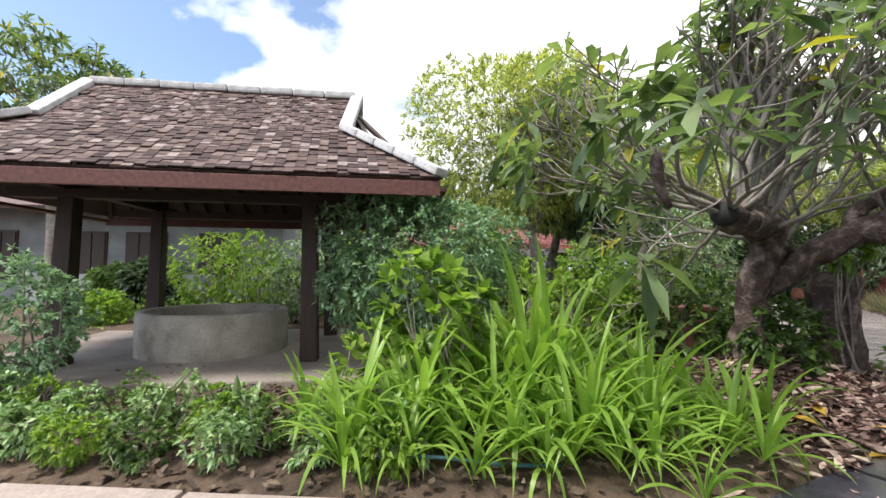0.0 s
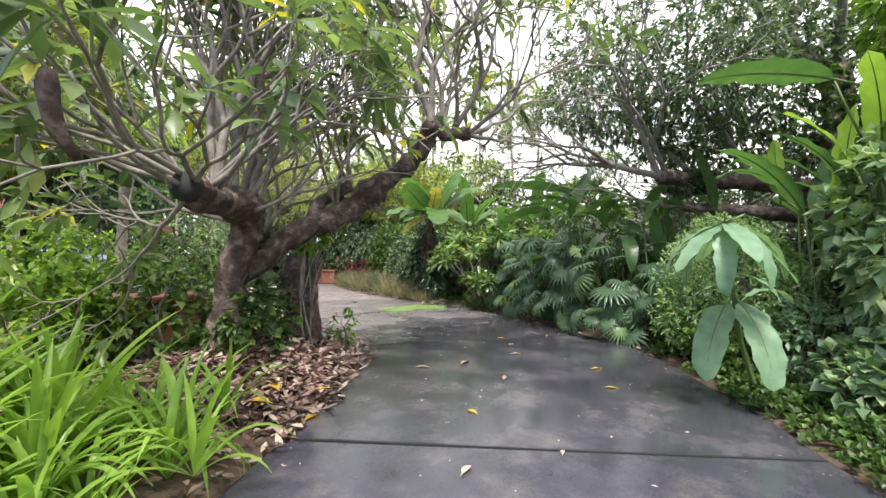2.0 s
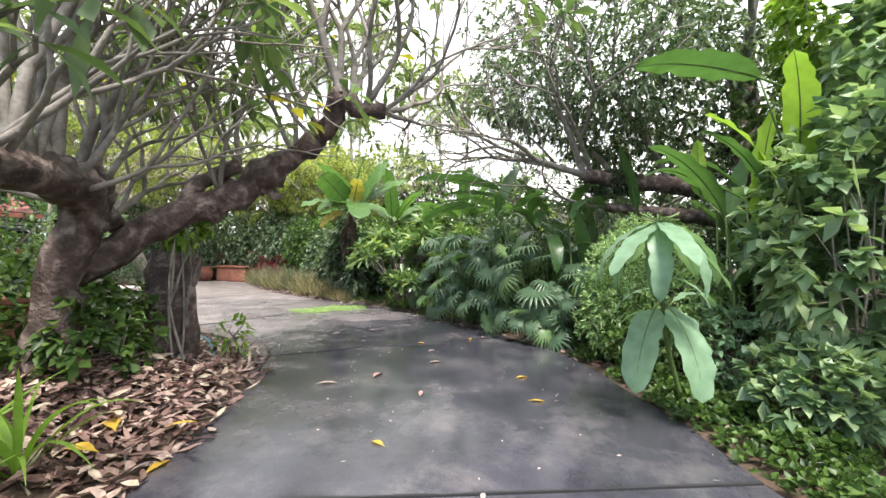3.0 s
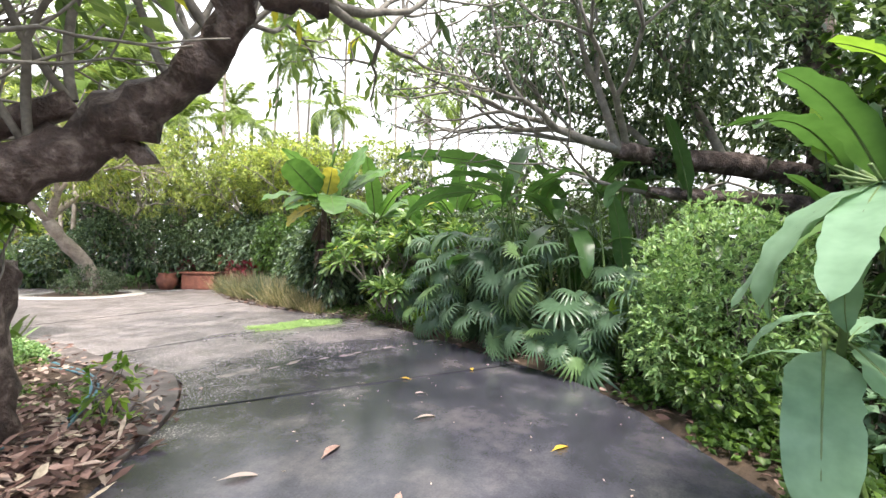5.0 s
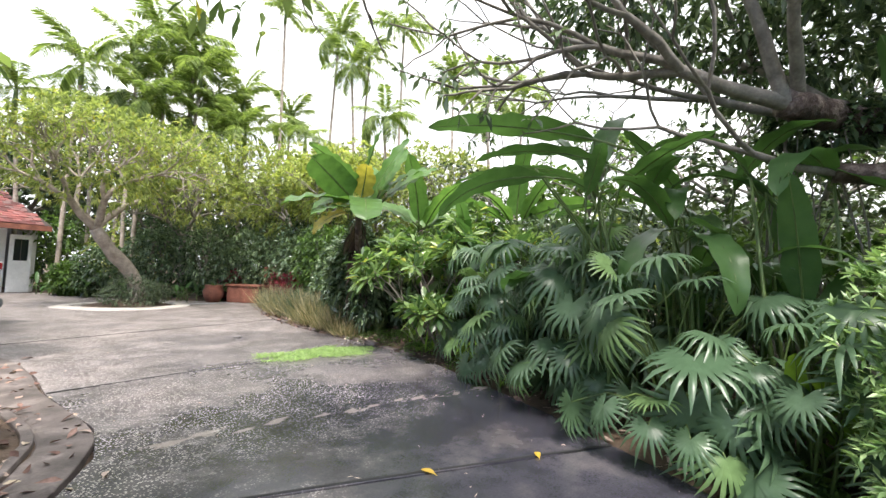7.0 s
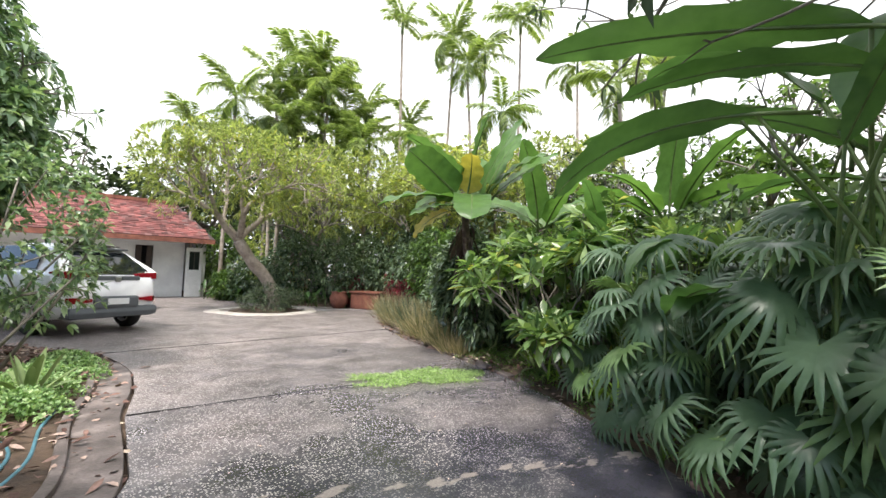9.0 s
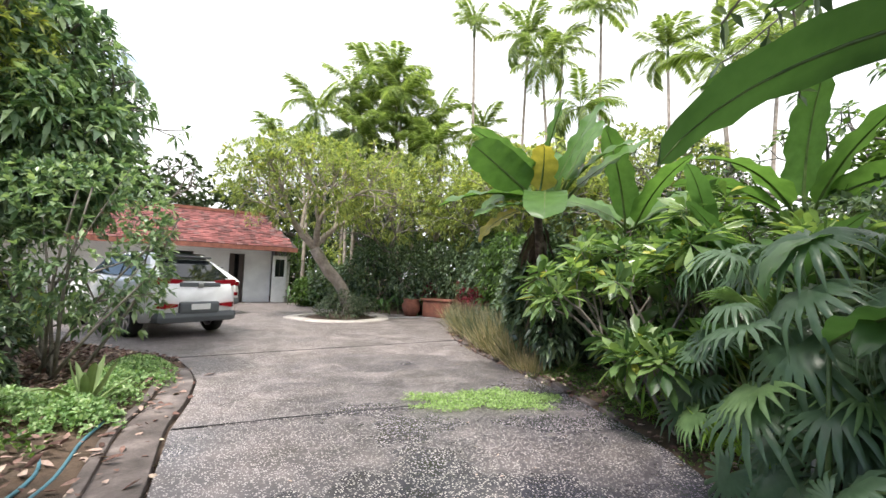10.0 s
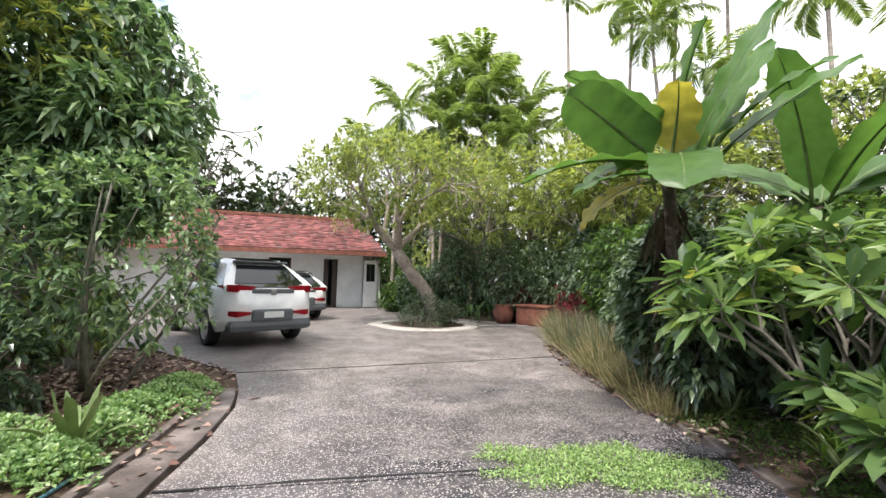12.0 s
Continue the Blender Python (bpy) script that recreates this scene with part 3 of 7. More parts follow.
for k in range(7):
    part("kerb", box(-7.0 + k * 1.0, -6.02 + k * 1.0, 1.715, 1.965, -0.06, 0.06 + 0.004 * (k % 3), 0.012), M["kerb_pink"], kw)
kr = thing("kerb_stones", label="row of low worn kerb stones beside the driveway", kind="structure")
line = smooth_line([(x, y, 0) for x, y in (RIGHT_E[-2:] + RIGHT_D + RIGHT_C[:2])], 20)
for k, (a, b) in enumerate(zip(line[:-1], line[1:])):
    m = (a + b) / 2
    if k % 7 == 4:
        continue
    part("stone", box(-0.19 + 0.03 * (k % 3), 0.19 - 0.02 * (k % 4), -0.06, 0.05, -0.08, 0.03, 0.016), M["kerb"], kr, m=pose(m[0] + 0.05 + 0.02 * (k % 3), m[1], 0.009 * (k % 4) - 0.012, 3 * (k % 3), 2 * (k % 2), math.degrees(math.atan2(b[1] - a[1], b[0] - a[0])) + 3 * (k % 3 - 1)))


# ---------------- the well pavilion ----------------
PAV = (-2.78, 5.20)
PROT = 11.0


def hip_tiles(name, acc_parent, a, b, c, d, courses, mat, tile_w, thick, r, as_parts=0, lap=1.5):
    """Courses of clay tiles on the slope a-b (eave, left to right), c-d (top, right to left)."""
    a, b, c, d = map(lambda q: np.array(q, float), (a, b, c, d))
    nrm = unit(np.cross(b - a, d - a))
    if nrm[2] < 0:
        nrm = -nrm
    rest, made = Acc(), 0
    bmt = box(-tile_w * 0.48, tile_w * 0.48, 0, 1, -thick, 0)
    shared = bpy.data.meshes.new("tile")
    bmt.to_mesh(shared)
    bmt.free()
    shared.materials.append(mat)
    cube = np.array([(x, y, z) for z in (-1, 0) for y in (0, 1) for x in (-0.5, 0.5)])
    quads = np.array([(0, 2, 3, 1), (4, 5, 7, 6), (0, 1, 5, 4), (2, 6, 7, 3), (0, 4, 6, 2), (1, 3, 7, 5)])
    for k in range(courses):
        t0, t1 = k / courses, (k + lap) / courses
        l, rr = a + (d - a) * t0, b + (c - b) * t0
        e = unit(rr - l)
        upd = unit(((d - a) + (c - b)) / 2)
        upd = unit(upd - e * (upd @ e))
        n = int(np.linalg.norm(rr - l) / tile_w)
        ln = np.linalg.norm(((d - a) + (c - b)) / 2) * (t1 - t0)
        for i in range(n):
            p = l + e * (i + 0.5 + 0.5 * (k % 2)) * tile_w
            if i == n - 1 and k % 2:
                continue
            off = r.normal(0, 0.005) + 0.006
            y0 = r.normal(0, 0.010)
            u = unit(upd + nrm * 0.055 * -1 * (1 + r.normal(0, 0.35)))
            s = unit(e + upd * r.normal(0, 0.02))
            nn = np.cross(s, u)
            nn = nn if nn[2] > 0 else -nn
            o = p + nrm * (0.02 + off) + upd * y0
            if made < as_parts:
                m = Matrix(((*(s),), (*(u * ln),), (*nn,))).transposed().to_4x4()
                m.translation = Vector(o)
                part("tile", shared, None, acc_parent, m=m)
                made += 1
            else:
                rest.put(o + cube[:, :1] * s * tile_w * 0.96 + cube[:, 1:2] * u * ln + cube[:, 2:] * nn * thick, quads)
    if rest.n:
        ob = part("tiles", rest, mat, acc_parent, kind="stuff")
        ob.data.polygons.foreach_set("use_smooth", np.zeros(len(ob.data.polygons), bool))


def slab_mesh(pts, thick):
    """A flat board through the given corners with a thickness."""
    bm = bmesh.new()
    p = [Vector(q) for q in pts]
    n = (p[1] - p[0]).cross(p[-1] - p[0]).normalized()
    n = n if n.z > 0 else -n
    hi = [bm.verts.new(q) for q in p]
    lo = [bm.verts.new(q - n * thick) for q in p]
    k = len(p)
    bm.faces.new(hi)
    bm.faces.new(lo[::-1])
    for i in range(k):
        bm.faces.new((hi[i], lo[i], lo[(i + 1) % k], hi[(i + 1) % k]))
    bmesh.ops.recalc_face_normals(bm, faces=bm.faces)
    return bm


def slab_between(name, pts, thick, mat, parent):
    return part(name, slab_mesh(pts, thick), mat, parent)


def beam(name, a, b, w, h, mat, parent, label="", bevel=0.006):
    """A squared timber or cap from a to b."""
    a, b = Vector(a), Vector(b)
    ln = (b - a).length
    bm = box(-w / 2, w / 2, -h / 2, h / 2, 0, ln, bevel)
    q = (b - a).to_track_quat("Z", "Y")
    return part(name, bm, mat, parent, label, Matrix.Translation(a) @ q.to_matrix().to_4x4())


def pavilion():
    pv = thing("well_pavilion", (PAV[0], PAV[1], 0), "open timber pavilion with a weathered clay tile roof over a well", "pavilion", rz=PROT)
    r = rng(3)
    X, Y, top = 1.27, 0.92, 2.12
    for sx, sy in ((-1, -1), (1, -1), (-1, 1), (1, 1)):
        bm = box(-0.095, 0.095, -0.095, 0.095, 0, top, 0.012)
        for v in bm.verts:
            if v.co.z > 1:
                v.co.x *= 0.78
                v.co.y *= 0.78
        part("post", bm, M["wood"], pv, m=pose(sx * X, sy * Y, 0.15, -sy * -1.0, -sx * 1.0, 0))
    for sy in (-1, 1):
        beam("beam", (-X - 0.5, sy * Y, 1.95), (X + 0.5, sy * Y, 1.95), 0.16, 0.10, M["wood"], pv)
    for sx in (-1, 1):
        beam("beam", (sx * X, -Y - 0.4, 2.04), (sx * X, Y + 0.4, 2.04), 0.14, 0.10, M["wood"], pv)
    ex, ey, ez = 2.60, 1.95, 2.04
    rx, rz_ = 1.66, 3.50
    kx, ky, kz = 1.62, 0.95, 2.74
    fr = (-ex, -ey, ez), (ex, -ey, ez)
    roof = thing("roof")
    roof.parent = pv
    lower = [(-ex, -ey, ez), (ex, -ey, ez), (kx + 0.1, -ky, kz), (-kx - 0.1, -ky, kz)]
    for s in (-1, 1):
        f = lambda q: (q[0], q[1] * -s, q[2])
        L = [f((-ex, -ey, ez)), f((ex, -ey, ez)), f((kx + 0.06, -ky, kz)), f((-kx - 0.06, -ky, kz))]
        U = [f((-kx, -ky, kz)), f((kx, -ky, kz)), f((rx, 0, rz_)), f((-rx, 0, rz_))]
        slab_between("sheathing", L, 0.02, M["wood"], roof)
        slab_between("sheathing", U, 0.02, M["wood"], roof)
        if s < 0:
            L, U = [L[1], L[0], L[3], L[2]], [U[1], U[0], U[3], U[2]]
        hip_tiles("tile", roof, *L, 17, M["tile"], 0.095, 0.012, r, as_parts=300 if s > 0 else 0)
        hip_tiles("tile", roof, *U, 16, M["tile"], 0.095, 0.012, r)
        E = [(s * ex, -ey, ez), (s * ex, ey, ez), (s * (kx + 0.06), ky, kz), (s * (kx + 0.06), -ky, kz)]
        slab_between("sheathing", E, 0.02, M["wood"], roof)
        hip_tiles("tile", roof, *E, 17, M["tile"], 0.095, 0.012, r)
        slab_between("gable_board", [(s * (rx - 0.12), -ky, kz), (s * (rx - 0.12), ky, kz), (s * (rx - 0.12), 0, rz_ - 0.02)], 0.03, M["wood"], roof)
        beam("fascia", (-ex, -s * ey, ez - 0.10), (ex, -s * ey, ez - 0.10), 0.04, 0.14, M["fascia"], roof, "red-brown painted fascia board")
        beam("fascia", (s * ex, -ey + 0.03, ez - 0.10), (s * ex, ey - 0.03, ez - 0.10), 0.14, 0.04, M["fascia"], roof, "red-brown painted fascia board")
        for t in (-1, 1):
            n = 5
            a, b = np.array((s * (ex + 0.02), t * (ey + 0.02), ez + 0.05)), np.array((s * kx, t * ky, kz + 0.07))
            for i in range(n):
                beam("hip_cap", a + (b - a) * (i / n), a + (b - a) * ((i + 0.97) / n), 0.19, 0.08, M["mortar"], roof, "pale mortar hip cap", 0.02)
            beam("barge_cap", (s * kx, t * ky, kz + 0.05), (s * (rx + 0.02), 0, rz_ + 0.06), 0.16, 0.08, M["mortar"], roof, "pale mortar verge", 0.02)
    for i in range(8):
        w = 2 * rx / 8
        beam("ridge_cap", (-rx + i * w, 0, rz_ + 0.05), (-rx + (i + 0.98) * w, 0, rz_ + 0.05 + 0.01 * (i % 2)), 0.16, 0.10, M["mortar"], roof, "pale mortar ridge cap", 0.03)
    for i in range(17):
        x = -2.5 + i * 0.3125
        beam("rafter", (x, -ey + 0.05, ez - 0.05), (max(-1.6, min(1.6, x)), 0, min(rz_ - 0.14, 3.4)), 0.06, 0.05, M["wood"], roof)
        beam("rafter", (x, ey - 0.05, ez - 0.05), (max(-1.6, min(1.6, x)), 0, min(rz_ - 0.14, 3.4)), 0.06, 0.05, M["wood"], roof)
    pl = thing("pavilion_floor", (PAV[0], PAV[1], 0), "bare cement floor slab with a low step", "floor slab", kind="structure", rz=PROT)
    part("slab", box(-2.3, 2.0, -1.75, 1.6, -0.1, 0.15, 0.02), M["floor"], pl)
    part("step", box(-2.6, 2.2, -2.0, -1.76, -0.1, 0.05, 0.02), M["floor"], pl)


pavilion()


def well():
    w = thing("well", (-2.80, 5.12, 0.15), "round cast cement well ring on the pavilion floor", "well")
    bm = bmesh.new()
    prof = [(0.86, 0), (0.86, 0.47), (0.85, 0.50), (0.77, 0.50), (0.755, 0.485), (0.75, 0)]
    n = 64
    rings = [[bm.verts.new((q * math.cos(2 * math.pi * i / n), q * math.sin(2 * math.pi * i / n), z)) for i in range(n)] for q, z in prof]
    for a, b in zip(rings, rings[1:]):
        for i in range(n):
            bm.faces.new((a[i], a[(i + 1) % n], b[(i + 1) % n], b[i]))
    part("ring", bm, M["well"], w, smooth=True)
    # added dark disc, its colour stands in for the shade down the well
    bm = bmesh.new()
    bmesh.ops.create_circle(bm, cap_ends=True, radius=0.752, segments=48)
    part("cover", bm, M["dark_void"], w, "dark disc standing in for the shade inside the ring", pose(0, 0, 0.12))


well()


# ---------------- house and outbuildings ----------------
def house():
    h = thing("house", (0, 23.0, 0), "single-storey white house with a red clay tile roof", "house")
    x0, x1 = -3.0, 9.8
    w = thing("wall")
    w.parent = h
    # wall in piers and lintel round the openings
    part("pier", box(x0, 5.0, 0, 0.2, 0, 2.5), M["white"], w)
    part("pier", box(5.9, 7.25, 0, 0.2, 0, 2.5), M["white"], w)
    part("pier", box(7.85, 8.95, 0, 0.2, 0, 2.5), M["white"], w)
    part("lintel", box(5.0, 5.9, 0, 0.2, 2.1, 2.5), M["white"], w)
    part("lintel", box(7.25, 7.85, 0, 0.2, 2.1, 2.5), M["white"], w)
    part("sill_wall", box(5.0, 5.9, 0, 0.2, 0, 0.9), M["white"], w)
    part("end_wall", box(9.55, 9.75, -0.05, 5.0, 0, 2.5), M["white"], w)
    part("end_wall", box(x0, x0 + 0.2, 0.2, 5.0, 0, 2.5), M["white"], w)
    part("back_wall", box(x0, 9.75, 5.0, 5.2, 0, 2.5), M["white"], w)
    # near-black sheet behind the openings, in place of the rooms' own shade
    part("interior", box(4.9, 7.95, 0.9, 0.96, 0, 2.5), M["dark_void"], w)
    win = thing("window")
    win.parent = h
    part("pane", box(5.06, 5.84, 0.08, 0.10, 0.96, 2.04), M["glass"], win)
    part("frame", box(5.0, 5.06, 0.02, 0.16, 0.9, 2.1), M["shutter"], win)
    part("frame", box(5.84, 5.9, 0.02, 0.16, 0.9, 2.1), M["shutter"], win)
    for a in (7.25, 7.62):
        part("shutter", box(a, a + 0.2, -0.04, 0.02, 0, 2.1, 0.008), M["shutter"], h, "narrow dark brown shutter")
    d = thing("door")
    d.parent = h
    part("leaf", box(8.95, 9.55, -0.42, -0.37, 0.02, 1.15, 0.006), M["white"], d)
    part("stile", box(8.95, 9.07, -0.42, -0.37, 1.151, 2.08), M["white"], d)
    part("stile", box(9.45, 9.55, -0.42, -0.37, 1.151, 2.08), M["white"], d)
    part("rail", box(9.07, 9.45, -0.42, -0.37, 1.92, 2.08), M["white"], d)
    part("pane", box(9.07, 9.45, -0.40, -0.39, 1.15, 1.92), M["glass"], d, "dark glazed door pane")
    part("mullion", box(9.25, 9.27, -0.415, -0.375, 1.15, 1.92), M["shutter"], d)
    roof = thing("roof")
    roof.parent = h
    r = rng(5)
    ez, rz_, ey, ry = 2.42, 4.15, -1.35, 2.3
    slab_between("sheathing", [(x0 - 0.6, ey, ez), (x1, ey, ez), (x1 - 0.9, ry, rz_), (x0 - 0.6, ry, rz_)], 0.05, M["wood"], roof)
    slab_between("sheathing", [(x0 - 0.6, 2 * ry - ey, ez), (x1, 2 * ry - ey, ez), (x1 - 0.9, ry, rz_), (x0 - 0.6, ry, rz_)], 0.05, M["redtile"], roof)
    hip_tiles("tile", roof, (x0 - 0.6, ey, ez), (x1, ey, ez), (x1 - 0.9, ry, rz_), (x0 - 0.6, ry, rz_), 20, M["redtile"], 0.22, 0.02, r)
    beam("fascia", (x0 - 0.6, ey - 0.02, ez - 0.10), (x1, ey - 0.02, ez - 0.10), 0.05, 0.18, M["terra"], roof, "red-brown fascia board")
    beam("ridge", (x0 - 0.6, ry, rz_ + 0.06), (x1 - 0.9, ry, rz_ + 0.06), 0.25, 0.14, M["terra"], roof)
    slab_between("soffit", [(x0 - 0.6, ey + 0.05, ez - 0.16), (x1, ey + 0.05, ez - 0.16), (x1, 0.0, ez - 0.02), (x0 - 0.6, 0.0, ez - 0.02)], 0.02, M["white"], roof)


house()


def old_house():
    h = thing("timber_house", (-12.5, 12.2, 0), "grey house with dark shuttered windows behind the pavilion", "house", rz=8)
    part("wall", box(-6, 7, 0, 0.2, 0, 3.4), M["grey"], h)
    part("wall", box(6.8, 7, 0.2, 6, 0, 3.4), M["grey"], h)
    for x in (-4.2, -2.2, 0.4, 2.2, 4.4):
        win = thing("window")
        win.parent = h
        part("frame", box(x, x + 1.25, -0.05, -0.001, 0.75, 2.25, 0.01), M["shutter"], win)
        for k in range(3):
            part("shutter", box(x + 0.05 + k * 0.4, x + 0.41 + k * 0.4, -0.09, -0.052, 0.8, 2.2, 0.01), M["shutter"], win)
    slab_between("roof", [(-7, -1.2, 2.9), (8, -1.2, 2.9), (8, 3, 4.6), (-7, 3, 4.6)], 0.12, M["tile"], h)
    h2 = thing("garden_wall", (0, 0, 0), "low pale grey garden wall behind the pavilion", "wall", kind="structure")
    part("wall", box(-11.5, -6.0, 10.6, 10.75, 0, 0.95, 0.01), M["grey"], h2)


old_house()


# ---------------- cars ----------------
def car_body(bm, stations, half):
    """Lofts a body through cross-sections: each is (x, [(y, z), ...]) for the right half, mirrored."""
    rings = []
    for x, sec in stations:
        ring = [bm.verts.new((x, y, z)) for y, z in sec] + [bm.verts.new((x, -y, z)) for y, z in sec[::-1]]
        rings.append(ring)
    for a, b in zip(rings, rings[1:]):
        k = len(a)
        for i in range(k):
            bm.faces.new((a[i], a[(i + 1) % k], b[(i + 1) % k], b[i]))
    bm.faces.new(rings[0][::-1])
    bm.faces.new(rings[-1])
    bmesh.ops.recalc_face_normals(bm, faces=bm.faces)


def arch(x, centres, rad):
    return max([math.sqrt(max(0, rad ** 2 - (x - c) ** 2)) + 0.33 for c in centres if abs(x - c) < rad] + [0])


def wedge(x0, x1, y0, y1, z0, z1):
    """A lamp that starts narrow by the middle of the car, widens outwards and wraps round its corner."""
    bm = bmesh.new()
    ym = y0 + (y1 - y0) * 0.62
    rows = [(x0, y0, z0 + (z1 - z0) * 0.35, z1 - (z1 - z0) * 0.2), (x0 + 0.015, ym, z0, z1), (x0 + 0.10, y0 + (y1 - y0) * 0.88, z0 + 0.01, z1), (x1 - 0.08, y1, z0 + 0.03, z1 - 0.01), (x1, y1 * 1.01, z1 - (z1 - z0) * 0.35, z1 - 0.02)]
    rings = [[bm.verts.new((x, y, a)), bm.verts.new((x, y, b)), bm.verts.new((x + 0.08, y * 0.88, b)), bm.verts.new((x + 0.08, y * 0.88, a))] for x, y, a, b in rows]
    for p, q in zip(rings, rings[1:]):
        for i in range(4):
            bm.faces.new((p[i], p[(i + 1) % 4], q[(i + 1) % 4], q[i]))
    bm.faces.new(rings[0][::-1])
    bm.faces.new(rings[-1])
    bmesh.ops.recalc_face_normals(bm, faces=bm.faces)
    return bm


def car(name, at, rz, label, suv=True):
    """A hatchback or crossover; x runs forward from the rear bumper."""
    c = thing(name, at, label, "car", "parked cars", rz=rz)
    H = 1.66 if suv else 1.5
    sill = 0.30
    belt = 1.12 if suv else 0.98
    body = thing("body")
    body.parent = c
    low = bmesh.new()
    st = []
    for x in np.linspace(0.0, 4.35, 48):
        u = x / 4.35
        w = 0.90 - 0.24 * max(0, (0.11 - u) / 0.11) ** 2 - 0.14 * max(0, (u - 0.86) / 0.14) ** 2
        ht = belt + 0.02
        if u > 0.66:
            ht = belt - 0.12 * (u - 0.66) / 0.26 - (0.25 * ((u - 0.93) / 0.07) ** 2 if u > 0.93 else 0)
        if x < 0.30:
            ht = belt + 0.02 - 0.10 * (1 - x / 0.30) ** 2
        z0 = sill + (0.14 * (1 - x / 0.35) if x < 0.35 else 0) + (0.1 * (u - 0.92) / 0.08 if u > 0.92 else 0)
        ar = arch(x, (0.95, 3.55), 0.40)
        zlow = max(z0, ar)
        st.append((x, [(0.0, z0 if ar < z0 else zlow), (w * 0.93, zlow), (w, max(zlow + 0.02, 0.50)), (w * 1.0, max(zlow + 0.05, 0.72)), (w * 0.965, max(zlow + 0.09, ht - 0.10)), (w * 0.90, ht), (0.0, ht + 0.015)]))
    car_body(low, st, True)
    part("shell", low, M["paint"], body, smooth=True)
    cab = bmesh.new()
    prof = [(0.14, belt + 0.0), (0.30, belt + 0.12), (0.68, H - 0.16), (0.92, H - 0.04), (1.5, H), (2.2, H - 0.02), (2.55, H - 0.10), (3.25, belt + 0.03)]
    st = []
    for i, (x, z) in enumerate(prof):
        k = (z - belt) / (H - belt)
        w = 0.81 - 0.30 * k ** 1.2
        st.append((x, [(0.0, belt - 0.1), (0.80, belt - 0.1), (0.80, belt + 0.0), (w + 0.02, belt + (z - belt) * 0.86), (w - 0.07, z), (0.0, z + 0.02 * k)]))
    car_body(cab, st, True)
    part("cabin", cab, M["paint"], body, smooth=False)
    part("rear_window", slab_mesh([(0.17, -0.64, belt + 0.05), (0.17, 0.64, belt + 0.05), (0.66, 0.47, H - 0.15), (0.66, -0.47, H - 0.15)], 0.05), M["glass"], body, "dark tinted rear window")
    part("roof_panel", slab_mesh([(0.75, -0.42, H - 0.015), (0.75, 0.42, H - 0.015), (2.3, 0.40, H + 0.022), (2.3, -0.40, H + 0.022)], 0.02), M["glass"], body, "black roof panel")
    part("tailgate_band", slab_mesh([(0.055, -0.50, belt - 0.02), (0.055, 0.50, belt - 0.02), (0.20, 0.60, belt + 0.06), (0.20, -0.60, belt + 0.06)], 0.05), M["glass"], body, "black band below the rear window")
    for s in (-1, 1):
        for x0, x1, x2, x3 in ((0.95, 1.50, 1.60, 1.12), (1.58, 2.48, 2.42, 1.68), (2.55, 3.02, 2.58, 2.52)):
            part("side_window", slab_mesh([(x0, s * 0.803, belt + 0.05), (x1, s * 0.803, belt + 0.05), (x2, s * 0.632, belt + 0.47), (x3, s * 0.632, belt + 0.47)], 0.02), M["glass"], body, "dark tinted side window")
    part("windscreen", slab_mesh([(3.24, -0.68, belt + 0.06), (3.24, 0.68, belt + 0.06), (2.62, 0.56, H - 0.13), (2.62, -0.56, H - 0.13)], 0.05), M["glass"], body)
    part("spoiler", box(0.60, 0.80, -0.50, 0.50, H - 0.10, H - 0.065, 0.015), M["cladding"], body)
    for s in (-1, 1):
        part("mirror", box(2.75, 2.95, s * 0.98 - 0.09, s * 0.98 + 0.09, belt - 0.02, belt + 0.14, 0.03), M["paint"], c)
        part("tail_lamp", wedge(-0.005, 0.46, s * 0.34, s * 0.83, belt - 0.11, belt + 0.02), M["lamp_red"], c, "red tail lamp")
        part("reflector", wedge(-0.055, 0.20, s * 0.42, s * 0.76, 0.575, 0.68), M["lamp_red"], c, "red bumper reflector")
        for x in (0.95, 3.55):
            wh = thing("wheel")
            child(wh, c, pose(x, s * 0.78, 0.33, 90, 0, 0))
            bm = bmesh.new()
            pr = [(0.22, -0.10), (0.30, -0.11), (0.33, -0.08), (0.335, 0), (0.33, 0.08), (0.30, 0.11), (0.22, 0.10)]
            n = 32
            rg = [[bm.verts.new((q * math.cos(6.2832 * i / n), q * math.sin(6.2832 * i / n), z)) for i in range(n)] for q, z in pr]
            for a, b in zip(rg, rg[1:] + rg[:1]):
                for i in range(n):
                    bm.faces.new((a[i], a[(i + 1) % n], b[(i + 1) % n], b[i]))
            bmesh.ops.recalc_face_normals(bm, faces=bm.faces)
            part("tyre", bm, M["rubber"], wh, smooth=True)
            bm = bmesh.new()
            bmesh.ops.create_cone(bm, cap_ends=True, segments=28, radius1=0.05, radius2=0.05, depth=0.2)
            for i in range(5):
                for dd in (-0.16, 0.16):
                    a = 6.2832 * i / 5 + dd
                    g = bmesh.ops.create_cube(bm, size=1.0)
                    bmesh.ops.scale(bm, verts=g["verts"], vec=(0.20, 0.028, 0.03))
                    bmesh.ops.translate(bm, verts=g["verts"], vec=(0.125, 0, -s * 0.075))
                    bmesh.ops.rotate(bm, verts=g["verts"], cent=(0, 0, 0), matrix=Matrix.Rotation(a, 3, "Z"))
            rim = [bm.verts.new((q * math.cos(6.2832 * i / 28), q * math.sin(6.2832 * i / 28), z)) for q, z in ((0.225, -0.10), (0.225, 0.10), (0.20, 0.10), (0.20, -0.10)) for i in range(28)]
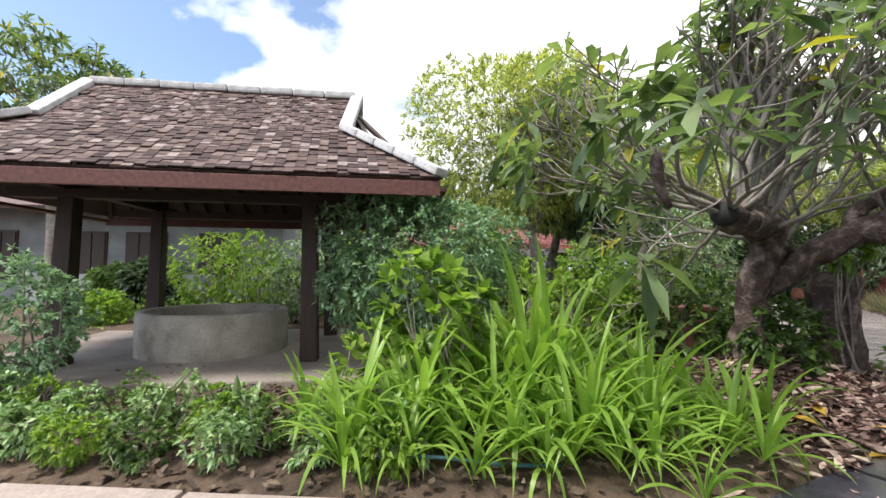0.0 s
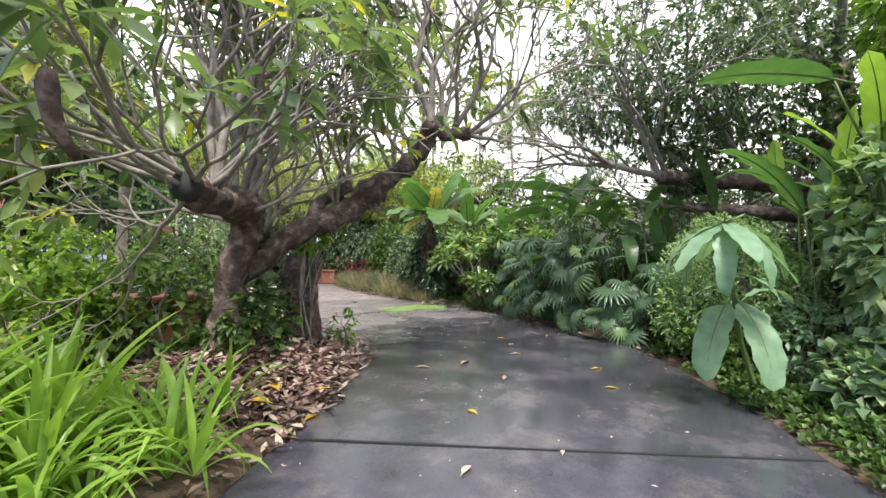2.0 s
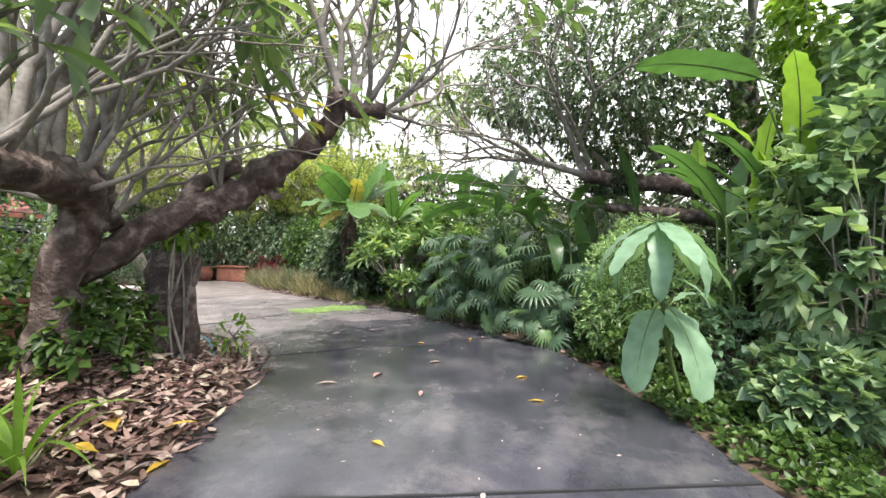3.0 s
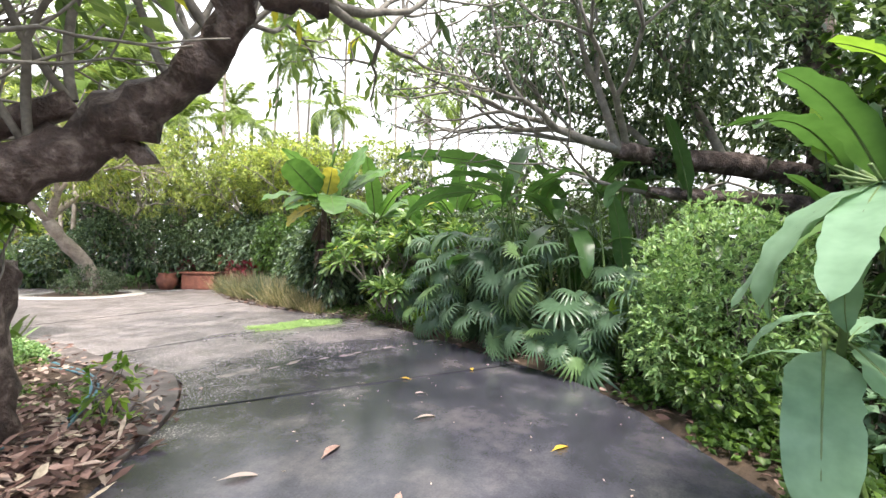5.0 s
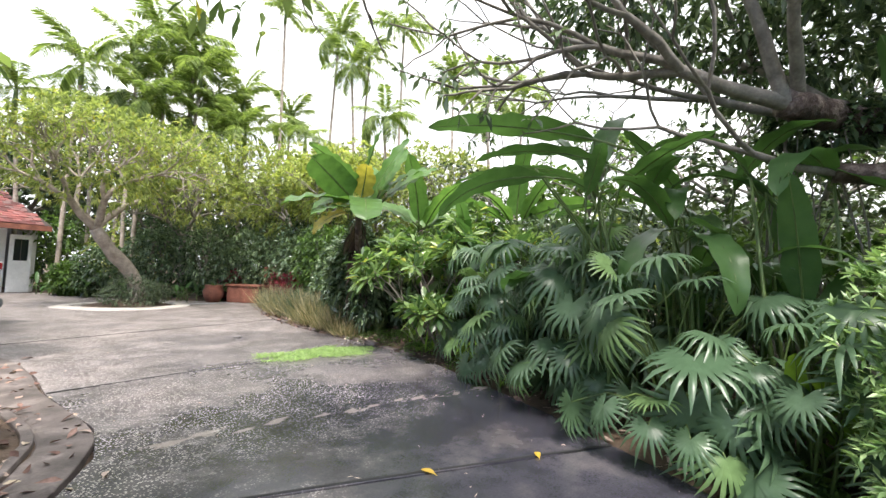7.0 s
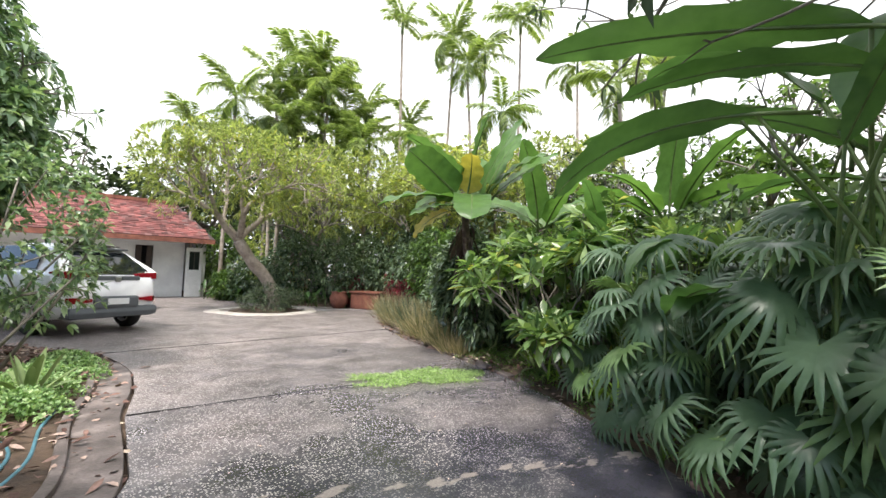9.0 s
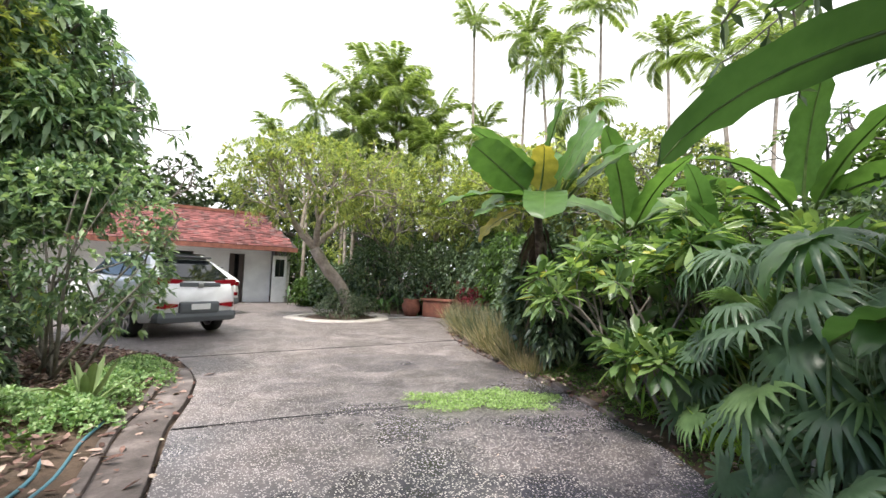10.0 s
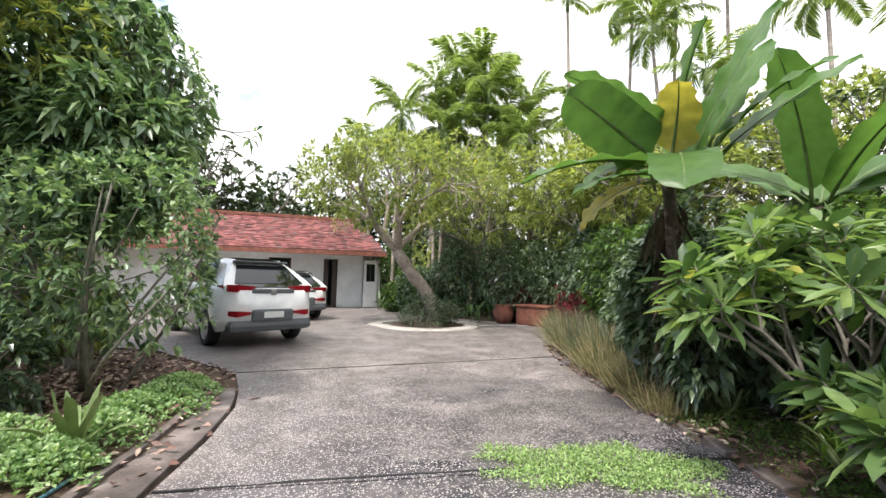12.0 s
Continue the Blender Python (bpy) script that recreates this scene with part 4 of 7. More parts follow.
            for k in range(4):
                for i in range(28):
                    bm.faces.new((rim[k * 28 + i], rim[k * 28 + (i + 1) % 28], rim[((k + 1) % 4) * 28 + (i + 1) % 28], rim[((k + 1) % 4) * 28 + i]))
            part("rim", bm, M["alloy"], wh)
            # dark disc inside the rim, painted shade between the spokes
            bm = bmesh.new()
            bmesh.ops.create_circle(bm, cap_ends=True, radius=0.21, segments=24)
            part("well_lining", bm, M["dark_void"], wh, m=pose(0, 0, 0))
    part("bumper", box(-0.05, 0.40, -0.76, 0.76, 0.30, 0.52, 0.10), M["cladding"], c, "grey plastic rear bumper")
    part("bumper_step", box(-0.055, 0.10, -0.38, 0.38, 0.47, 0.70, 0.045), M["cladding"], c, "grey plastic rear bumper")
    part("tailgate_bar", box(-0.012, 0.10, -0.39, 0.39, belt - 0.13, belt - 0.05, 0.01), M["cladding"], c)
    part("number_plate", box(-0.078, -0.058, -0.18, 0.18, 0.55, 0.66, 0.004), M["plate"], c, "white number plate")
    part("badge", box(-0.02, -0.005, -0.05, 0.05, belt - 0.16, belt - 0.06, 0.01), M["alloy"], c)
    part("wiper", box(0.30, 0.33, -0.05, 0.30, belt + 0.10, belt + 0.12, 0.004), M["cladding"], c)
    return c


car("car", (6.14, 12.2, 0), 117.0, "white crossover car with grey bumper trim parked on the driveway")
car("car", (6.55, 16.9, 0), 112.0, "white hatchback car parked beyond the crossover", suv=False)


# ---------------- the big old frangipani by the bend ----------------
def old_frangipani():
    t = thing("frangipani_tree", (3.1, 4.1, 0.1), "old gnarled frangipani tree with dark knotted trunk standing in leaf litter", "tree")
    o = np.array([3.1, 4.1, 0.1])
    r = rng(21)
    trunk = Acc()
    W = lambda *p: [np.array(q) - o for q in p]

    def knotty(pts, radii, n=18, sides=12):
        p = smooth_line(W(*pts), n)
        p[1:-1] += r.normal(0, 0.016, (n - 2, 3))
        rr = np.interp(np.linspace(0, 1, n), np.linspace(0, 1, len(radii)), radii) * (1 + r.normal(0, 0.10, n))
        tube(trunk, p, rr, sides, 0.20, r)
    knotty([(3.02, 4.15, 0.05), (3.10, 4.05, 0.6), (3.08, 3.95, 1.1), (3.15, 3.9, 1.50), (3.2, 3.93, 1.68)], [0.17, 0.14, 0.13, 0.14, 0.13])
    knotty([(3.25, 3.98, 1.52), (2.9, 3.62, 1.62), (2.52, 3.25, 1.58), (2.21, 2.93, 1.60)], [0.15, 0.13, 0.10, 0.09])
    knotty([(3.1, 3.9, 1.3), (3.3, 4.0, 1.42), (3.45, 4.1, 1.40)], [0.12, 0.10, 0.07])
    knotty([(3.15, 4.05, 1.0), (3.7, 3.90, 1.42), (4.08, 3.66, 1.66), (4.30, 3.45, 1.90), (4.42, 3.12, 2.11), (4.41, 2.85, 2.34), (4.30, 2.64, 2.52)], [0.12, 0.11, 0.12, 0.115, 0.095, 0.085, 0.08], 26)
    knotty([(4.20, 3.60, 1.82), (4.34, 3.48, 1.78), (4.41, 3.40, 1.75)], [0.09, 0.06, 0.055], 6, 9)
    knotty([(3.72, 3.90, 1.45), (3.92, 3.80, 1.76), (4.16, 3.62, 1.97)], [0.09, 0.075, 0.06], 9, 9)
    knotty([(4.32, 2.66, 2.50), (4.50, 2.52, 2.42), (4.62, 2.42, 2.45)], [0.08, 0.07, 0.06], 8, 9)
    part("trunk", trunk, M["bark_dark"], t, "dark knotted bark")
    # solid stub; its dark colour stands in for the shaded hollow
    stub = Acc()
    tube(stub, W((2.24, 2.96, 1.60), (2.195, 2.915, 1.60)), [0.095, 0.085], 12)
    part("cut_end", stub, M["dark_void"], t, "sawn end capped dark for the shade in its hollow")
    br, tips = Acc(), []
    starts = []
    for p, d, ln, rad in (
        ((2.3, 3.0, 1.65), (-0.8, -0.5, 0.25), 0.55, 0.030), ((2.25, 2.95, 1.62), (-0.9, 0.3, 0.2), 0.5, 0.03),
        ((2.55, 3.25, 1.62), (0.1, -0.1, 1.0), 0.55, 0.055), ((2.7, 3.4, 1.6), (-0.3, -0.2, 1.0), 0.6, 0.05), ((2.85, 3.6, 1.6), (0.2, 0.3, 1.0), 0.6, 0.06),
        ((3.1, 3.9, 1.5), (0.1, 0.1, 1.0), 0.6, 0.06), ((3.25, 4.0, 1.45), (0.5, 0.5, 0.8), 0.6, 0.05), ((3.4, 4.1, 1.42), (0.9, 0.6, 0.5), 0.6, 0.04),
        ((2.4, 3.1, 1.62), (0.55, -0.75, 0.45), 0.5, 0.030), ((2.9, 3.7, 1.52), (0.75, -0.5, 0.55), 0.6, 0.035), ((3.0, 3.8, 1.5), (-0.7, 0.6, 0.6), 0.6, 0.045),
        ((4.16, 3.62, 1.97), (-0.1, 0.2, 1.0), 0.6, 0.035), ((4.40, 3.2, 2.08), (0.3, 0.6, 0.9), 0.6, 0.04), ((4.05, 3.70, 1.65), (-0.3, -0.4, 1.0), 0.6, 0.03),
        ((4.30, 2.66, 2.52), (0.0, 0.1, 1.0), 0.6, 0.055), ((4.40, 2.60, 2.46), (0.5, 0.3, 0.8), 0.6, 0.045), ((4.60, 2.43, 2.45), (0.95, 0.05, 0.22), 0.62, 0.042), ((4.60, 2.43, 2.45), (0.3, -0.75, 0.55), 0.6, 0.030), ((4.40, 3.0, 2.2), (0.9, 0.7, 0.7), 0.7, 0.035),
        ((4.48, 2.54, 2.43), (-0.2, -0.9, 0.75), 0.6, 0.04), ((4.42, 2.95, 2.28), (-0.8, 0.1, 0.6), 0.55, 0.035)):
        for q in range(2):
            grow(br, r, np.array(p) - o, np.array(d, float) + r.normal(0, 0.3 * q, 3), ln * 0.9, rad * (0.72 - 0.12 * q), 4, tips, 2, 0.35, 0.22, 0.82, 0.70, 0.5, 7, 5)
    part("branch_frame", br, M["bark_grey"], t, "smooth grey branches")
    # the bare bough with a dark knob that reaches over the strap-leaved plants, and the long one over the driveway
    tube(br, smooth_line(W((2.4, 3.12, 1.60), (2.05, 2.80, 1.56), (1.75, 2.50, 1.50), (1.50, 2.28, 1.60)), 12), np.linspace(0.034, 0.024, 12), 7, 0.06, r)
    knob = Acc()
    tube(knob, smooth_line(W((1.56, 2.33, 1.56), (1.48, 2.26, 1.64), (1.45, 2.23, 1.76), (1.44, 2.22, 1.84)), 8), np.interp(np.linspace(0, 1, 8), (0, 0.4, 0.75, 1), (0.022, 0.030, 0.036, 0.024)), 9, 0.12, r)
    part("knob", knob, M["bark_dark"], t, "dark swollen branch knob")
    knob_tips, far_tips = [], []
    for d, ln in (((-0.5, -0.4, 0.9), 0.22), ((0.3, -0.5, 0.9), 0.2), ((-0.8, 0.3, 0.5), 0.24), ((0.1, 0.4, 1.0), 0.24)):
        grow(br, r, np.array((1.45, 2.23, 1.80)) - o, np.array(d, float), ln, 0.018, 1, knob_tips, 2, 0.3, 0.3, 0.8, 0.7, 0.6, 6, 4)
    tube(br, smooth_line(W((4.60, 2.43, 2.45), (4.85, 2.62, 2.50), (5.25, 2.95, 2.42), (5.55, 3.35, 2.50), (5.80, 3.8, 2.62)), 20), np.linspace(0.030, 0.010, 20), 6, 0.06, r)
    for p, d in (((4.85, 2.62, 2.50), (0.2, 0.6, 0.3)), ((5.05, 2.8, 2.46), (0.9, -0.1, 0.1)), ((5.25, 2.95, 2.42), (-0.2, 0.9, 0.2)), ((5.4, 3.15, 2.45), (0.8, 0.1, 0.2)), ((5.55, 3.35, 2.5), (0.0, 0.9, -0.1)), ((5.8, 3.8, 2.62), (0.5, 0.6, 0.2))):
        grow(br, r, np.array(p) - o, np.array(d, float), 0.22, 0.010, 1, far_tips, 2, 0.4, 0.1, 0.8, 0.7, 0.6, 5, 3)
    crown = Acc()
    whorls(crown, r, knob_tips, 7, 0.26, 0.10, 0.3)
    whorls(crown, r, far_tips, 5, 0.15, 0.045, 0.4)
    keep = [q for q in tips if r.random() < 0.30 and q[0][0] + o[0] < 5.9]
    whorls(crown, r, keep, 7, 0.25, 0.082, 0.35)
    part("crown", crown, M["frangi"], t, "glossy green leaves in whorls")
    # the low bough that reaches over the strap-leaved plants
    lv = Acc()
    low = []
    lowb = Acc()
    for p, d, ln in (((2.28, 3.0, 1.6), (-0.75, -0.35, 0.1), 0.34), ((2.28, 3.0, 1.6), (-0.35, -0.85, 0.2), 0.36), ((2.3, 2.98, 1.62), (-0.95, 0.05, 0.3), 0.42), ((2.5, 3.1, 1.65), (0.05, -0.9, 0.4), 0.5)):
        grow(lowb, r, np.array(p) - o, np.array(d, float), ln, 0.020, 2, low, 2, 0.3, 0.2, 0.8, 0.7, 0.5, 6, 4)
    whorls(lv, r, low, 6, 0.25, 0.090, 0.35)
    part("low_branch_frame", lowb, M["bark_grey"], t)
    part("low_foliage", lv, M["frangi"], t, "broad green leaves on the low bough")
    s = thing("stump", (4.0, 4.2, 0.08), "thick dark tree stump wrapped in creepers beside the frangipani", "tree stump")
    a = Acc()
    n = 14
    p = smooth_line([(0, 0, -0.05), (0.0, 0.0, 0.3), (-0.02, 0.01, 0.8), (0.0, 0, 1.1)], n)
    tube(a, p, np.interp(np.linspace(0, 1, n), (0, .15, 1), (0.27, 0.21, 0.20)) * (1 + r.normal(0, 0.03, n)), 14, 0.12, r)
    part("trunk", a, M["bark_dark"], s)


old_frangipani()


def creepers():
    r = rng(33)
    for at, rad, n, seed in (((3.25, 4.0, 0.15), (0.45, 0.42, 0.5), 260, 1), ((3.85, 4.35, 0.1), (0.36, 0.32, 0.5), 110, 2), ((2.85, 4.6, 0.1), (0.6, 0.5, 0.62), 260, 3)):
        shrub("creeper", at, rad, n, 4, 0.105, 0.085, "mid", "green creeper climbing round the old trunks", "creeper", seed, "oval", 0.4, 5)
    shrub("creeper", (3.95, 3.95, 0.1), (0.24, 0.18, 0.22), 60, 4, 0.11, 0.09, "lime", "bright green creeper hanging from the bough over the stump", "creeper", 7, "oval", 0.5, 4, lift=1.32)
    shrub("weed", (4.75, 4.35, 0.02), (0.22, 0.2, 0.28), 24, 4, 0.13, 0.05, "lime", "leafy weed beside the gutter strip", "weed", 8, "oval", 0.3, 4)


creepers()


# ---------------- strap-leaved clumps ----------------
def strap_meshes(seed, n=5, L=0.75, W=0.035, mat="pandan"):
    out = []
    for k in range(n):
        a = Acc()
        leaves(a, [(0, 0, 0)], [(1, 0, 1.5)], L, W, (0.35, 0.6, 0.8, 0.25, 0.5)[k % 5], 0.5, "strap", 9, rng(seed + k), up=np.array([-1.5, 0, 1.0]))
        out.append(a.mesh("blade", M[mat]))
    return out


PB = strap_meshes(40, L=1.0, W=0.044)


def strap_clump(name, at, count, size, label, seed, category="strap-leaved plant", meshes=None, heads=3, group="strap-leaved plants", tall=1.0, spread=0.22):
    r = rng(seed)
    ob = thing(name, at, label, category, group)
    meshes = meshes or PB
    hs = [(0, 0, 0)] + [(r.normal(0, spread), r.normal(0, spread), r.uniform(0, 0.12)) for _ in range(heads - 1)]
    for i in range(count):
        h = hs[i % heads]
        tilt = r.uniform(-42, 26)
        s = size * r.uniform(0.6, 1.15)
        m = pose(h[0], h[1], h[2] + 0.02, 0, 0, r.uniform(0, 360)) @ pose(0, 0, 0, 0, tilt * 0.8 / tall, 0) @ Matrix.Diagonal((s, s * r.uniform(0.8, 1.3), s * tall, 1))
        part("blade", meshes[i % len(meshes)], None, ob, m=m)
    return ob


k = 0
for x, y, s, n in ((-0.05, 2.75, 0.85, 60), (0.35, 2.55, 0.8, 50), (0.75, 2.6, 0.75, 50), (1.15, 2.5, 0.8, 55), (1.55, 2.7, 0.8, 55), (1.95, 2.95, 0.7, 45), (0.5, 3.1, 0.85, 50), (1.1, 3.1, 0.9, 50), (1.65, 3.3, 0.85, 50), (2.0, 2.55, 0.65, 38), (0.15, 2.4, 0.6, 34), (-0.3, 2.32, 0.6, 34), (0.45, 2.2, 0.58, 36), (0.85, 2.24, 0.6, 36), (1.25, 2.3, 0.56, 34), (1.65, 2.42, 0.5, 30)):
    k += 1
    strap_clump("pandan_clump", (x, y, 0.05), int(n * 1.3), s * 1.25, "bright green strap-leaved clump at the edge of the driveway", 100 + k)
for x, y, s in ((0.86, 2.98, 1.35), (1.05, 3.2, 1.25), (0.66, 3.2, 1.2)):
    k += 1
    strap_clump("tall_pandan", (x, y, 0.05), 54, s, "tall upright strap-leaved plant among the bright clumps", 100 + k, tall=1.3, spread=0.10)


# ---------------- leaf litter and fallen leaves ----------------
def scatter_litter(name, r, n, pick, label, mat="litter", L=0.13, W=0.045, lift=0.02, pile=0.0):
    a = Acc()
    P = pick(n)
    z = ground_height(P[:, 0], P[:, 1]) + r.uniform(0.0, 1.0, len(P)) * pile + lift
    P = np.column_stack([P, z])
    ang = r.uniform(0, 6.28, len(P))
    D = np.stack([np.cos(ang), np.sin(ang), r.normal(0, 0.22, len(P))], 1)
    leaves(a, P, D, L * r.uniform(0.4, 1.4, len(P)), W * r.uniform(0.6, 1.4, len(P)), r.uniform(-0.3, 0.35, len(P)), 0.35, "oval", 3, r)
    return tagged(part(name, a, M[mat]), label=label, category="leaf litter", kind="stuff")


def in_bed(r, cx, cy, sx, sy, margin=0.0):
    def f(n):
        p = np.column_stack([r.normal(cx, sx, n), r.normal(cy, sy, n)])
        ok = ~inside(p[:, 0], p[:, 1], DRIVE) | (edge_distance(p[:, 0], p[:, 1], DRIVE) < margin)
        return p[ok]
    return f


r_ = rng(50)
scatter_litter("leaf_litter", r_, 5200, in_bed(r_, 3.1, 3.75, 0.85, 0.55, 0.07), "heap of curled brown dead leaves under the frangipani", pile=0.06)
scatter_litter("leaf_litter", r_, 3500, in_bed(r_, 4.0, 5.6, 0.7, 1.4), "brown dead leaves scattered on the bed", L=0.08, pile=0.02)
scatter_litter("leaf_litter", r_, 5000, in_bed(r_, 9.5, 1.5, 3.0, 3.0, 0.05), "brown dead leaves under the bushes beside the driveway", L=0.09, pile=0.03)
scatter_litter("leaf_litter", r_, 5000, in_bed(r_, 11.5, 8.0, 1.0, 2.4, 0.08), "brown dead leaves along the kerb stones", L=0.10, pile=0.04)
scatter_litter("leaf_litter", r_, 4000, in_bed(r_, -1.5, 3.0, 2.5, 0.7), "brown dead leaves between the seedlings", "withered", L=0.07, pile=0.02)
scatter_litter("leaf_litter", r_, 3500, in_bed(r_, 4.3, 9.3, 0.9, 1.2), "brown dead leaves under the multi-stemmed shrub", L=0.09, pile=0.03)


def fallen(x, y, rz, L, mat, label, lift=0.004, W=0.3):
    a = Acc()
    leaves(a, [(0, 0, 0.006)], [(1, 0, 0.12)], L, L * W, 0.18, 0.3, "oval", 6, rng(int(x * 100)), up=np.array([0, 0.1, 1.0]))
    z = 0.0 if inside(x, y, DRIVE) else float(ground_height(x, y)) + 0.10
    return tagged(part("fallen_leaf", a, M[mat], m=pose(x, y, z + lift, 0, 0, rz)), label=label, category="fallen leaf", group="fallen leaves")


for x, y, rz, L, mat in ((4.61, 3.08, -40, 0.22, "pale_leaf"), (5.05, 2.75, 10, 0.24, "litter"), (3.85, 1.83, 70, 0.14, "yellow"), (5.15, 1.25, -60, 0.17, "yellow"), (5.76, 1.52, -30, 0.18, "yellow"),
                         (3.57, 1.08, 20, 0.10, "pale_leaf"), (5.85, 2.55, -35, 0.20, "pale_leaf"), (6.75, 3.05, 80, 0.15, "yellow"), (7.35, 2.62, 30, 0.15, "yellow"), (4.95, 2.15, 200, 0.14, "litter"),
                         (2.85, 2.95, 100, 0.27, "yellow"), (3.0, 3.1, 70, 0.30, "yellow"), (2.95, 2.75, 20, 0.22, "yellow"), (3.2, 3.0, -15, 0.20, "yellow"), (3.1, 2.82, 160, 0.16, "pale_leaf"),
                         (7.75, 1.35, -30, 0.28, "yellow"), (7.9, 1.6, 10, 0.22, "yellow"), (5.6, 4.55, 60, 0.12, "pale_leaf"), (6.45, 2.75, 120, 0.10, "pale_leaf"), (3.0, 1.45, 10, 0.16, "pale_leaf"), (6.2, 8.7, 35, 0.18, "litter"), (2.3, 1.6, 50, 0.10, "pale_leaf")):
    word = {"yellow": "yellow fallen leaf", "pale_leaf": "pale bleached fallen leaf", "litter": "curled brown fallen leaf"}[mat]
    fallen(x, y, rz, L, mat, word + " lying on the damp concrete")
bits = rng(60)
a = Acc()
bp = bits.uniform((1.5, -0.5), (10, 10), (420, 2))
bp = bp[inside(bp[:, 0], bp[:, 1], DRIVE)]
an = bits.uniform(0, 6.28, len(bp))
leaves(a, np.column_stack([bp, np.full(len(bp), 0.004)]), np.column_stack([np.cos(an), np.sin(an), np.full(len(bp), 0.05)]), bits.uniform(0.01, 0.05, len(bp)), bits.uniform(0.006, 0.016, len(bp)), 0.05, 0.2, "oval", 2, bits)
tagged(part("debris", a, M["pale_leaf"]), label="small pale leaf scraps scattered over the concrete", category="leaf litter", kind="stuff")

# duckweed-green patch on the joint
mo = rng(61)
a = Acc()
q = np.column_stack([mo.uniform(7.9, 9.7, 26000), mo.uniform(5.6, 7.3, 26000)])
tx, ty = (q[:, 0] - 8.88) * 0.95 + (q[:, 1] - 6.42) * -0.31, (q[:, 0] - 8.88) * 0.31 + (q[:, 1] - 6.42) * 0.95
edge = 1 + 0.18 * np.sin(np.arctan2(ty * 2.2, tx) * 5 + 1) + 0.12 * np.sin(np.arctan2(ty * 2.2, tx) * 11)
ok = np.hypot(tx / 0.92, ty / 0.38) < edge * mo.uniform(0.75, 1.06, len(q))
q = q[ok]
leaves(a, np.column_stack([q, mo.uniform(0.002, 0.03, len(q))]), np.column_stack([mo.normal(0, 1, len(q)), mo.normal(0, 1, len(q)), mo.uniform(0.2, 1.4, len(q))]), mo.uniform(0.015, 0.035, len(q)), 0.013, 0.1, 0.2, "oval", 1, mo)
tagged(part("moss_patch", a, M["moss"]), label="bright lime-green mossy weed patch growing over the joint", category="moss", kind="stuff")


# ---------------- palms, bananas and broad leaves ----------------
def big_leaf(L, W, arch, seg=16, mat="banana", seed=0, tear=0.25, fold=0.18, tip=0.7):
    """A broad leaf in the x-z plane that starts along x and arches down; with its midrib."""
    r = rng(seed)
    ts = np.linspace(0, 1, seg + 1)
    phi = -arch * ts ** 1.3
    dx, dz = np.cos(phi), np.sin(phi)
    x = np.concatenate([[0], np.cumsum((dx[1:] + dx[:-1]) / 2)]) * L / seg
    z = np.concatenate([[0], np.cumsum((dz[1:] + dz[:-1]) / 2)]) * L / seg
    prof = np.minimum(1, (ts / (0.06 + 0.3 * tip)) ** 0.6) * np.clip(1 - ts ** (8 - 5 * tip), 0, 1) ** 0.6
    prof[0] = 0.12
    v, f = [], []
    wl, wr = W / 2 * prof * (1 - tear * r.random(seg + 1) ** 4), W / 2 * prof * (1 - tear * r.random(seg + 1) ** 4)
    for i in range(seg + 1):
        nz, nx = np.cos(phi[i]), -np.sin(phi[i])
        wv = 0.05 * W * math.sin(i * 1.7 + seed)
        for s, w in ((-1, wl[i]), (-0.5, wl[i]), (0, 0), (0.5, wr[i]), (1, wr[i])):
            lift = abs(s) * w * fold * (1 if abs(s) < 0.9 else 0.75) + (wv * s if abs(s) > 0.9 else 0)
            v.append((x[i] + nx * lift, s * w, z[i] + nz * lift))
    for i in range(seg):
        for k in range(4):
            a = i * 5 + k
            f.append((a, a + 1, a + 6, a + 5))
    a = Acc()
    a.put(v, np.array(f))
    blade = a.mesh("blade", M[mat])
    a = Acc()
    tube(a, [(-L * 0.22, 0, -L * 0.03), *[(x[i], 0, z[i] - 0.004) for i in range(0, seg + 1, 2)]], np.linspace(W * 0.045, W * 0.008, seg // 2 + 2), 6)
    return blade, a.mesh("midrib", M["stem"])


def put_leaf(pair, parent, m, name="leaf", label=""):
    ob = part(name, pair[0], None, parent, label, m)
    part("midrib", pair[1], None, ob)
    return ob


BAN = [big_leaf(1.24, 0.43, a, mat="banana", seed=k, tear=0.12, tip=0.3) for k, a in enumerate((0.35, 0.9, 1.5, 0.6))]
BAN_Y = big_leaf(0.8, 0.36, 1.2, mat="banana_yellow", seed=9, tear=0.4)
HEL = [big_leaf(0.95, 0.21, a, mat="helic", seed=20 + k, tear=0.2, tip=0.8) for k, a in enumerate((0.4, 0.9, 1.4, 2.0))]
HELB = [big_leaf(0.85, 0.17, a, mat="blue", seed=30 + k, tear=0.2, tip=0.8) for k, a in enumerate((0.5, 1.3, 2.2))]


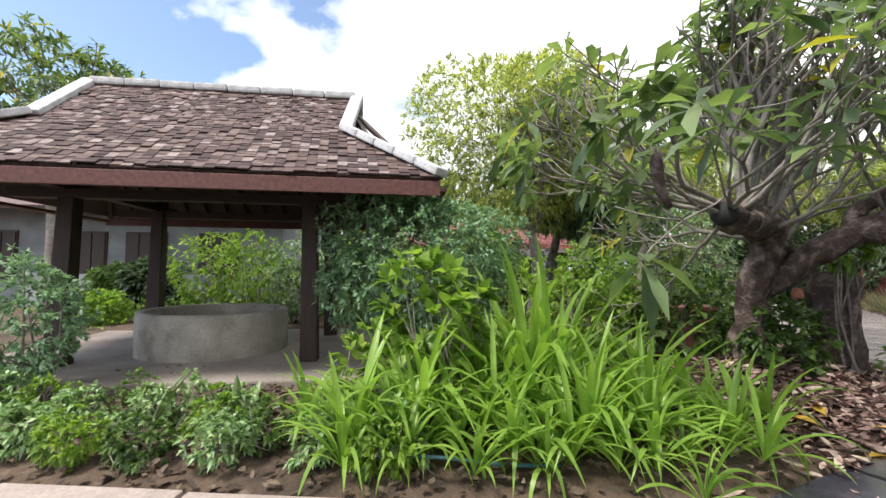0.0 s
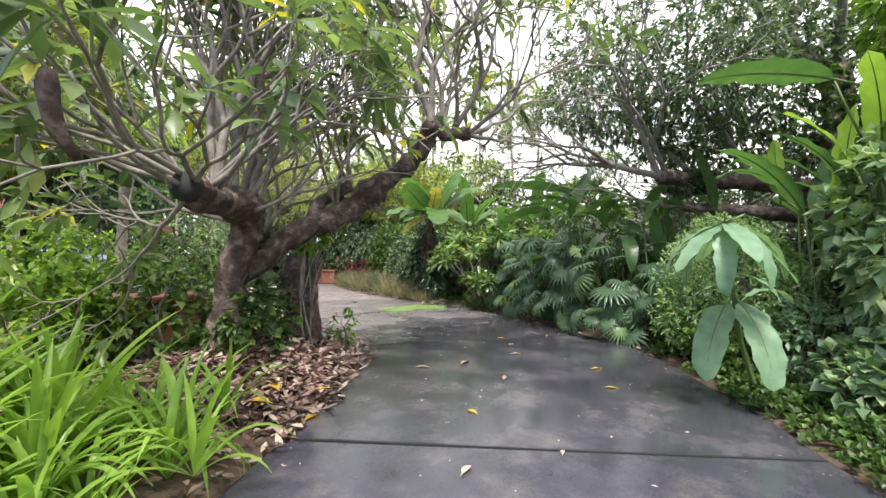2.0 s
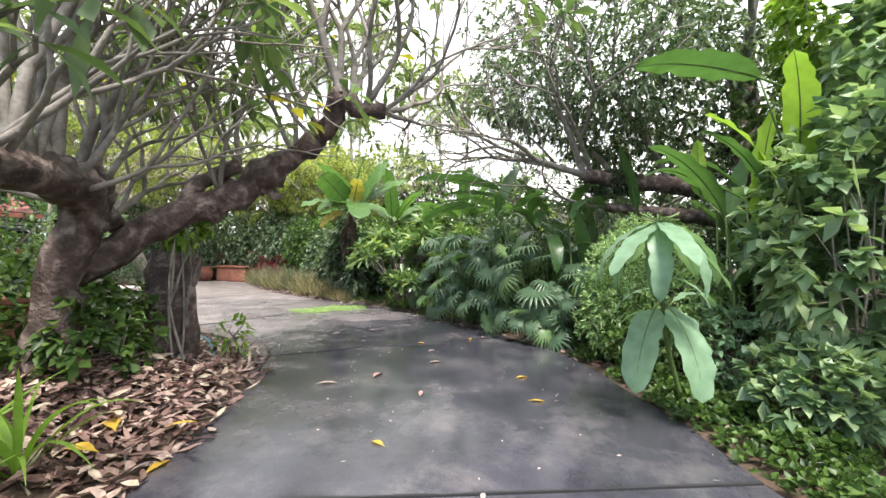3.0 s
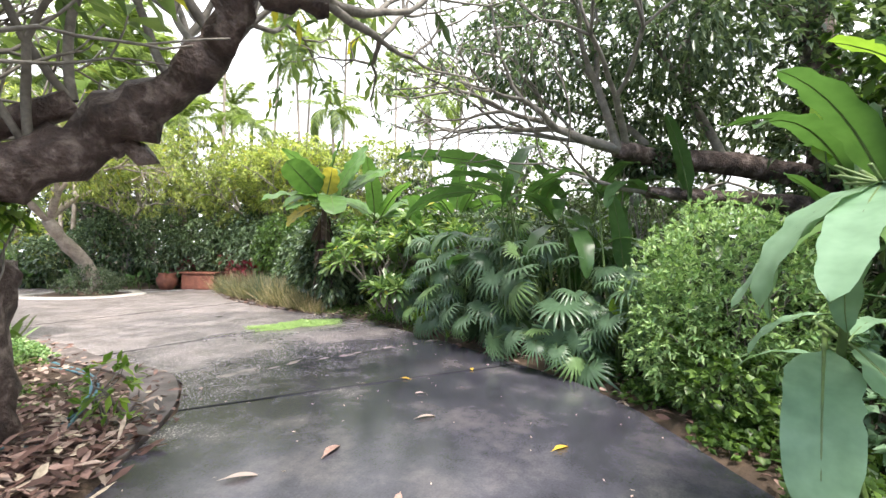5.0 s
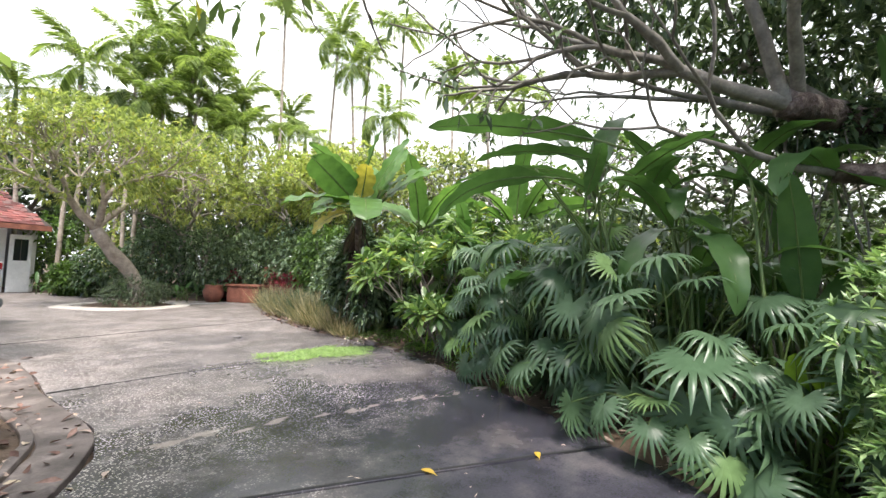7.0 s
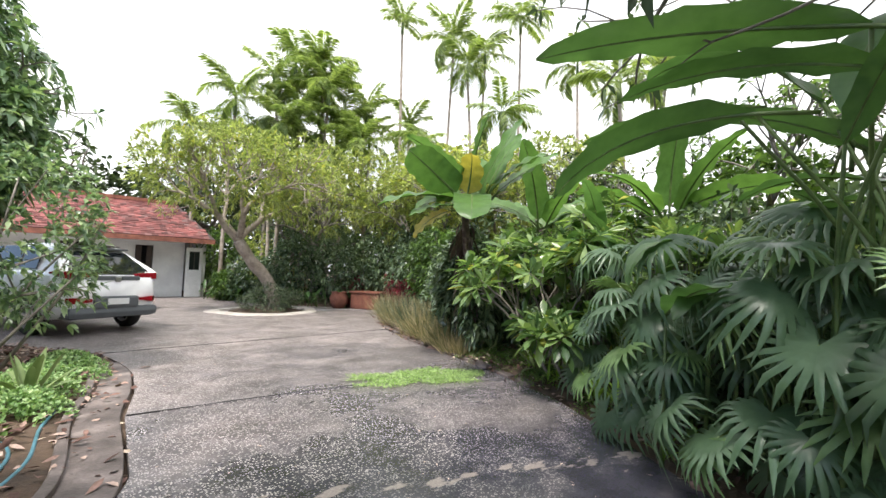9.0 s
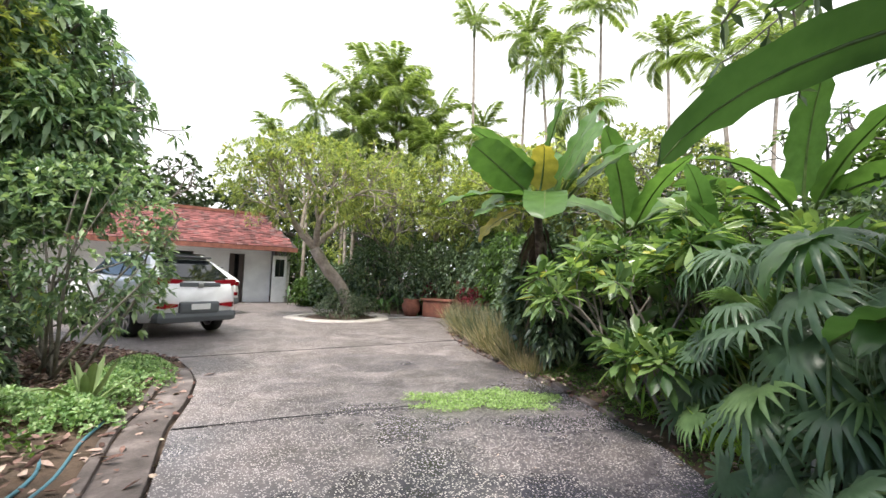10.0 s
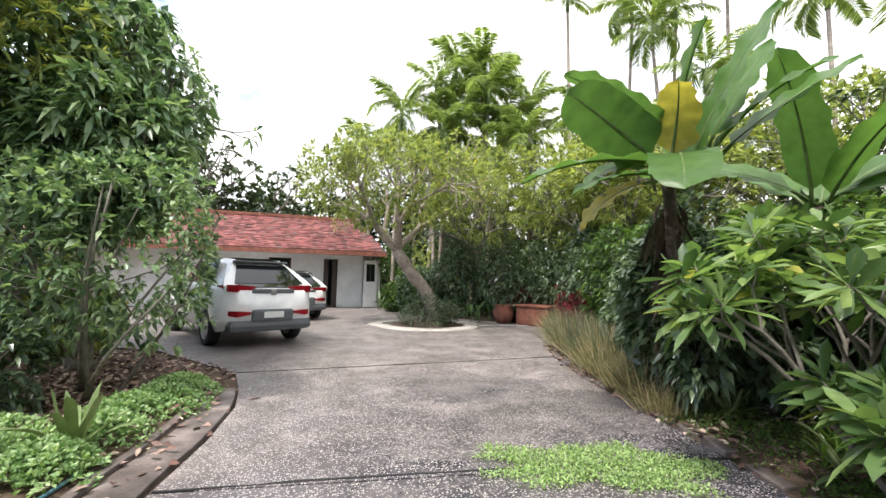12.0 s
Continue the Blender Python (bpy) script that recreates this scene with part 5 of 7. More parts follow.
def banana_plant(name, at, label, spec, stem_h, stem_r=0.09, lean=(0, 0), group="banana plants"):
    ob = thing(name, at, label, "banana plant", group)
    a = Acc()
    tube(a, smooth_line([(0, 0, -0.05), (lean[0] * 0.4, lean[1] * 0.4, stem_h * 0.5), (lean[0], lean[1], stem_h)], 9), np.linspace(stem_r, stem_r * 0.6, 9), 12)
    part("stem", a, M["bark_dark"], ob)
    for i, (az, el, k, sc) in enumerate(spec):
        c = (lean[0] + 0.18 * math.cos(radians(az)), lean[1] + 0.18 * math.sin(radians(az)), stem_h + 0.14 * math.sin(radians(el)) + 0.03 * (i % 4))
        pair = BAN_Y if k == "y" else BAN[k]
        put_leaf(pair, ob, pose(*c, 0, -el, az) @ pose(0, 0, 0, (-1) ** i * (12 + 9 * (i % 4)), 0, 0) @ Matrix.Scale(sc, 4), label="yellowing torn leaf" if k == "y" else "")
    dead = Acc()
    rr = rng(int(at[0] * 10))
    an = rr.uniform(0, 6.28, 70)
    zz = rr.uniform(stem_h * 0.22, stem_h * 0.95, 70)
    leaves(dead, np.column_stack([lean[0] * zz / stem_h + 0.09 * np.cos(an), lean[1] * zz / stem_h + 0.09 * np.sin(an), zz]), np.column_stack([np.cos(an) * 0.45, np.sin(an) * 0.45, np.full(70, -1.0)]), rr.uniform(0.2, 0.5, 70), rr.uniform(0.04, 0.12, 70), 0.1, 0.6, "lance", 8, rr)
    part("dead_foliage", dead, M["withered"], ob, "brown dead leaves hanging round the stem")
    return ob


banana_plant("banana_plant", (11.5, 6.6, 0), "banana plant behind the first one, with upright leaves", ((250, 50, 3, 1.0), (200, 70, 0, 1.1), (300, 40, 1, 1.0), (150, 30, 1, 1.0), (20, 50, 3, 1.0), (90, 45, 1, 0.9), (270, 15, 2, 0.9)), 2.1)
banana_plant("banana_plant", (11.6, 4.6, 0), "banana plant with upright leaves behind the fan palms", ((250, 60, 3, 1.0), (170, 40, 1, 1.0), (210, 75, 0, 1.0), (300, 30, 1, 1.0), (120, 40, 1, 0.9)), 2.1)


def broad_clump(name, at, n, h, label, seed, meshes=HEL, size=1.0, spread=0.3, toward=None, el=(10, 75)):
    r = rng(seed)
    ob = thing(name, at, label, "broad-leaved plant", "broad-leaved plants")
    for i in range(n):
        b = np.array([r.normal(0, spread), r.normal(0, spread), 0])
        az = r.uniform(0, 360) if toward is None else toward + r.normal(0, 60)
        hh = h * r.uniform(0.5, 1.0)
        t = b + np.array([0.10 * math.cos(radians(az)) * hh, 0.10 * math.sin(radians(az)) * hh, hh])
        a = Acc()
        tube(a, [b, (b + t) / 2 + r.normal(0, 0.03, 3), t], [0.018, 0.014, 0.009], 6)
        part("stalk", a, M["stem"], ob)
        s = size * r.uniform(0.75, 1.15)
        put_leaf(meshes[int(r.integers(len(meshes)))], ob, pose(*t, 0, -r.uniform(*el), az) @ Matrix.Scale(s, 4))
        if r.random() < 0.6:
            put_leaf(meshes[int(r.integers(len(meshes)))], ob, pose(*(b + (t - b) * 0.7), 0, -r.uniform(*el), az + 150) @ Matrix.Scale(s * 0.8, 4))
    return ob


def leaf_between(pair, parent, base, tip, roll=0.0, wide=1.0, label="", size=(1.0, 0.0)):
    """Sets a leaf from its base to its tip; size holds the length and drop of the leaf's own chord."""
    base, tip = np.array(base, float), np.array(tip, float)
    v = tip - base
    chord = math.hypot(*size)
    el = math.degrees(math.atan2(v[2], math.hypot(v[0], v[1]))) + math.degrees(math.atan2(size[1], size[0]))
    sc = float(np.linalg.norm(v)) / chord
    return put_leaf(pair, parent, pose(*base, 0, -el, math.degrees(math.atan2(v[1], v[0]))) @ pose(0, 0, 0, roll, 0, 0) @ Matrix.Diagonal((sc, sc * wide, sc, 1)), label=label)


def chord_of(pair):
    """How far the leaf's tip lies out and down from its base."""
    v = max((q.co for q in pair[0].vertices), key=lambda c: c.x)
    return float(v.x), -float(v.z)


over = thing("arching_heliconia", (8.25, 2.45, 0), "tall heliconia with long dark leaves arching over the driveway edge", "broad-leaved plant", "broad-leaved plants")
LONG = [big_leaf(1.2, 0.26, a, mat="helic", seed=44 + k, tear=0.22, tip=0.6) for k, a in enumerate((0.45, 0.8, 1.2))]
for k, (bx, by, bz, tx, ty, tz, roll, w) in enumerate(((7.80, 2.40, 2.30, 7.37, 3.62, 2.38, 30, 0.85), (7.84, 2.30, 2.10, 7.51, 3.25, 2.12, 14, 0.8), (7.70, 2.75, 2.02, 7.40, 3.50, 1.60, 30, 1.1), (7.90, 2.9, 2.15, 7.5, 3.45, 1.98, 12, 0.8),
                                                       (8.0, 2.5, 1.9, 7.5, 2.2, 2.15, -20, 0.9), (8.3, 2.6, 2.2, 8.6, 3.6, 2.75, 0, 1.0), (8.3, 2.3, 2.0, 7.6, 1.6, 2.2, 0, 0.9), (8.3, 2.4, 1.9, 8.3, 3.2, 2.2, 30, 0.9), (8.35, 2.5, 2.1, 9.1, 2.3, 2.9, 0, 1.0))):
    loc = lambda *q: np.array(q) - np.array((8.25, 2.45, 0))
    leaf_between(LONG[k % 3], over, loc(bx, by, bz), loc(tx, ty, tz), roll, w, size=chord_of(LONG[k % 3]))
    a = Acc()
    foot = np.array([0.10 * math.cos(k * 2.1), 0.10 * math.sin(k * 2.1), 0])
    tube(a, smooth_line([foot, foot * 1.3 + np.array([0, 0, bz * 0.6]), loc(bx, by, bz)], 9), np.linspace(0.015, 0.008, 9), 6)
    part("stalk", a, M["stem"], over)
broad_clump("heliconia", (9.1, 2.05, 0), 12, 2.1, "tall broad-leaved clump with arching leaves above the fan palms", 71, size=1.1, spread=0.34, toward=160, el=(5, 55))
broad_clump("heliconia", (9.2, 3.2, 0), 7, 1.9, "tall arching broad-leaved clump above the fan palms", 72, size=1.0, spread=0.25, toward=190, el=(0, 40))
bn = banana_plant("banana_plant", (10.72, 7.48, 0), "banana plant with broad bright green leaves rising above the grasses", ((100, 70, 0, 0.85), (60, 30, 1, 0.7), (20, 60, 0, 0.8), (150, 10, 2, 0.6)), 2.3, lean=(-0.80, -0.64))
WIDE = [big_leaf(1.0, 0.46, a, mat="banana", seed=50 + k, tear=0.10, tip=0.12, fold=0.12) for k, a in enumerate((0.3, 0.7, 1.1))]
WIDE_Y = big_leaf(0.8, 0.40, 0.9, mat="banana_yellow", seed=59, tear=0.35, tip=0.3)
for base, tip, k, roll, w in (((9.73, 6.86, 2.50), (8.84, 6.95, 2.95), 0, 48, 1.15), ((9.77, 6.76, 2.75), (9.01, 7.13, 3.28), 0, 8, 0.8), ((9.85, 6.79, 2.41), (8.59, 7.15, 2.21), 1, -12, 0.7), ((9.77, 6.77, 2.30), (8.93, 6.87, 2.07), 1, -10, 0.75),
                              ((9.92, 6.70, 2.50), (9.42, 6.19, 2.03), 1, 0, 1.35), ((10.0, 6.62, 2.50), (10.01, 5.91, 3.48), 0, 62, 0.85), ((10.0, 6.85, 2.60), (9.94, 6.51, 3.70), 0, 45, 0.75), ((9.85, 6.72, 2.50), (9.74, 6.32, 2.98), 3, -40, 1.15),
                              ((10.2, 6.60, 2.55), (10.37, 5.76, 3.03), 1, 35, 0.9), ((10.4, 6.60, 2.60), (10.86, 5.85, 3.17), 0, 30, 0.9), ((9.62, 6.84, 2.22), (9.13, 7.02, 1.79), 3, -20, 0.9), ((10.3, 6.7, 2.7), (10.56, 6.29, 3.5), 0, 50, 0.9)):
    pair = WIDE_Y if k == 3 else WIDE[k]
    loc = lambda q: np.array(q) - np.array((10.72, 7.48, 0))
    leaf_between(pair, bn, loc(base), loc(tip), roll, w, "yellowing torn leaf" if k == 3 else "", chord_of(pair))
up = thing("upright_heliconia", (6.3, -0.75, 0), "heliconia with upright bright green leaves beside the round shrub", "broad-leaved plant", "broad-leaved plants")
LIME = [big_leaf(1.0, 0.25, a, mat="lime", seed=64 + k, tear=0.3, tip=0.3) for k, a in enumerate((0.3, 0.6))]
for k, (bx, by, bz, tx, ty, tz, roll, pair) in enumerate(((6.71, -0.16, 1.92, 6.61, -0.05, 2.49, 50, LIME[0]), (6.46, -0.62, 1.60, 6.25, -0.52, 2.65, 70, LIME[0]), (5.75, -0.45, 2.75, 4.92, 0.53, 2.60, 22, LONG[0]), (6.36, -0.91, 1.89, 6.03, -1.03, 2.6, 40, LIME[1]), (6.1, -0.8, 2.0, 5.5, -0.75, 2.85, -30, LIME[1]), (6.3, -0.7, 2.0, 6.9, -0.3, 2.8, 30, LIME[1]), (6.2, -0.6, 1.9, 5.7, -0.1, 2.35, -20, LONG[1]))):
    loc = lambda *q: np.array(q) - np.array((6.3, -0.75, 0))
    leaf_between(pair, up, loc(bx, by, bz), loc(tx, ty, tz), roll, 1.0, size=chord_of(pair))
    a = Acc()
    foot = np.array([0.10 * math.cos(k * 2.1), 0.10 * math.sin(k * 2.1), 0])
    tube(a, smooth_line([foot, foot * 1.3 + np.array([0, 0, bz * 0.6]), loc(bx, by, bz)], 9), np.linspace(0.016, 0.009, 9), 6)
    part("stalk", a, M["stem"], up)
for k, (x, y, s) in enumerate(((8.0, 1.0, 0.55), (8.35, 0.75, 0.6), (7.75, 0.75, 0.5))):
    broad_clump("low_broad_plant", (x, y, 0), 9, 0.4, "low fresh green broad-leaved plant under the fan palms", 320 + k, meshes=LIME, size=s, spread=0.15)
broad_clump("heliconia", (8.6, 0.9, 0), 14, 2.0, "broad-leaved clump with torn upright leaves behind the round shrub", 73, size=1.1, spread=0.4, el=(30, 80))
broad_clump("heliconia", (7.2, -0.9, 0), 12, 2.2, "upright broad-leaved clump behind the round shrub", 74, size=1.1, spread=0.4, el=(30, 80))
broad_clump("heliconia", (8.3, 0.2, 0), 10, 1.1, "low broad-leaved clump at the foot of the dark tree", 75, size=0.8, spread=0.4, el=(10, 70))
broad_clump("heliconia", (10.3, 4.6, 0), 10, 1.9, "broad-leaved clump between the fan palms and the bananas", 76, size=1.0, spread=0.4, el=(20, 80))

hl = thing("hanging_leaf_plant", (5.62, 0.05, 0), "pale green plant with long hanging leaves at the driveway edge", "broad-leaved plant")
a = Acc()
tube(a, smooth_line([(0, 0, 0), (-0.12, 0.15, 0.6), (-0.35, 0.2, 1.1), (-0.70, 0.24, 1.50)], 10), np.linspace(0.022, 0.012, 10), 7)
part("stem", a, M["stem"], hl)
HANG = big_leaf(0.86, 0.30, 0.9, mat="blue", seed=33, tear=0.15, tip=0.35)
for x, y, z, az, el, k, s in ((-0.24, 0.14, 0.86, 214, -38, 3, 0.88), (-0.22, 0.24, 0.84, 160, -36, 3, 0.86), (-0.1, 0.1, 0.75, 60, 20, 1, 0.6), (-0.1, 0.1, 0.9, 320, 25, 1, 0.7), (-0.2, 0.2, 1.0, 100, 0, 1, 0.5), (-0.3, 0.2, 1.1, 250, 0, 1, 0.5)):
    put_leaf(HANG if k == 3 else HELB[k], hl, pose(x, y, z, 0, -el, az) @ Matrix.Scale(s, 4))
for i in range(12):
    az = 20 + i * 30 + (i % 3) * 6
    put_leaf(HELB[1 if i % 2 else 0], hl, pose(-0.70, 0.24, 1.50, 0, 16 + (i % 3) * 9, az) @ Matrix.Diagonal((0.76, 0.95, 0.76, 1)), "leaflet")


def fan_leaf_mesh(seed, n=19, L=0.48, span=310, droop=0.5, mat="fan"):
    """A round palm leaf: folded segments joined at the middle, split into narrow drooping fingers."""
    r = rng(seed)
    a = Acc()
    v, f = [(0, 0, 0)], []
    th = np.radians(np.linspace(-span / 2, span / 2, n + 1))
    z = lambda rad, lift=0: 0.10 * rad - droop * rad * rad / L + lift
    for i in range(n + 1):
        q = 0.40 * L * r.uniform(0.88, 1.1)
        v.append((q * math.cos(th[i]), q * math.sin(th[i]), z(q, -0.012)))
    for i in range(n):
        c, d = (th[i] + th[i + 1]) / 2 + r.normal(0, 0.02), th[i + 1] - th[i]
        l = L * r.uniform(0.84, 1.08) * (0.74 + 0.26 * math.cos(c / 1.6))
        hang = r.uniform(0.2, 0.6) * droop
        b = len(v)
        v.append((0.45 * l * math.cos(c), 0.45 * l * math.sin(c), z(0.45 * l, 0.020)))
        v.append((0.76 * l * math.cos(c), 0.76 * l * math.sin(c), z(0.76 * l, 0.010 - 0.05 * hang * L)))
        for s in (-1, 1):
            cc = c + s * d * 0.25
            v.append((0.74 * l * math.cos(cc), 0.74 * l * math.sin(cc), z(0.74 * l, -0.05 * hang * L)))
        v.append((l * math.cos(c), l * math.sin(c), z(l, -hang * l)))
        f += [(0, 1 + i, b), (0, b, 2 + i), (1 + i, b + 2, b), (b + 2, b + 1, b), (2 + i, b, b + 3), (b, b + 1, b + 3), (b + 2, b + 4, b + 1), (b + 1, b + 4, b + 3)]
    a.put(v, np.array(f))
    return a.mesh("fan", M[mat])


FANS = [fan_leaf_mesh(80 + k, droop=(0.3, 0.6, 0.9, 0.5)[k]) for k in range(4)]
FANS_YOUNG = [fan_leaf_mesh(85 + k, n=16, span=230, droop=0.25 + 0.3 * k, mat="fan_young") for k in range(2)]


def fan_palm(name, at, n, h, label, seed, size=1.0, reach=0.7, face=None):
    r = rng(seed)
    ob = thing(name, at, label, "fan palm", "fan palms")
    for i in range(n):
        az = r.uniform(0, 360) if face is None else face + r.normal(0, 75)
        up = r.uniform(0.12, 1.0)
        rr = reach * math.sqrt(max(0.05, 1 - (up - 0.3) ** 2)) * r.uniform(0.6, 1.05)
        t = np.array([rr * math.cos(radians(az)), rr * math.sin(radians(az)), h * up])
        b = np.array([r.normal(0, 0.1), r.normal(0, 0.1), h * 0.1])
        fr = part("frond", FANS_YOUNG[i % 2] if i % 7 == 2 else FANS[i % 4], None, ob, m=pose(*t, r.normal(0, 16), 62 - 50 * up + r.normal(0, 20), az + r.normal(0, 20)) @ Matrix.Scale(size * r.uniform(0.6, 1.18), 4))
        a = Acc()
        tube(a, smooth_line([b, (b * 0.5 + t * 0.5) + np.array([0, 0, 0.15]), t], 6), [0.009, 0.008, 0.007, 0.007, 0.006, 0.005], 5)
        part("stalk", a, M["stem"], ob)
    return ob


for k, (x, y, n, h, s, rc) in enumerate(((8.25, 1.85, 26, 1.35, 1.0, 0.75), (8.75, 2.75, 26, 1.55, 1.0, 0.75), (9.35, 3.6, 24, 1.6, 1.0, 0.7), (7.85, 1.15, 14, 1.1, 0.9, 0.5), (9.2, 2.2, 20, 1.9, 1.05, 0.8), (9.9, 4.3, 14, 1.5, 0.95, 0.6))):
    fan_palm("fan_palm", (x, y, 0.0), int(n * 1.6), h * 1.05, "dark green fan palm with folded fingered fronds beside the driveway", 90 + k, s * 0.67, rc * 1.05, face=170 if k < 4 else None)


# ---------------- shrubs beside the driveway ----------------
shrub("round_shrub", (7.2, 0.32, 0), (0.98, 0.92, 0.95), 3200, 6, 0.072, 0.028, "soft", "rounded small-leaved pale green shrub bulging over the driveway edge", seed=110, shape="obov", droop=0.1, lumps=22, lift=0.85, stems=14)
shrub("low_creeper", (6.75, 0.45, 0), (0.55, 0.45, 0.35), 240, 4, 0.09, 0.07, "mid", "soft heart-leaved creeper at the foot of the shrub", "creeper", seed=111, stems=4)
shrub("leafy_shrub", (5.9, -1.15, 0), (0.95, 0.8, 1.45), 460, 5, 0.19, 0.12, "broad", "tall leafy green shrub beside the driveway", seed=112, droop=0.35, lumps=14, stems=12)
shrub("leafy_shrub", (5.35, -0.72, 0), (0.6, 0.42, 0.42), 220, 5, 0.14, 0.10, "broad", "low leafy green shrub at the driveway edge", seed=113, stems=5)
shrub("leafy_shrub", (7.4, -1.9, 0), (1.3, 1.1, 1.7), 420, 5, 0.21, 0.12, "broad", "tall green shrub under the dark tree", seed=114, stems=10)
shrub("leafy_shrub", (6.2, -0.35, 0), (0.5, 0.45, 0.5), 200, 5, 0.09, 0.05, "blue", "blue-green shrub between the hanging leaves and round shrub", seed=115, stems=5)
shrub("leafy_shrub", (4.4, -1.6, 0), (0.9, 0.7, 1.1), 300, 5, 0.13, 0.08, "mid", "green shrub behind the driveway edge", seed=116, stems=6)


def lance_shrub(name, at, n, h, label, seed, spread=0.8, L=0.31, W=0.085, mat="lance", per=13, depth=3):
    r = rng(seed)
    ob = thing(name, at, label, "shrub", "lance-leaved shrubs")
    acc, tips = Acc(), []
    for i in range(n):
        a = 6.283 * i / n + r.normal(0, 0.3)
        grow(acc, r, np.array([r.normal(0, 0.08), r.normal(0, 0.08), 0]), np.array([math.cos(a) * spread, math.sin(a) * spread, 1.2]), h * 0.42, 0.024, depth, tips, 2, 0.35, 0.25, 0.62, 0.68, 0.55, 6, 4)
    part("branch_frame", acc, M["bark_grey"], ob)
    lv = Acc()
    whorls(lv, r, tips, per, L, W, 0.14, "obov", 4, 0.55)
    part("foliage", lv, M[mat], ob)
    return ob


for k, (x, y, h, n) in enumerate(((10.15, 5.25, 1.8, 5), (10.85, 6.0, 2.1, 5), (10.4, 4.5, 2.1, 5), (11.2, 5.2, 2.5, 5), (9.85, 4.85, 1.0, 4))):
    lance_shrub("frangipani_shrub", (x, y, 0.02), n, h, "glossy lance-leaved frangipani shrub beside the driveway", 130 + k)

# low edging plants on the right
for k, (x, y, s, n) in enumerate(((9.3, 3.95, 0.5, 34), (9.75, 4.6, 0.55, 34), (9.95, 5.2, 0.5, 28), (10.3, 5.9, 0.45, 26), (9.0, 3.4, 0.4, 24))):
    strap_clump("edging_lily", (x, y, 0.03), n, s, "low arching strap-leaved lily along the kerb", 150 + k, group="edging lilies")

AL = [big_leaf(0.42, 0.055, a, seg=8, mat="aloe", seed=160 + k, tear=0, fold=0.6, tip=0.5) for k, a in enumerate((0.2, 0.6, -0.2, 1.0))]


def aloe(at, n, s, label, seed, group="aloes"):
    r = rng(seed)
    ob = thing("aloe", at, label, "succulent", group)
    for i in range(n):
        part("leaf", AL[i % 4][0], None, ob, m=pose(0, 0, 0.01, 0, -r.uniform(15, 78), 360 * i / n + r.uniform(-15, 15)) @ Matrix.Scale(s * r.uniform(0.7, 1.15), 4))


aloe((5.30, 7.35, 0.06), 11, 1.3, "spiky green aloe in the ground cover", 161)
for k, (x, y, s) in enumerate(((10.62, 6.85, 1.2), (10.25, 5.75, 0.9), (11.15, 8.6, 1.0), (10.75, 7.9, 0.8))):
    aloe((x, y, 0.05), 9, s, "spiky green aloe beside the kerb stones", 165 + k)
for k, (x, y, s) in enumerate(((-1.72, 2.62, 1.0), (-1.15, 2.70, 0.9), (-2.55, 2.45, 1.0))):
    aloe((x, y, 0.05), 8, s, "pale spiky aloe among the seedlings", 170 + k)


def grass(name, at, n, h, spread, label, seed, mat="dry", width=0.011, group="grass tufts"):
    r = rng(seed)
    a = Acc()
    p = np.column_stack([r.normal(0, spread, (n, 2)), np.zeros(n)])
    d = np.column_stack([p[:, :2] / spread * 0.22 + r.normal(0, 0.25, (n, 2)), np.ones(n)])
    leaves(a, p, d, h * r.uniform(0.5, 1.15, n), width, r.uniform(0.0, 0.5, n), 0.3, "blade", 4, r)
    return tagged(part(name, a, M[mat], m=pose(*at)), label=label, category="grass", group=group, kind="stuff")


r_ = rng(180)
for k in range(15):
    t = k / 14
    x, y = np.interp(t, [0, 0.35, 0.7, 1], [10.75, 11.25, 11.95, 12.9]), np.interp(t, [0, 0.35, 0.7, 1], [7.5, 9.4, 11.2, 13.2])
    grass("grass_tuft", (x + r_.normal(0, 0.10), y, 0.0), 800, 0.85 if k not in (1, 2) else 0.45, 0.17, "straw-coloured and green grass tuft along the kerb", 181 + k, "dry" if k % 3 else "open")
    grass("grass_tuft", (x + 0.25 + r_.normal(0, 0.10), y + 0.2, 0.0), 420, 0.85, 0.18, "green grass tuft along the kerb", 201 + k, "open", 0.010)
for k, (x, y, h) in enumerate(((10.60, 8.15, 0.6), (10.42, 7.60, 0.65), (10.78, 8.75, 0.7), (10.32, 7.25, 0.4))):
    grass("grass_tuft", (x, y, 0.02), 500, h, 0.12, "straw-coloured and green grass tuft along the kerb", 232 + k, "dry")
grass("grass_tuft", (10.85, 7.25, 0.03), 600, 0.72, 0.09, "tall dry grass tuft by the bananas", 230, "dry")


def cover(name, pts, n, L, W, mat, label, seed, h=0.12, per=4, category="ground cover"):
    """Low leafy cover over patches (x, y, radius)."""
    r = rng(seed)
    a = Acc()
    for x, y, s in pts:
        p = np.column_stack([r.normal(x, s, n), r.normal(y, s, n)])
        ok = ~inside(p[:, 0], p[:, 1], DRIVE)
        ok |= edge_distance(p[:, 0], p[:, 1], DRIVE) < 0.05
        p = p[ok & (np.hypot(p[:, 0] - x, p[:, 1] - y) < 2.1 * s)]
        dist = np.hypot(p[:, 0] - x, p[:, 1] - y) / (2.1 * s)
        z = ground_height(p[:, 0], p[:, 1]).clip(0) + h * (1 - dist ** 2) * r.uniform(0.5, 1.1, len(p))
        sprigs(a, np.column_stack([p, z]), np.column_stack([r.normal(0, 0.4, (len(p), 2)), np.ones(len(p))]), per, L, W, r, 0.3, "oval", 0.8, 2)
    return tagged(part(name, a, M[mat]), label=label, category=category, kind="stuff")


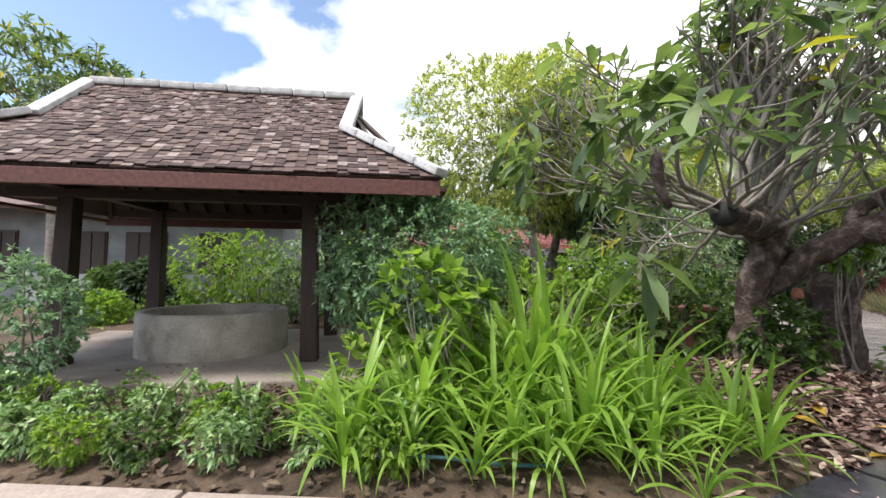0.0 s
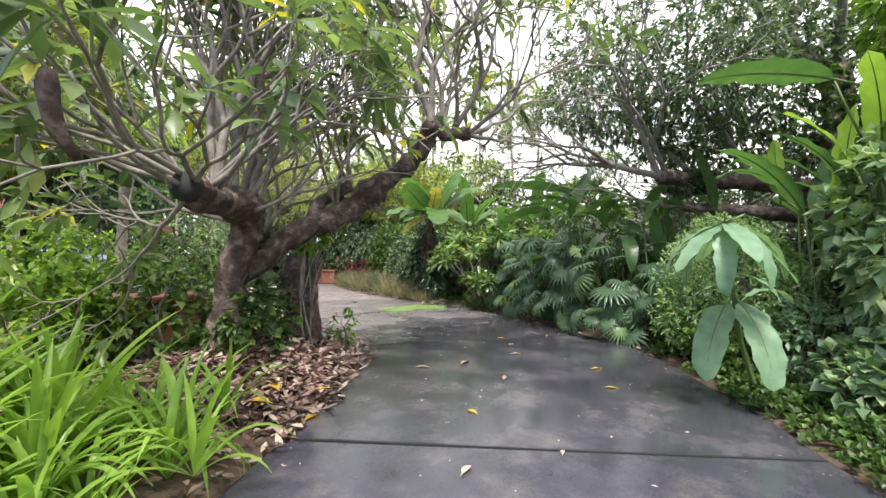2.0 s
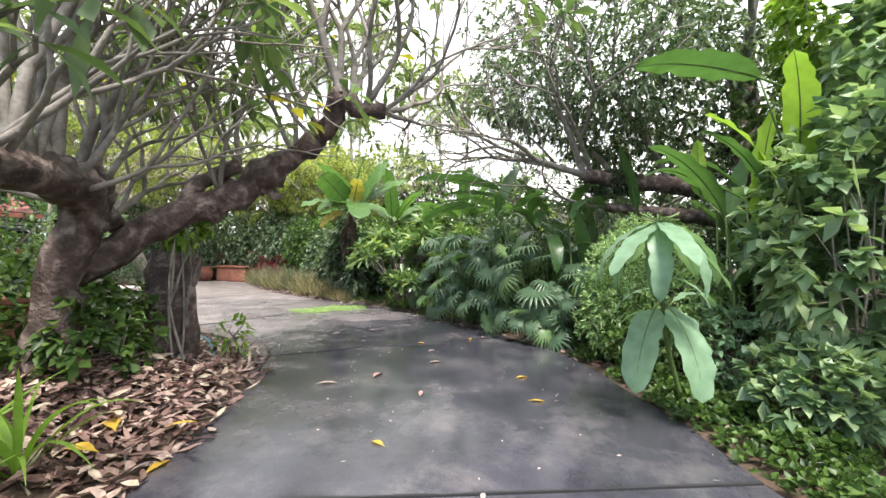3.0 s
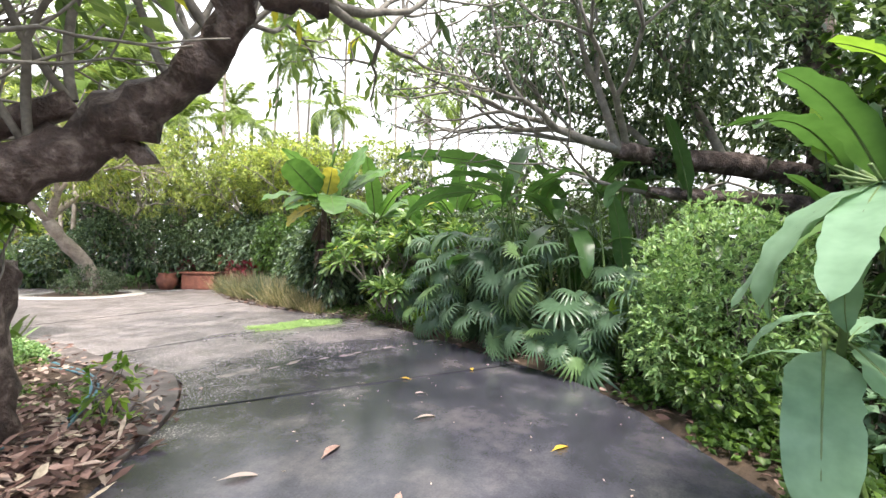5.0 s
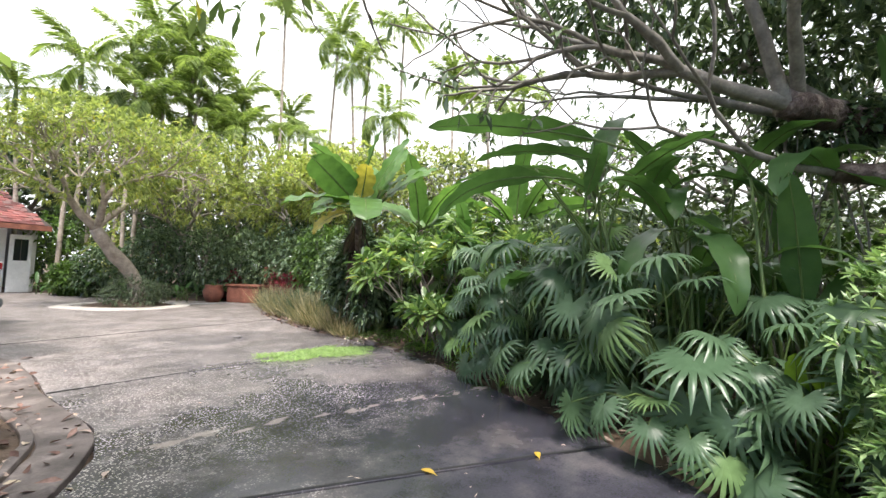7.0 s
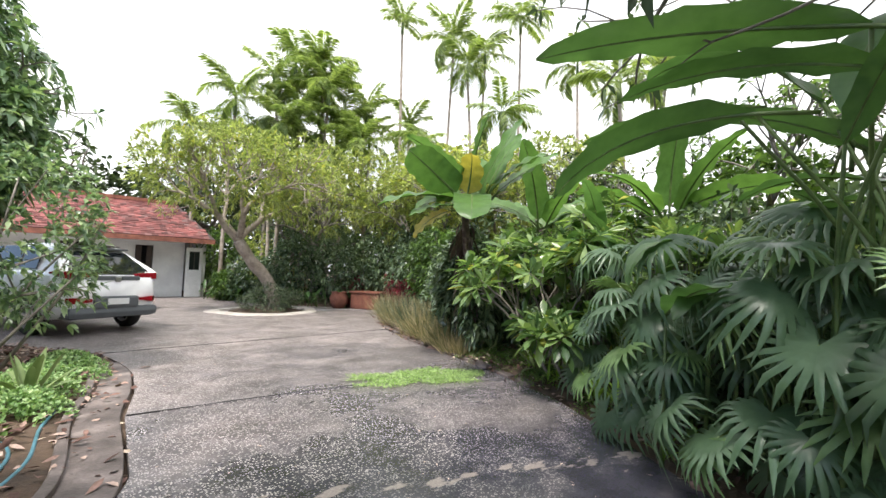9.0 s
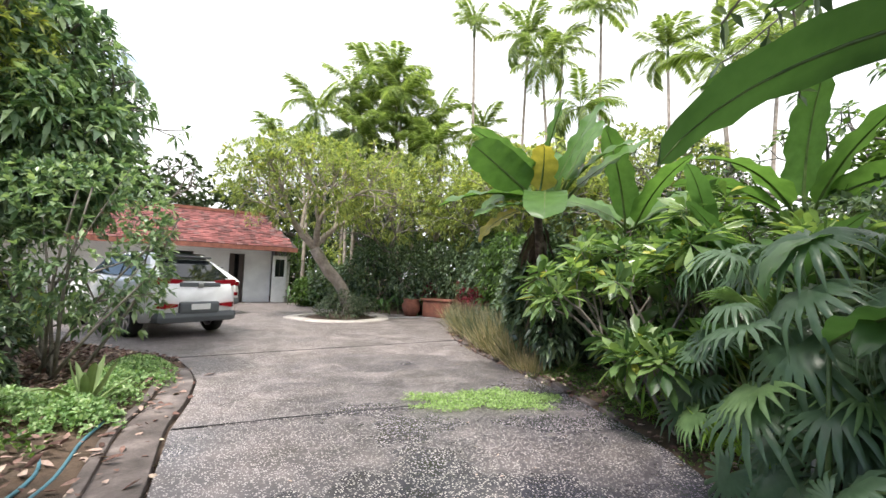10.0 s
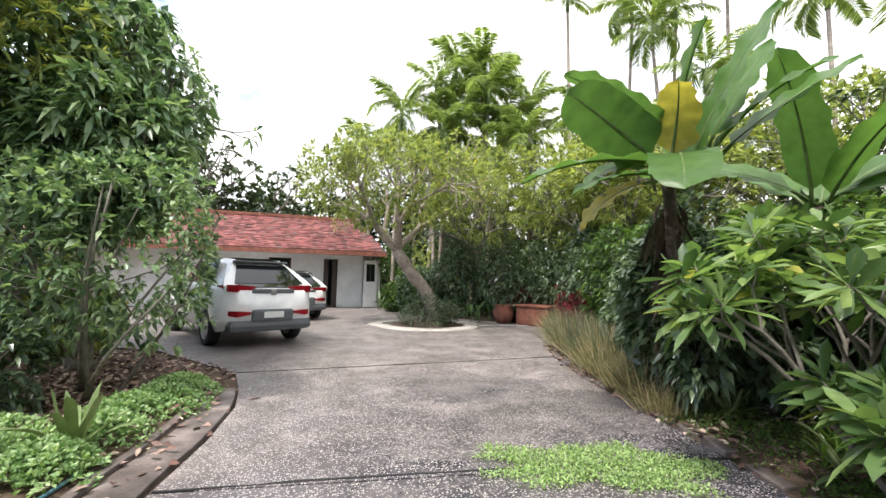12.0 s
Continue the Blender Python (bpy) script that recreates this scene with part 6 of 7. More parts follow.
cover("ground_cover", ((4.35, 7.15, 0.30), (4.9, 7.25, 0.28), (5.32, 7.65, 0.2), (5.3, 7.05, 0.17), (4.5, 7.7, 0.28), (5.5, 8.5, 0.22), (5.55, 9.0, 0.2), (5.3, 8.2, 0.2), (3.9, 7.6, 0.3)), 620, 0.055, 0.03, "cover", "variegated pale green ground cover along the gutter strip", 240, 0.17)
cover("weed_cover", ((10.45, 6.2, 0.26), (10.5, 6.9, 0.24), (10.05, 5.4, 0.2), (10.8, 7.6, 0.22), (9.65, 4.35, 0.2)), 900, 0.035, 0.014, "mid", "fine green weeds along the kerb stones", 241, 0.12)
cover("weed_cover", ((6.0, -0.05, 0.18), (5.4, -0.25, 0.2), (4.9, -0.5, 0.2), (7.75, 1.25, 0.12), (5.7, 0.05, 0.16), (6.4, 0.35, 0.18), (7.2, 0.85, 0.16), (4.3, -0.7, 0.25)), 260, 0.08, 0.05, "mid", "leafy weeds along the driveway edge", 242, 0.14)
r_ = rng(243)
for k in range(26):
    x, y = -3.7 + 0.15 * k + r_.normal(0, 0.05), 2.28 + 0.27 * (k % 3) + r_.normal(0, 0.06)
    shrub("seedling", (x, y, 0.04), (0.22, 0.20, 0.17 + 0.04 * (k % 3)), 90, 9, 0.062, 0.028, ("lime", "soft", "soft", "mid")[k % 4], "low feathery green seedling beside the kerb", "seedling", 2430 + k, "oval", 0.4, 4, group="seedlings", lift=0.16, stem_r=0.005)
cover("weed_cover", ((-4.5, 8.6, 0.5), (-3.2, 8.9, 0.5), (-2.0, 9.1, 0.5), (-6.5, 8.5, 0.8), (-8.5, 9.5, 0.8), (-0.5, 8.5, 0.5), (0.8, 7.5, 0.5)), 260, 0.10, 0.06, "lime", "leafy green weeds behind the pavilion", 244, 0.35)
cover("weed_cover", ((4.6, 5.3, 0.2), (4.3, 6.3, 0.25), (5.0, 6.4, 0.15)), 90, 0.06, 0.03, "mid", "thin weeds in the bed", 245, 0.1)

# left-hand bushes
shrub("multi_stemmed_shrub", (4.78, 8.9, 0.03), (1.35, 0.95, 1.2), 950, 6, 0.12, 0.052, "broad", "open multi-stemmed shrub beside the gutter strip", seed=250, lift=1.55, stems=8, shape="oval", lumps=16, stem_mat="bark_grey", stem_r=0.024)
shrub("multi_stemmed_shrub", (3.6, 9.3, 0.03), (0.9, 0.85, 1.0), 420, 6, 0.10, 0.04, "dark", "dark leafy shrub behind the open shrub", seed=251, lift=1.3, stems=14)


def tree(name, at, trunk, crown_c, crown_r, n_sprig, per, L, W, mat, label, seed, bark="bark_grey", shape="oval", droop=0.3, rad=0.14, seg=2, depth=4, twig=0.0, limb=None, lumps=14, spread=0.9, shell=0.45, group=""):
    """A tapered trunk whose limbs fork up into the crown, and a lumpy crown of leaf sprigs with gaps."""
    r = rng(seed)
    ob = thing(name, at, label, "tree", group)
    acc, tips = Acc(), []
    tp = smooth_line([np.array(q, float) for q in trunk], 10)
    tube(acc, tp, np.linspace(rad * 1.15, rad * 0.7, 10) * (1 + r.normal(0, 0.05, 10)), 10, 0.10, r)
    part("trunk", acc, M[bark], ob)
    acc = Acc()
    span = float(np.mean(crown_r))
    for i in range(4):
        a = 6.283 * i / 4 + r.uniform(0, 1)
        tgt = np.array(crown_c) + np.array([math.cos(a), math.sin(a), 0.25]) * np.array(crown_r) * 0.8
        d = tgt - tp[-1]
        grow(acc, r, tp[-1], d, (limb or span * 0.55), rad * 0.55, depth, tips, 2, 0.35, 0.15, 0.76, 0.64, 0.55, 6, 4)
    part("limb_frame", acc, M[bark], ob)
    P, D = blob_points(r, n_sprig, crown_c, crown_r, lumps, shell)
    lv = Acc()
    sprigs(lv, P, D, per, L, W, r, droop, shape, spread, seg)
    if tips:
        whorls(lv, r, tips, per, L, W, droop, shape, seg)
    part("crown", lv, M[mat], ob)
    return ob


tree("leafy_tree", (2.6, 11.6, 0), [(0, 0, 0), (0.1, 0, 1.2), (0.3, -0.1, 2.2)], (0.5, -0.4, 4.0), (2.0, 1.9, 2.5), 2300, 7, 0.26, 0.10, "broad", "dense dark green tree with drooping compound leaves", 260, droop=0.7, lumps=26, spread=0.75)
tree("leafy_tree", (4.0, 10.2, 0), [(0, 0, 0), (0.05, 0, 0.9), (0, 0, 1.7)], (0.0, -0.1, 2.9), (1.3, 1.05, 1.2), 820, 7, 0.25, 0.095, "broad", "green tree with drooping compound leaves beside the dark one", 261, droop=0.6, lumps=16, rad=0.06, depth=3)

# frangipani on its island and its neighbours
island_tree = tree("island_frangipani", ISLAND + (0,), [(0.30, 0, 0), (0.12, 0, 0.6), (-0.10, -0.02, 1.05), (-0.62, -0.05, 1.6), (-0.95, -0.1, 2.1)], (-0.9, -0.2, 4.0), (2.9, 2.4, 1.4), 950, 8, 0.22, 0.06, "frangi_far", "light green frangipani with a leaning pale trunk on the island", 262, "bark_pale", "lance", 0.2, 0.19, depth=6, limb=0.95, lumps=16, shell=0.75)
a = Acc()
tube(a, smooth_line([(0.42, 0.14, 0), (0.16, 0.20, 0.5), (-0.12, 0.10, 1.0), (-0.42, 0.10, 1.55), (-0.80, 0.02, 2.1)], 16), np.linspace(0.15, 0.07, 16), 10, 0.16, rng(2620))
part("second_trunk", a, M["bark_pale"], island_tree, "second pale twisted trunk")
tree("frangipani_tree", (12.6, 18.2, 0), [(0, 0, 0), (0.1, 0, 1.2), (0, 0, 2.2)], (0, 0, 4.4), (2.6, 2.4, 1.9), 1000, 8, 0.21, 0.055, "frangi_far", "light green frangipani behind the hedge", 263, "bark_grey", "lance", 0.2, 0.14, depth=5, limb=0.9, shell=0.7)
tree("frangipani_tree", (15.2, 14.5, 0), [(0, 0, 0), (0.1, 0, 1.2), (0, 0, 2.2)], (0, 0, 4.0), (2.6, 2.6, 1.9), 1000, 8, 0.21, 0.055, "frangi_far", "light green frangipani behind the planter", 264, "bark_grey", "lance", 0.2, 0.14, depth=5, limb=0.9, shell=0.7)
tree("frangipani_tree", (1.9, 9.6, 0), [(0, 0, 0), (0.1, 0, 1.2), (0, 0, 2.0)], (-0.1, 0, 4.4), (2.9, 2.1, 2.4), 3300, 8, 0.18, 0.046, "frangi_far", "wide light green frangipani behind the strap-leaved plants", 265, "bark_grey", "lance", 0.25, 0.13, depth=5, limb=1.0, shell=0.6)
tree("frangipani_tree", (-8.6, 8.4, 0), [(0, 0, 0), (0.1, 0, 1.5), (0, 0, 2.8)], (0.1, 0, 4.7), (1.9, 1.8, 1.6), 420, 9, 0.30, 0.09, "frangi", "large-leaved green tree beyond the pavilion", 267, "bark_grey", "obov", 0.4, 0.14, depth=4, shell=0.6)

for k, (x, y, z, rd, hz, n_) in enumerate(((15.6, 17.4, 4.6, 2.8, 1.9, 1000), (18.2, 13.6, 4.6, 2.6, 1.9, 1000), (17.4, 10.2, 4.2, 2.4, 1.8, 800), (19.8, 17.0, 5.6, 3.0, 2.4, 1000), (14.2, 12.2, 3.9, 1.9, 1.4, 700))):
    tree("frangipani_tree", (x, y, 0), [(0, 0, 0), (0.1, 0, 1.0), (0, 0, z - 2.0)], (0, 0, z), (rd, rd, hz), n_, 8, 0.22, 0.07, "frangi_far", "light green airy tree behind the hedge", 2700 + k, "bark_grey", "lance", 0.2, 0.13, depth=5, limb=1.0, shell=0.6, seg=1 if k > 1 else 2)

isl = thing("island", ISLAND + (0,), label="round kerbed planting island with low dry plants", kind="structure")
bm = bmesh.new()
n = 48
pr = [(1.08, -0.05), (1.08, 0.035), (1.12, 0.045), (1.40, 0.03), (1.44, 0.012), (1.44, -0.05)]
rg = [[bm.verts.new((q * 1.1 * math.cos(6.2832 * i / n) * (1 + 0.06 * math.sin(3 * 6.2832 * i / n) + 0.03 * math.sin(7 * 6.2832 * i / n)), q * math.sin(6.2832 * i / n), z)) for i in range(n)] for q, z in pr]
for u_, v_ in zip(rg, rg[1:]):
    for i in range(n):
        bm.faces.new((u_[i], u_[(i + 1) % n], v_[(i + 1) % n], v_[i]))
part("kerb_ring", bm, M["kerb_pale"], isl, smooth=True)
bm = bmesh.new()
bmesh.ops.create_cone(bm, cap_ends=True, segments=40, radius1=1.06, radius2=0.4, depth=0.16)
part("soil_mound", bm, M["soil"], isl, m=pose(0, 0, 0.08))
tagged(part("pale_joint", strip([(11.45, 15.3), (12.4, 15.2), (13.3, 15.0)], 0.10, -0.02, 0.008), M["mortar"]), label="pale cement joint across the driveway", kind="structure")
shrub("dry_bush", (9.85, 15.0, 0.1), (0.95, 0.8, 0.5), 700, 5, 0.12, 0.025, "open", "low dry straw and green bush round the trunk", seed=270, stems=4, lift=0.28)
shrub("dry_bush", (10.45, 15.5, 0.1), (0.7, 0.7, 0.42), 400, 5, 0.10, 0.03, "open", "low green bush round the trunk", seed=271, stems=4, lift=0.25)

# hedge round the turning place
r_ = rng(280)
for k, (x, y, rx, h, mat, word) in enumerate(((10.3, 20.6, 0.9, 1.3, "mid", "green"), (10.9, 19.6, 1.1, 2.0, "dark", "dark green"), (12.0, 18.3, 1.3, 3.0, "dark", "dark green"), (13.1, 17.0, 1.2, 3.0, "dark", "dark green"), (13.9, 16.2, 1.2, 2.8, "dark", "dark green"),
                                               (14.6, 15.0, 1.3, 3.2, "dark", "dark green"), (14.3, 13.5, 1.2, 3.2, "dark", "dark green"), (13.6, 12.0, 1.1, 3.0, "dark", "dark green"), (12.9, 10.5, 1.1, 2.8, "mid", "green"), (12.3, 9.2, 1.0, 2.2, "dark", "dark green"), (11.6, 8.3, 0.8, 1.6, "mid", "green"),
                                               (11.9, 7.4, 0.9, 2.0, "dark", "dark green"), (12.4, 6.0, 1.2, 2.4, "dark", "dark green"), (12.2, 4.0, 1.3, 2.6, "dark", "dark green"), (11.0, 2.6, 1.3, 2.4, "dark", "dark green"), (10.6, 1.0, 1.3, 2.2, "mid", "green"), (10.0, 3.4, 0.9, 1.5, "dark", "dark green"),
                                               (9.2, -0.6, 1.2, 1.8, "dark", "dark green"))):
    shrub("hedge_shrub", (x, y, 0), (rx, rx, h * 0.52), 900, 5, 0.19, 0.075, mat, f"dense {word} broad-leaved shrub in the hedge", "shrub", 281 + k, "oval", 0.5, 6, group="hedge shrubs", lumps=16)
for k, (x, y) in enumerate(((13.25, 16.0), (13.0, 12.9), (12.4, 11.6))):
    shrub("croton", (x, y, 0), (0.45, 0.45, 0.6), 140, 6, 0.16, 0.045, "red", "dark red-leaved croton in the hedge", "shrub", 305 + k, "lance", 0.3, 5, group="crotons")
for k, (x, y) in enumerate(((10.9, 18.4), (11.6, 17.5), (12.2, 16.7), (12.9, 15.9), (10.3, 19.4), (9.9, 21.2))):
    broad_clump("low_broad_plant", (x, y, 0), 8, 0.45, "low broad-leaved plant at the foot of the hedge", 310 + k, size=0.6, spread=0.25)

# terracotta planter and pot by the hedge
pt = thing("planter", (13.35, 15.15, 0), "weathered terracotta planter wall at the foot of the hedge", "planter", rz=-60)
part("trough", box(-0.55, 0.55, -0.35, 0.35, 0, 0.55, 0.05), M["terra"], pt)
part("rim", box(-0.60, 0.60, -0.40, 0.40, 0.551, 0.62, 0.03), M["terra"], pt)
part("back_pillar", box(0.35, 0.80, 0.36, 0.70, 0, 1.25, 0.05), M["terra"], pt)


def pot(at, s, label):
    ob = thing("pot", at, label, "plant pot")
    bm = bmesh.new()
    prof = [(0.0, 0.0), (0.13, 0.0), (0.20, 0.12), (0.22, 0.24), (0.17, 0.34), (0.19, 0.38), (0.16, 0.38), (0.14, 0.33), (0.0, 0.32)]
    n = 24
    rg = [[bm.verts.new((q * s * math.cos(6.2832 * i / n), q * s * math.sin(6.2832 * i / n), z * s)) for i in range(n)] for q, z in prof[1:-1]]
    for u, v in zip(rg, rg[1:]):
        for i in range(n):
            bm.faces.new((u[i], u[(i + 1) % n], v[(i + 1) % n], v[i]))
    bm.faces.new(rg[0][::-1])
    part("body", bm, M["terra"], ob, smooth=True)
    bm = bmesh.new()
    bmesh.ops.create_circle(bm, cap_ends=True, radius=0.15 * s, segments=20)
    part("earth", bm, M["soil"], ob, m=pose(0, 0, 0.34 * s))
    return ob


pot((12.55, 15.85, 0), 1.5, "round terracotta pot beside the planter")
pl2 = thing("planter", (2.95, 5.55, 0.05), "rusty brown clay planter behind the old tree", "planter", rz=20)
part("trough", box(-0.55, 0.55, -0.25, 0.25, 0, 0.62, 0.03), M["terra"], pl2)
part("rim", box(-0.60, 0.60, -0.30, 0.30, 0.621, 0.69, 0.02), M["terra"], pl2)

# plants behind the strap-leaved clumps
shrub("feathery_shrub", (-0.1, 4.3, 0), (1.2, 0.7, 0.98), 3200, 9, 0.070, 0.030, "feather", "feathery blue-green shrub beside the pavilion", seed=330, lift=1.25, stems=14, lumps=18, droop=0.3)
shrub("feathery_shrub", (-3.15, 3.1, 0), (0.5, 0.45, 0.68), 620, 9, 0.065, 0.028, "feather", "feathery blue-green shrub in front of a pavilion post", seed=331, lift=0.75, stems=6, droop=0.3)
shrub("peanut_like_shrub", (0.12, 3.0, 0), (0.45, 0.32, 0.5), 80, 5, 0.17, 0.105, "lime", "broad-leaved light green shrub above the strap-leaved clumps", seed=332, lift=0.88, stems=7)
shrub("peanut_like_shrub", (-0.35, 3.15, 0), (0.3, 0.3, 0.35), 36, 5, 0.14, 0.085, "lime", "small broad-leaved light green shrub", seed=333, lift=0.45, stems=5)
for k, (x, y, rx, h, mat) in enumerate(((-4.9, 8.2, 0.8, 2.0, "lime"), (-3.9, 8.0, 0.8, 2.1, "lime"), (-2.9, 8.0, 0.7, 1.9, "broad"), (-1.9, 8.2, 0.7, 2.2, "lime"), (-1.0, 8.0, 0.8, 1.7, "mid"), (1.9, 5.2, 0.8, 1.5, "lime"), (0.9, 5.9, 0.9, 1.7, "lime"), (3.6, 6.6, 0.9, 1.4, "mid"), (2.6, 7.2, 0.9, 1.7, "lime"), (4.4, 7.0, 0.45, 0.8, "mid"), (0.4, 7.6, 1.1, 2.2, "mid"), (2.2, 5.0, 0.5, 1.1, "lime"), (4.2, 8.3, 0.5, 1.0, "dark"),
                                           (-1.5, 10.5, 1.4, 1.7, "mid"), (-4.2, 10.3, 1.2, 1.5, "lime"), (-2.9, 9.3, 0.8, 1.2, "mid"), (2.0, 11.8, 1.3, 2.4, "dark"), (0.2, 10.6, 1.4, 2.0, "lime"), (-8.8, 12.0, 1.2, 1.6, "mid"), (-5.8, 12.5, 1.0, 1.8, "lime"), (-6.5, 7.6, 0.5, 0.7, "lime"))):
    shrub("green_shrub", (x, y, 0), (rx, rx, h * 0.55), 380, 5, 0.12, 0.06, mat, "loose green shrub in the planted bed", "shrub", 340 + k, "oval", 0.4, 8, group="bed shrubs", lumps=12)

th = thing("young_palm", (2.83, 5.9, 0), "slender young palm with a ringed trunk", "palm")
a = Acc()
zz = np.linspace(0, 1.95, 44)
tube(a, np.column_stack([zz * 0.015, zz * 0, zz]), 0.062 + 0.007 * (np.arange(44) % 3 == 0) - zz * 0.008, 10)
part("trunk", a, M["bark_pale"], th)


def frond_mesh(seed, L=1.6, n=36, ll=0.52, arch=1.5, mat="palm", w=0.040, hang=0.6):
    r = rng(seed)
    ts = np.linspace(0, 1, 14)
    phi = 0.6 - arch * ts
    x = np.concatenate([[0], np.cumsum(np.cos(phi[:-1]))]) * L / 13
    z = np.concatenate([[0], np.cumsum(np.sin(phi[:-1]))]) * L / 13
    a = Acc()
    tube(a, np.column_stack([x, x * 0, z]), np.linspace(0.016, 0.004, 14), 5)
    t = np.linspace(0.16, 1, n)
    px, pz, ph = np.interp(t, ts, x), np.interp(t, ts, z), np.interp(t, ts, phi)
    for s in (-1, 1):
        d = np.column_stack([np.cos(ph) * 0.7, np.full(n, s * 1.0), np.sin(ph) * 0.7 + 0.25 + r.normal(0, 0.12, n)])
        leaves(a, np.column_stack([px, px * 0, pz]), d, ll * (0.45 + 0.55 * np.sin(np.pi * np.clip(t * 0.95, 0, 1))) * r.uniform(0.85, 1.1, n), w, hang * r.uniform(0.6, 1.4, n), 0.3, "blade", 3, r)
    return a.mesh("frond", M[mat])


FR = [frond_mesh(400, arch=1.3, n=44, w=0.05), frond_mesh(401, arch=1.9, n=44, w=0.05), frond_mesh(402, arch=2.3, hang=0.9, n=44, w=0.05), frond_mesh(403, arch=0.9, n=44, w=0.05)]


a = Acc()
tube(a, [(0.03, 0, 1.95), (0.03, 0, 2.15), (0.035, 0, 2.4)], [0.06, 0.055, 0.03], 8)
part("crown_shaft", a, M["stem"], th)
for i in range(7):
    part("frond", FR[i % 3], None, th, m=pose(0.035, 0, 2.38, 0, -(15 + 7 * (i % 4)), 51 * i) @ Matrix.Scale(0.62, 4))


def areca(at, h, n, s, seed, lean=(0, 0), label="tall slender areca palm with feathery fronds behind the garden"):
    r = rng(seed)
    ob = thing("areca_palm", at, label, "palm", "areca palms")
    a = Acc()
    zz = np.linspace(0, h, 26)
    cx, cy = lean[0] * (zz / h) ** 2, lean[1] * (zz / h) ** 2
    tube(a, np.column_stack([cx, cy, zz]), np.linspace(0.085, 0.055, 26) + 0.006 * (np.arange(26) % 2), 8)
    part("trunk", a, M["bark_pale"], ob)
    a = Acc()
    tube(a, [(cx[-1], cy[-1], h), (cx[-1], cy[-1], h + 0.25 * s), (cx[-1], cy[-1], h + 0.75 * s)], [0.075, 0.085, 0.05], 8)
    part("crown_shaft", a, M["stem"], ob)
    for i in range(n):
        el = r.uniform(-15, 78)
        part("frond", FR[(0 if el > 30 else 1 if el > 0 else 2)] if i % 5 else FR[3], None, ob, m=pose(cx[-1], cy[-1], h + 0.7 * s, 0, -el + 25, 360 * i / n + r.uniform(-15, 15)) @ Matrix.Scale(s * r.uniform(0.85, 1.15), 4))
    return ob


k = 0
for x, y, h, s in ((13.9, 20.4, 9.9, 1.5), (13.1, 21.4, 10.3, 1.5), (13.5, 19.6, 8.4, 1.4), (15.1, 20.0, 8.2, 1.4), (12.6, 20.8, 8.9, 1.4), (14.3, 21.8, 9.4, 1.45), (12.9, 20.1, 7.4, 1.4), (14.6, 20.6, 7.6, 1.4), (13.7, 21.0, 9.0, 1.4), (14.0, 19.8, 6.4, 1.4), (14.2, 19.2, 7.0, 1.35), (15.8, 20.8, 7.4, 1.4),
                   (10.1, 21.9, 7.6, 1.5), (11.7, 21.8, 7.2, 1.45), (9.3, 23.6, 6.4, 1.5), (11.4, 23.4, 6.2, 1.4),
                   (16.8, 18.6, 12.6, 1.1), (19.0, 17.9, 12.0, 1.5), (20.4, 17.0, 11.6, 1.5), (19.4, 16.2, 10.2, 1.4), (21.6, 15.4, 13.0, 1.5), (18.0, 19.6, 7.6, 1.4), (21.5, 12.0, 9.6, 1.4), (22.0, 9.0, 8.4, 1.4), (17.6, 12.6, 6.4, 1.3), (18.5, 8.4, 6.6, 1.3), (16.6, 16.8, 6.0, 1.3), (12.2, 19.6, 6.4, 1.4), (13.4, 18.6, 5.6, 1.3), (14.9, 18.4, 5.8, 1.3), (11.6, 20.6, 5.4, 1.3)):
    k += 1
    if x > 12 and y > 18.5 and x < 15.9:
        x, y = 14.0 + (x - 13.9) * 1.35, y + 0.5
    areca((x, y, 0), h + 0.3, 12, s * 0.76, 420 + k, lean=((k % 5 - 2) * 0.2, (k % 3 - 1) * 0.2))


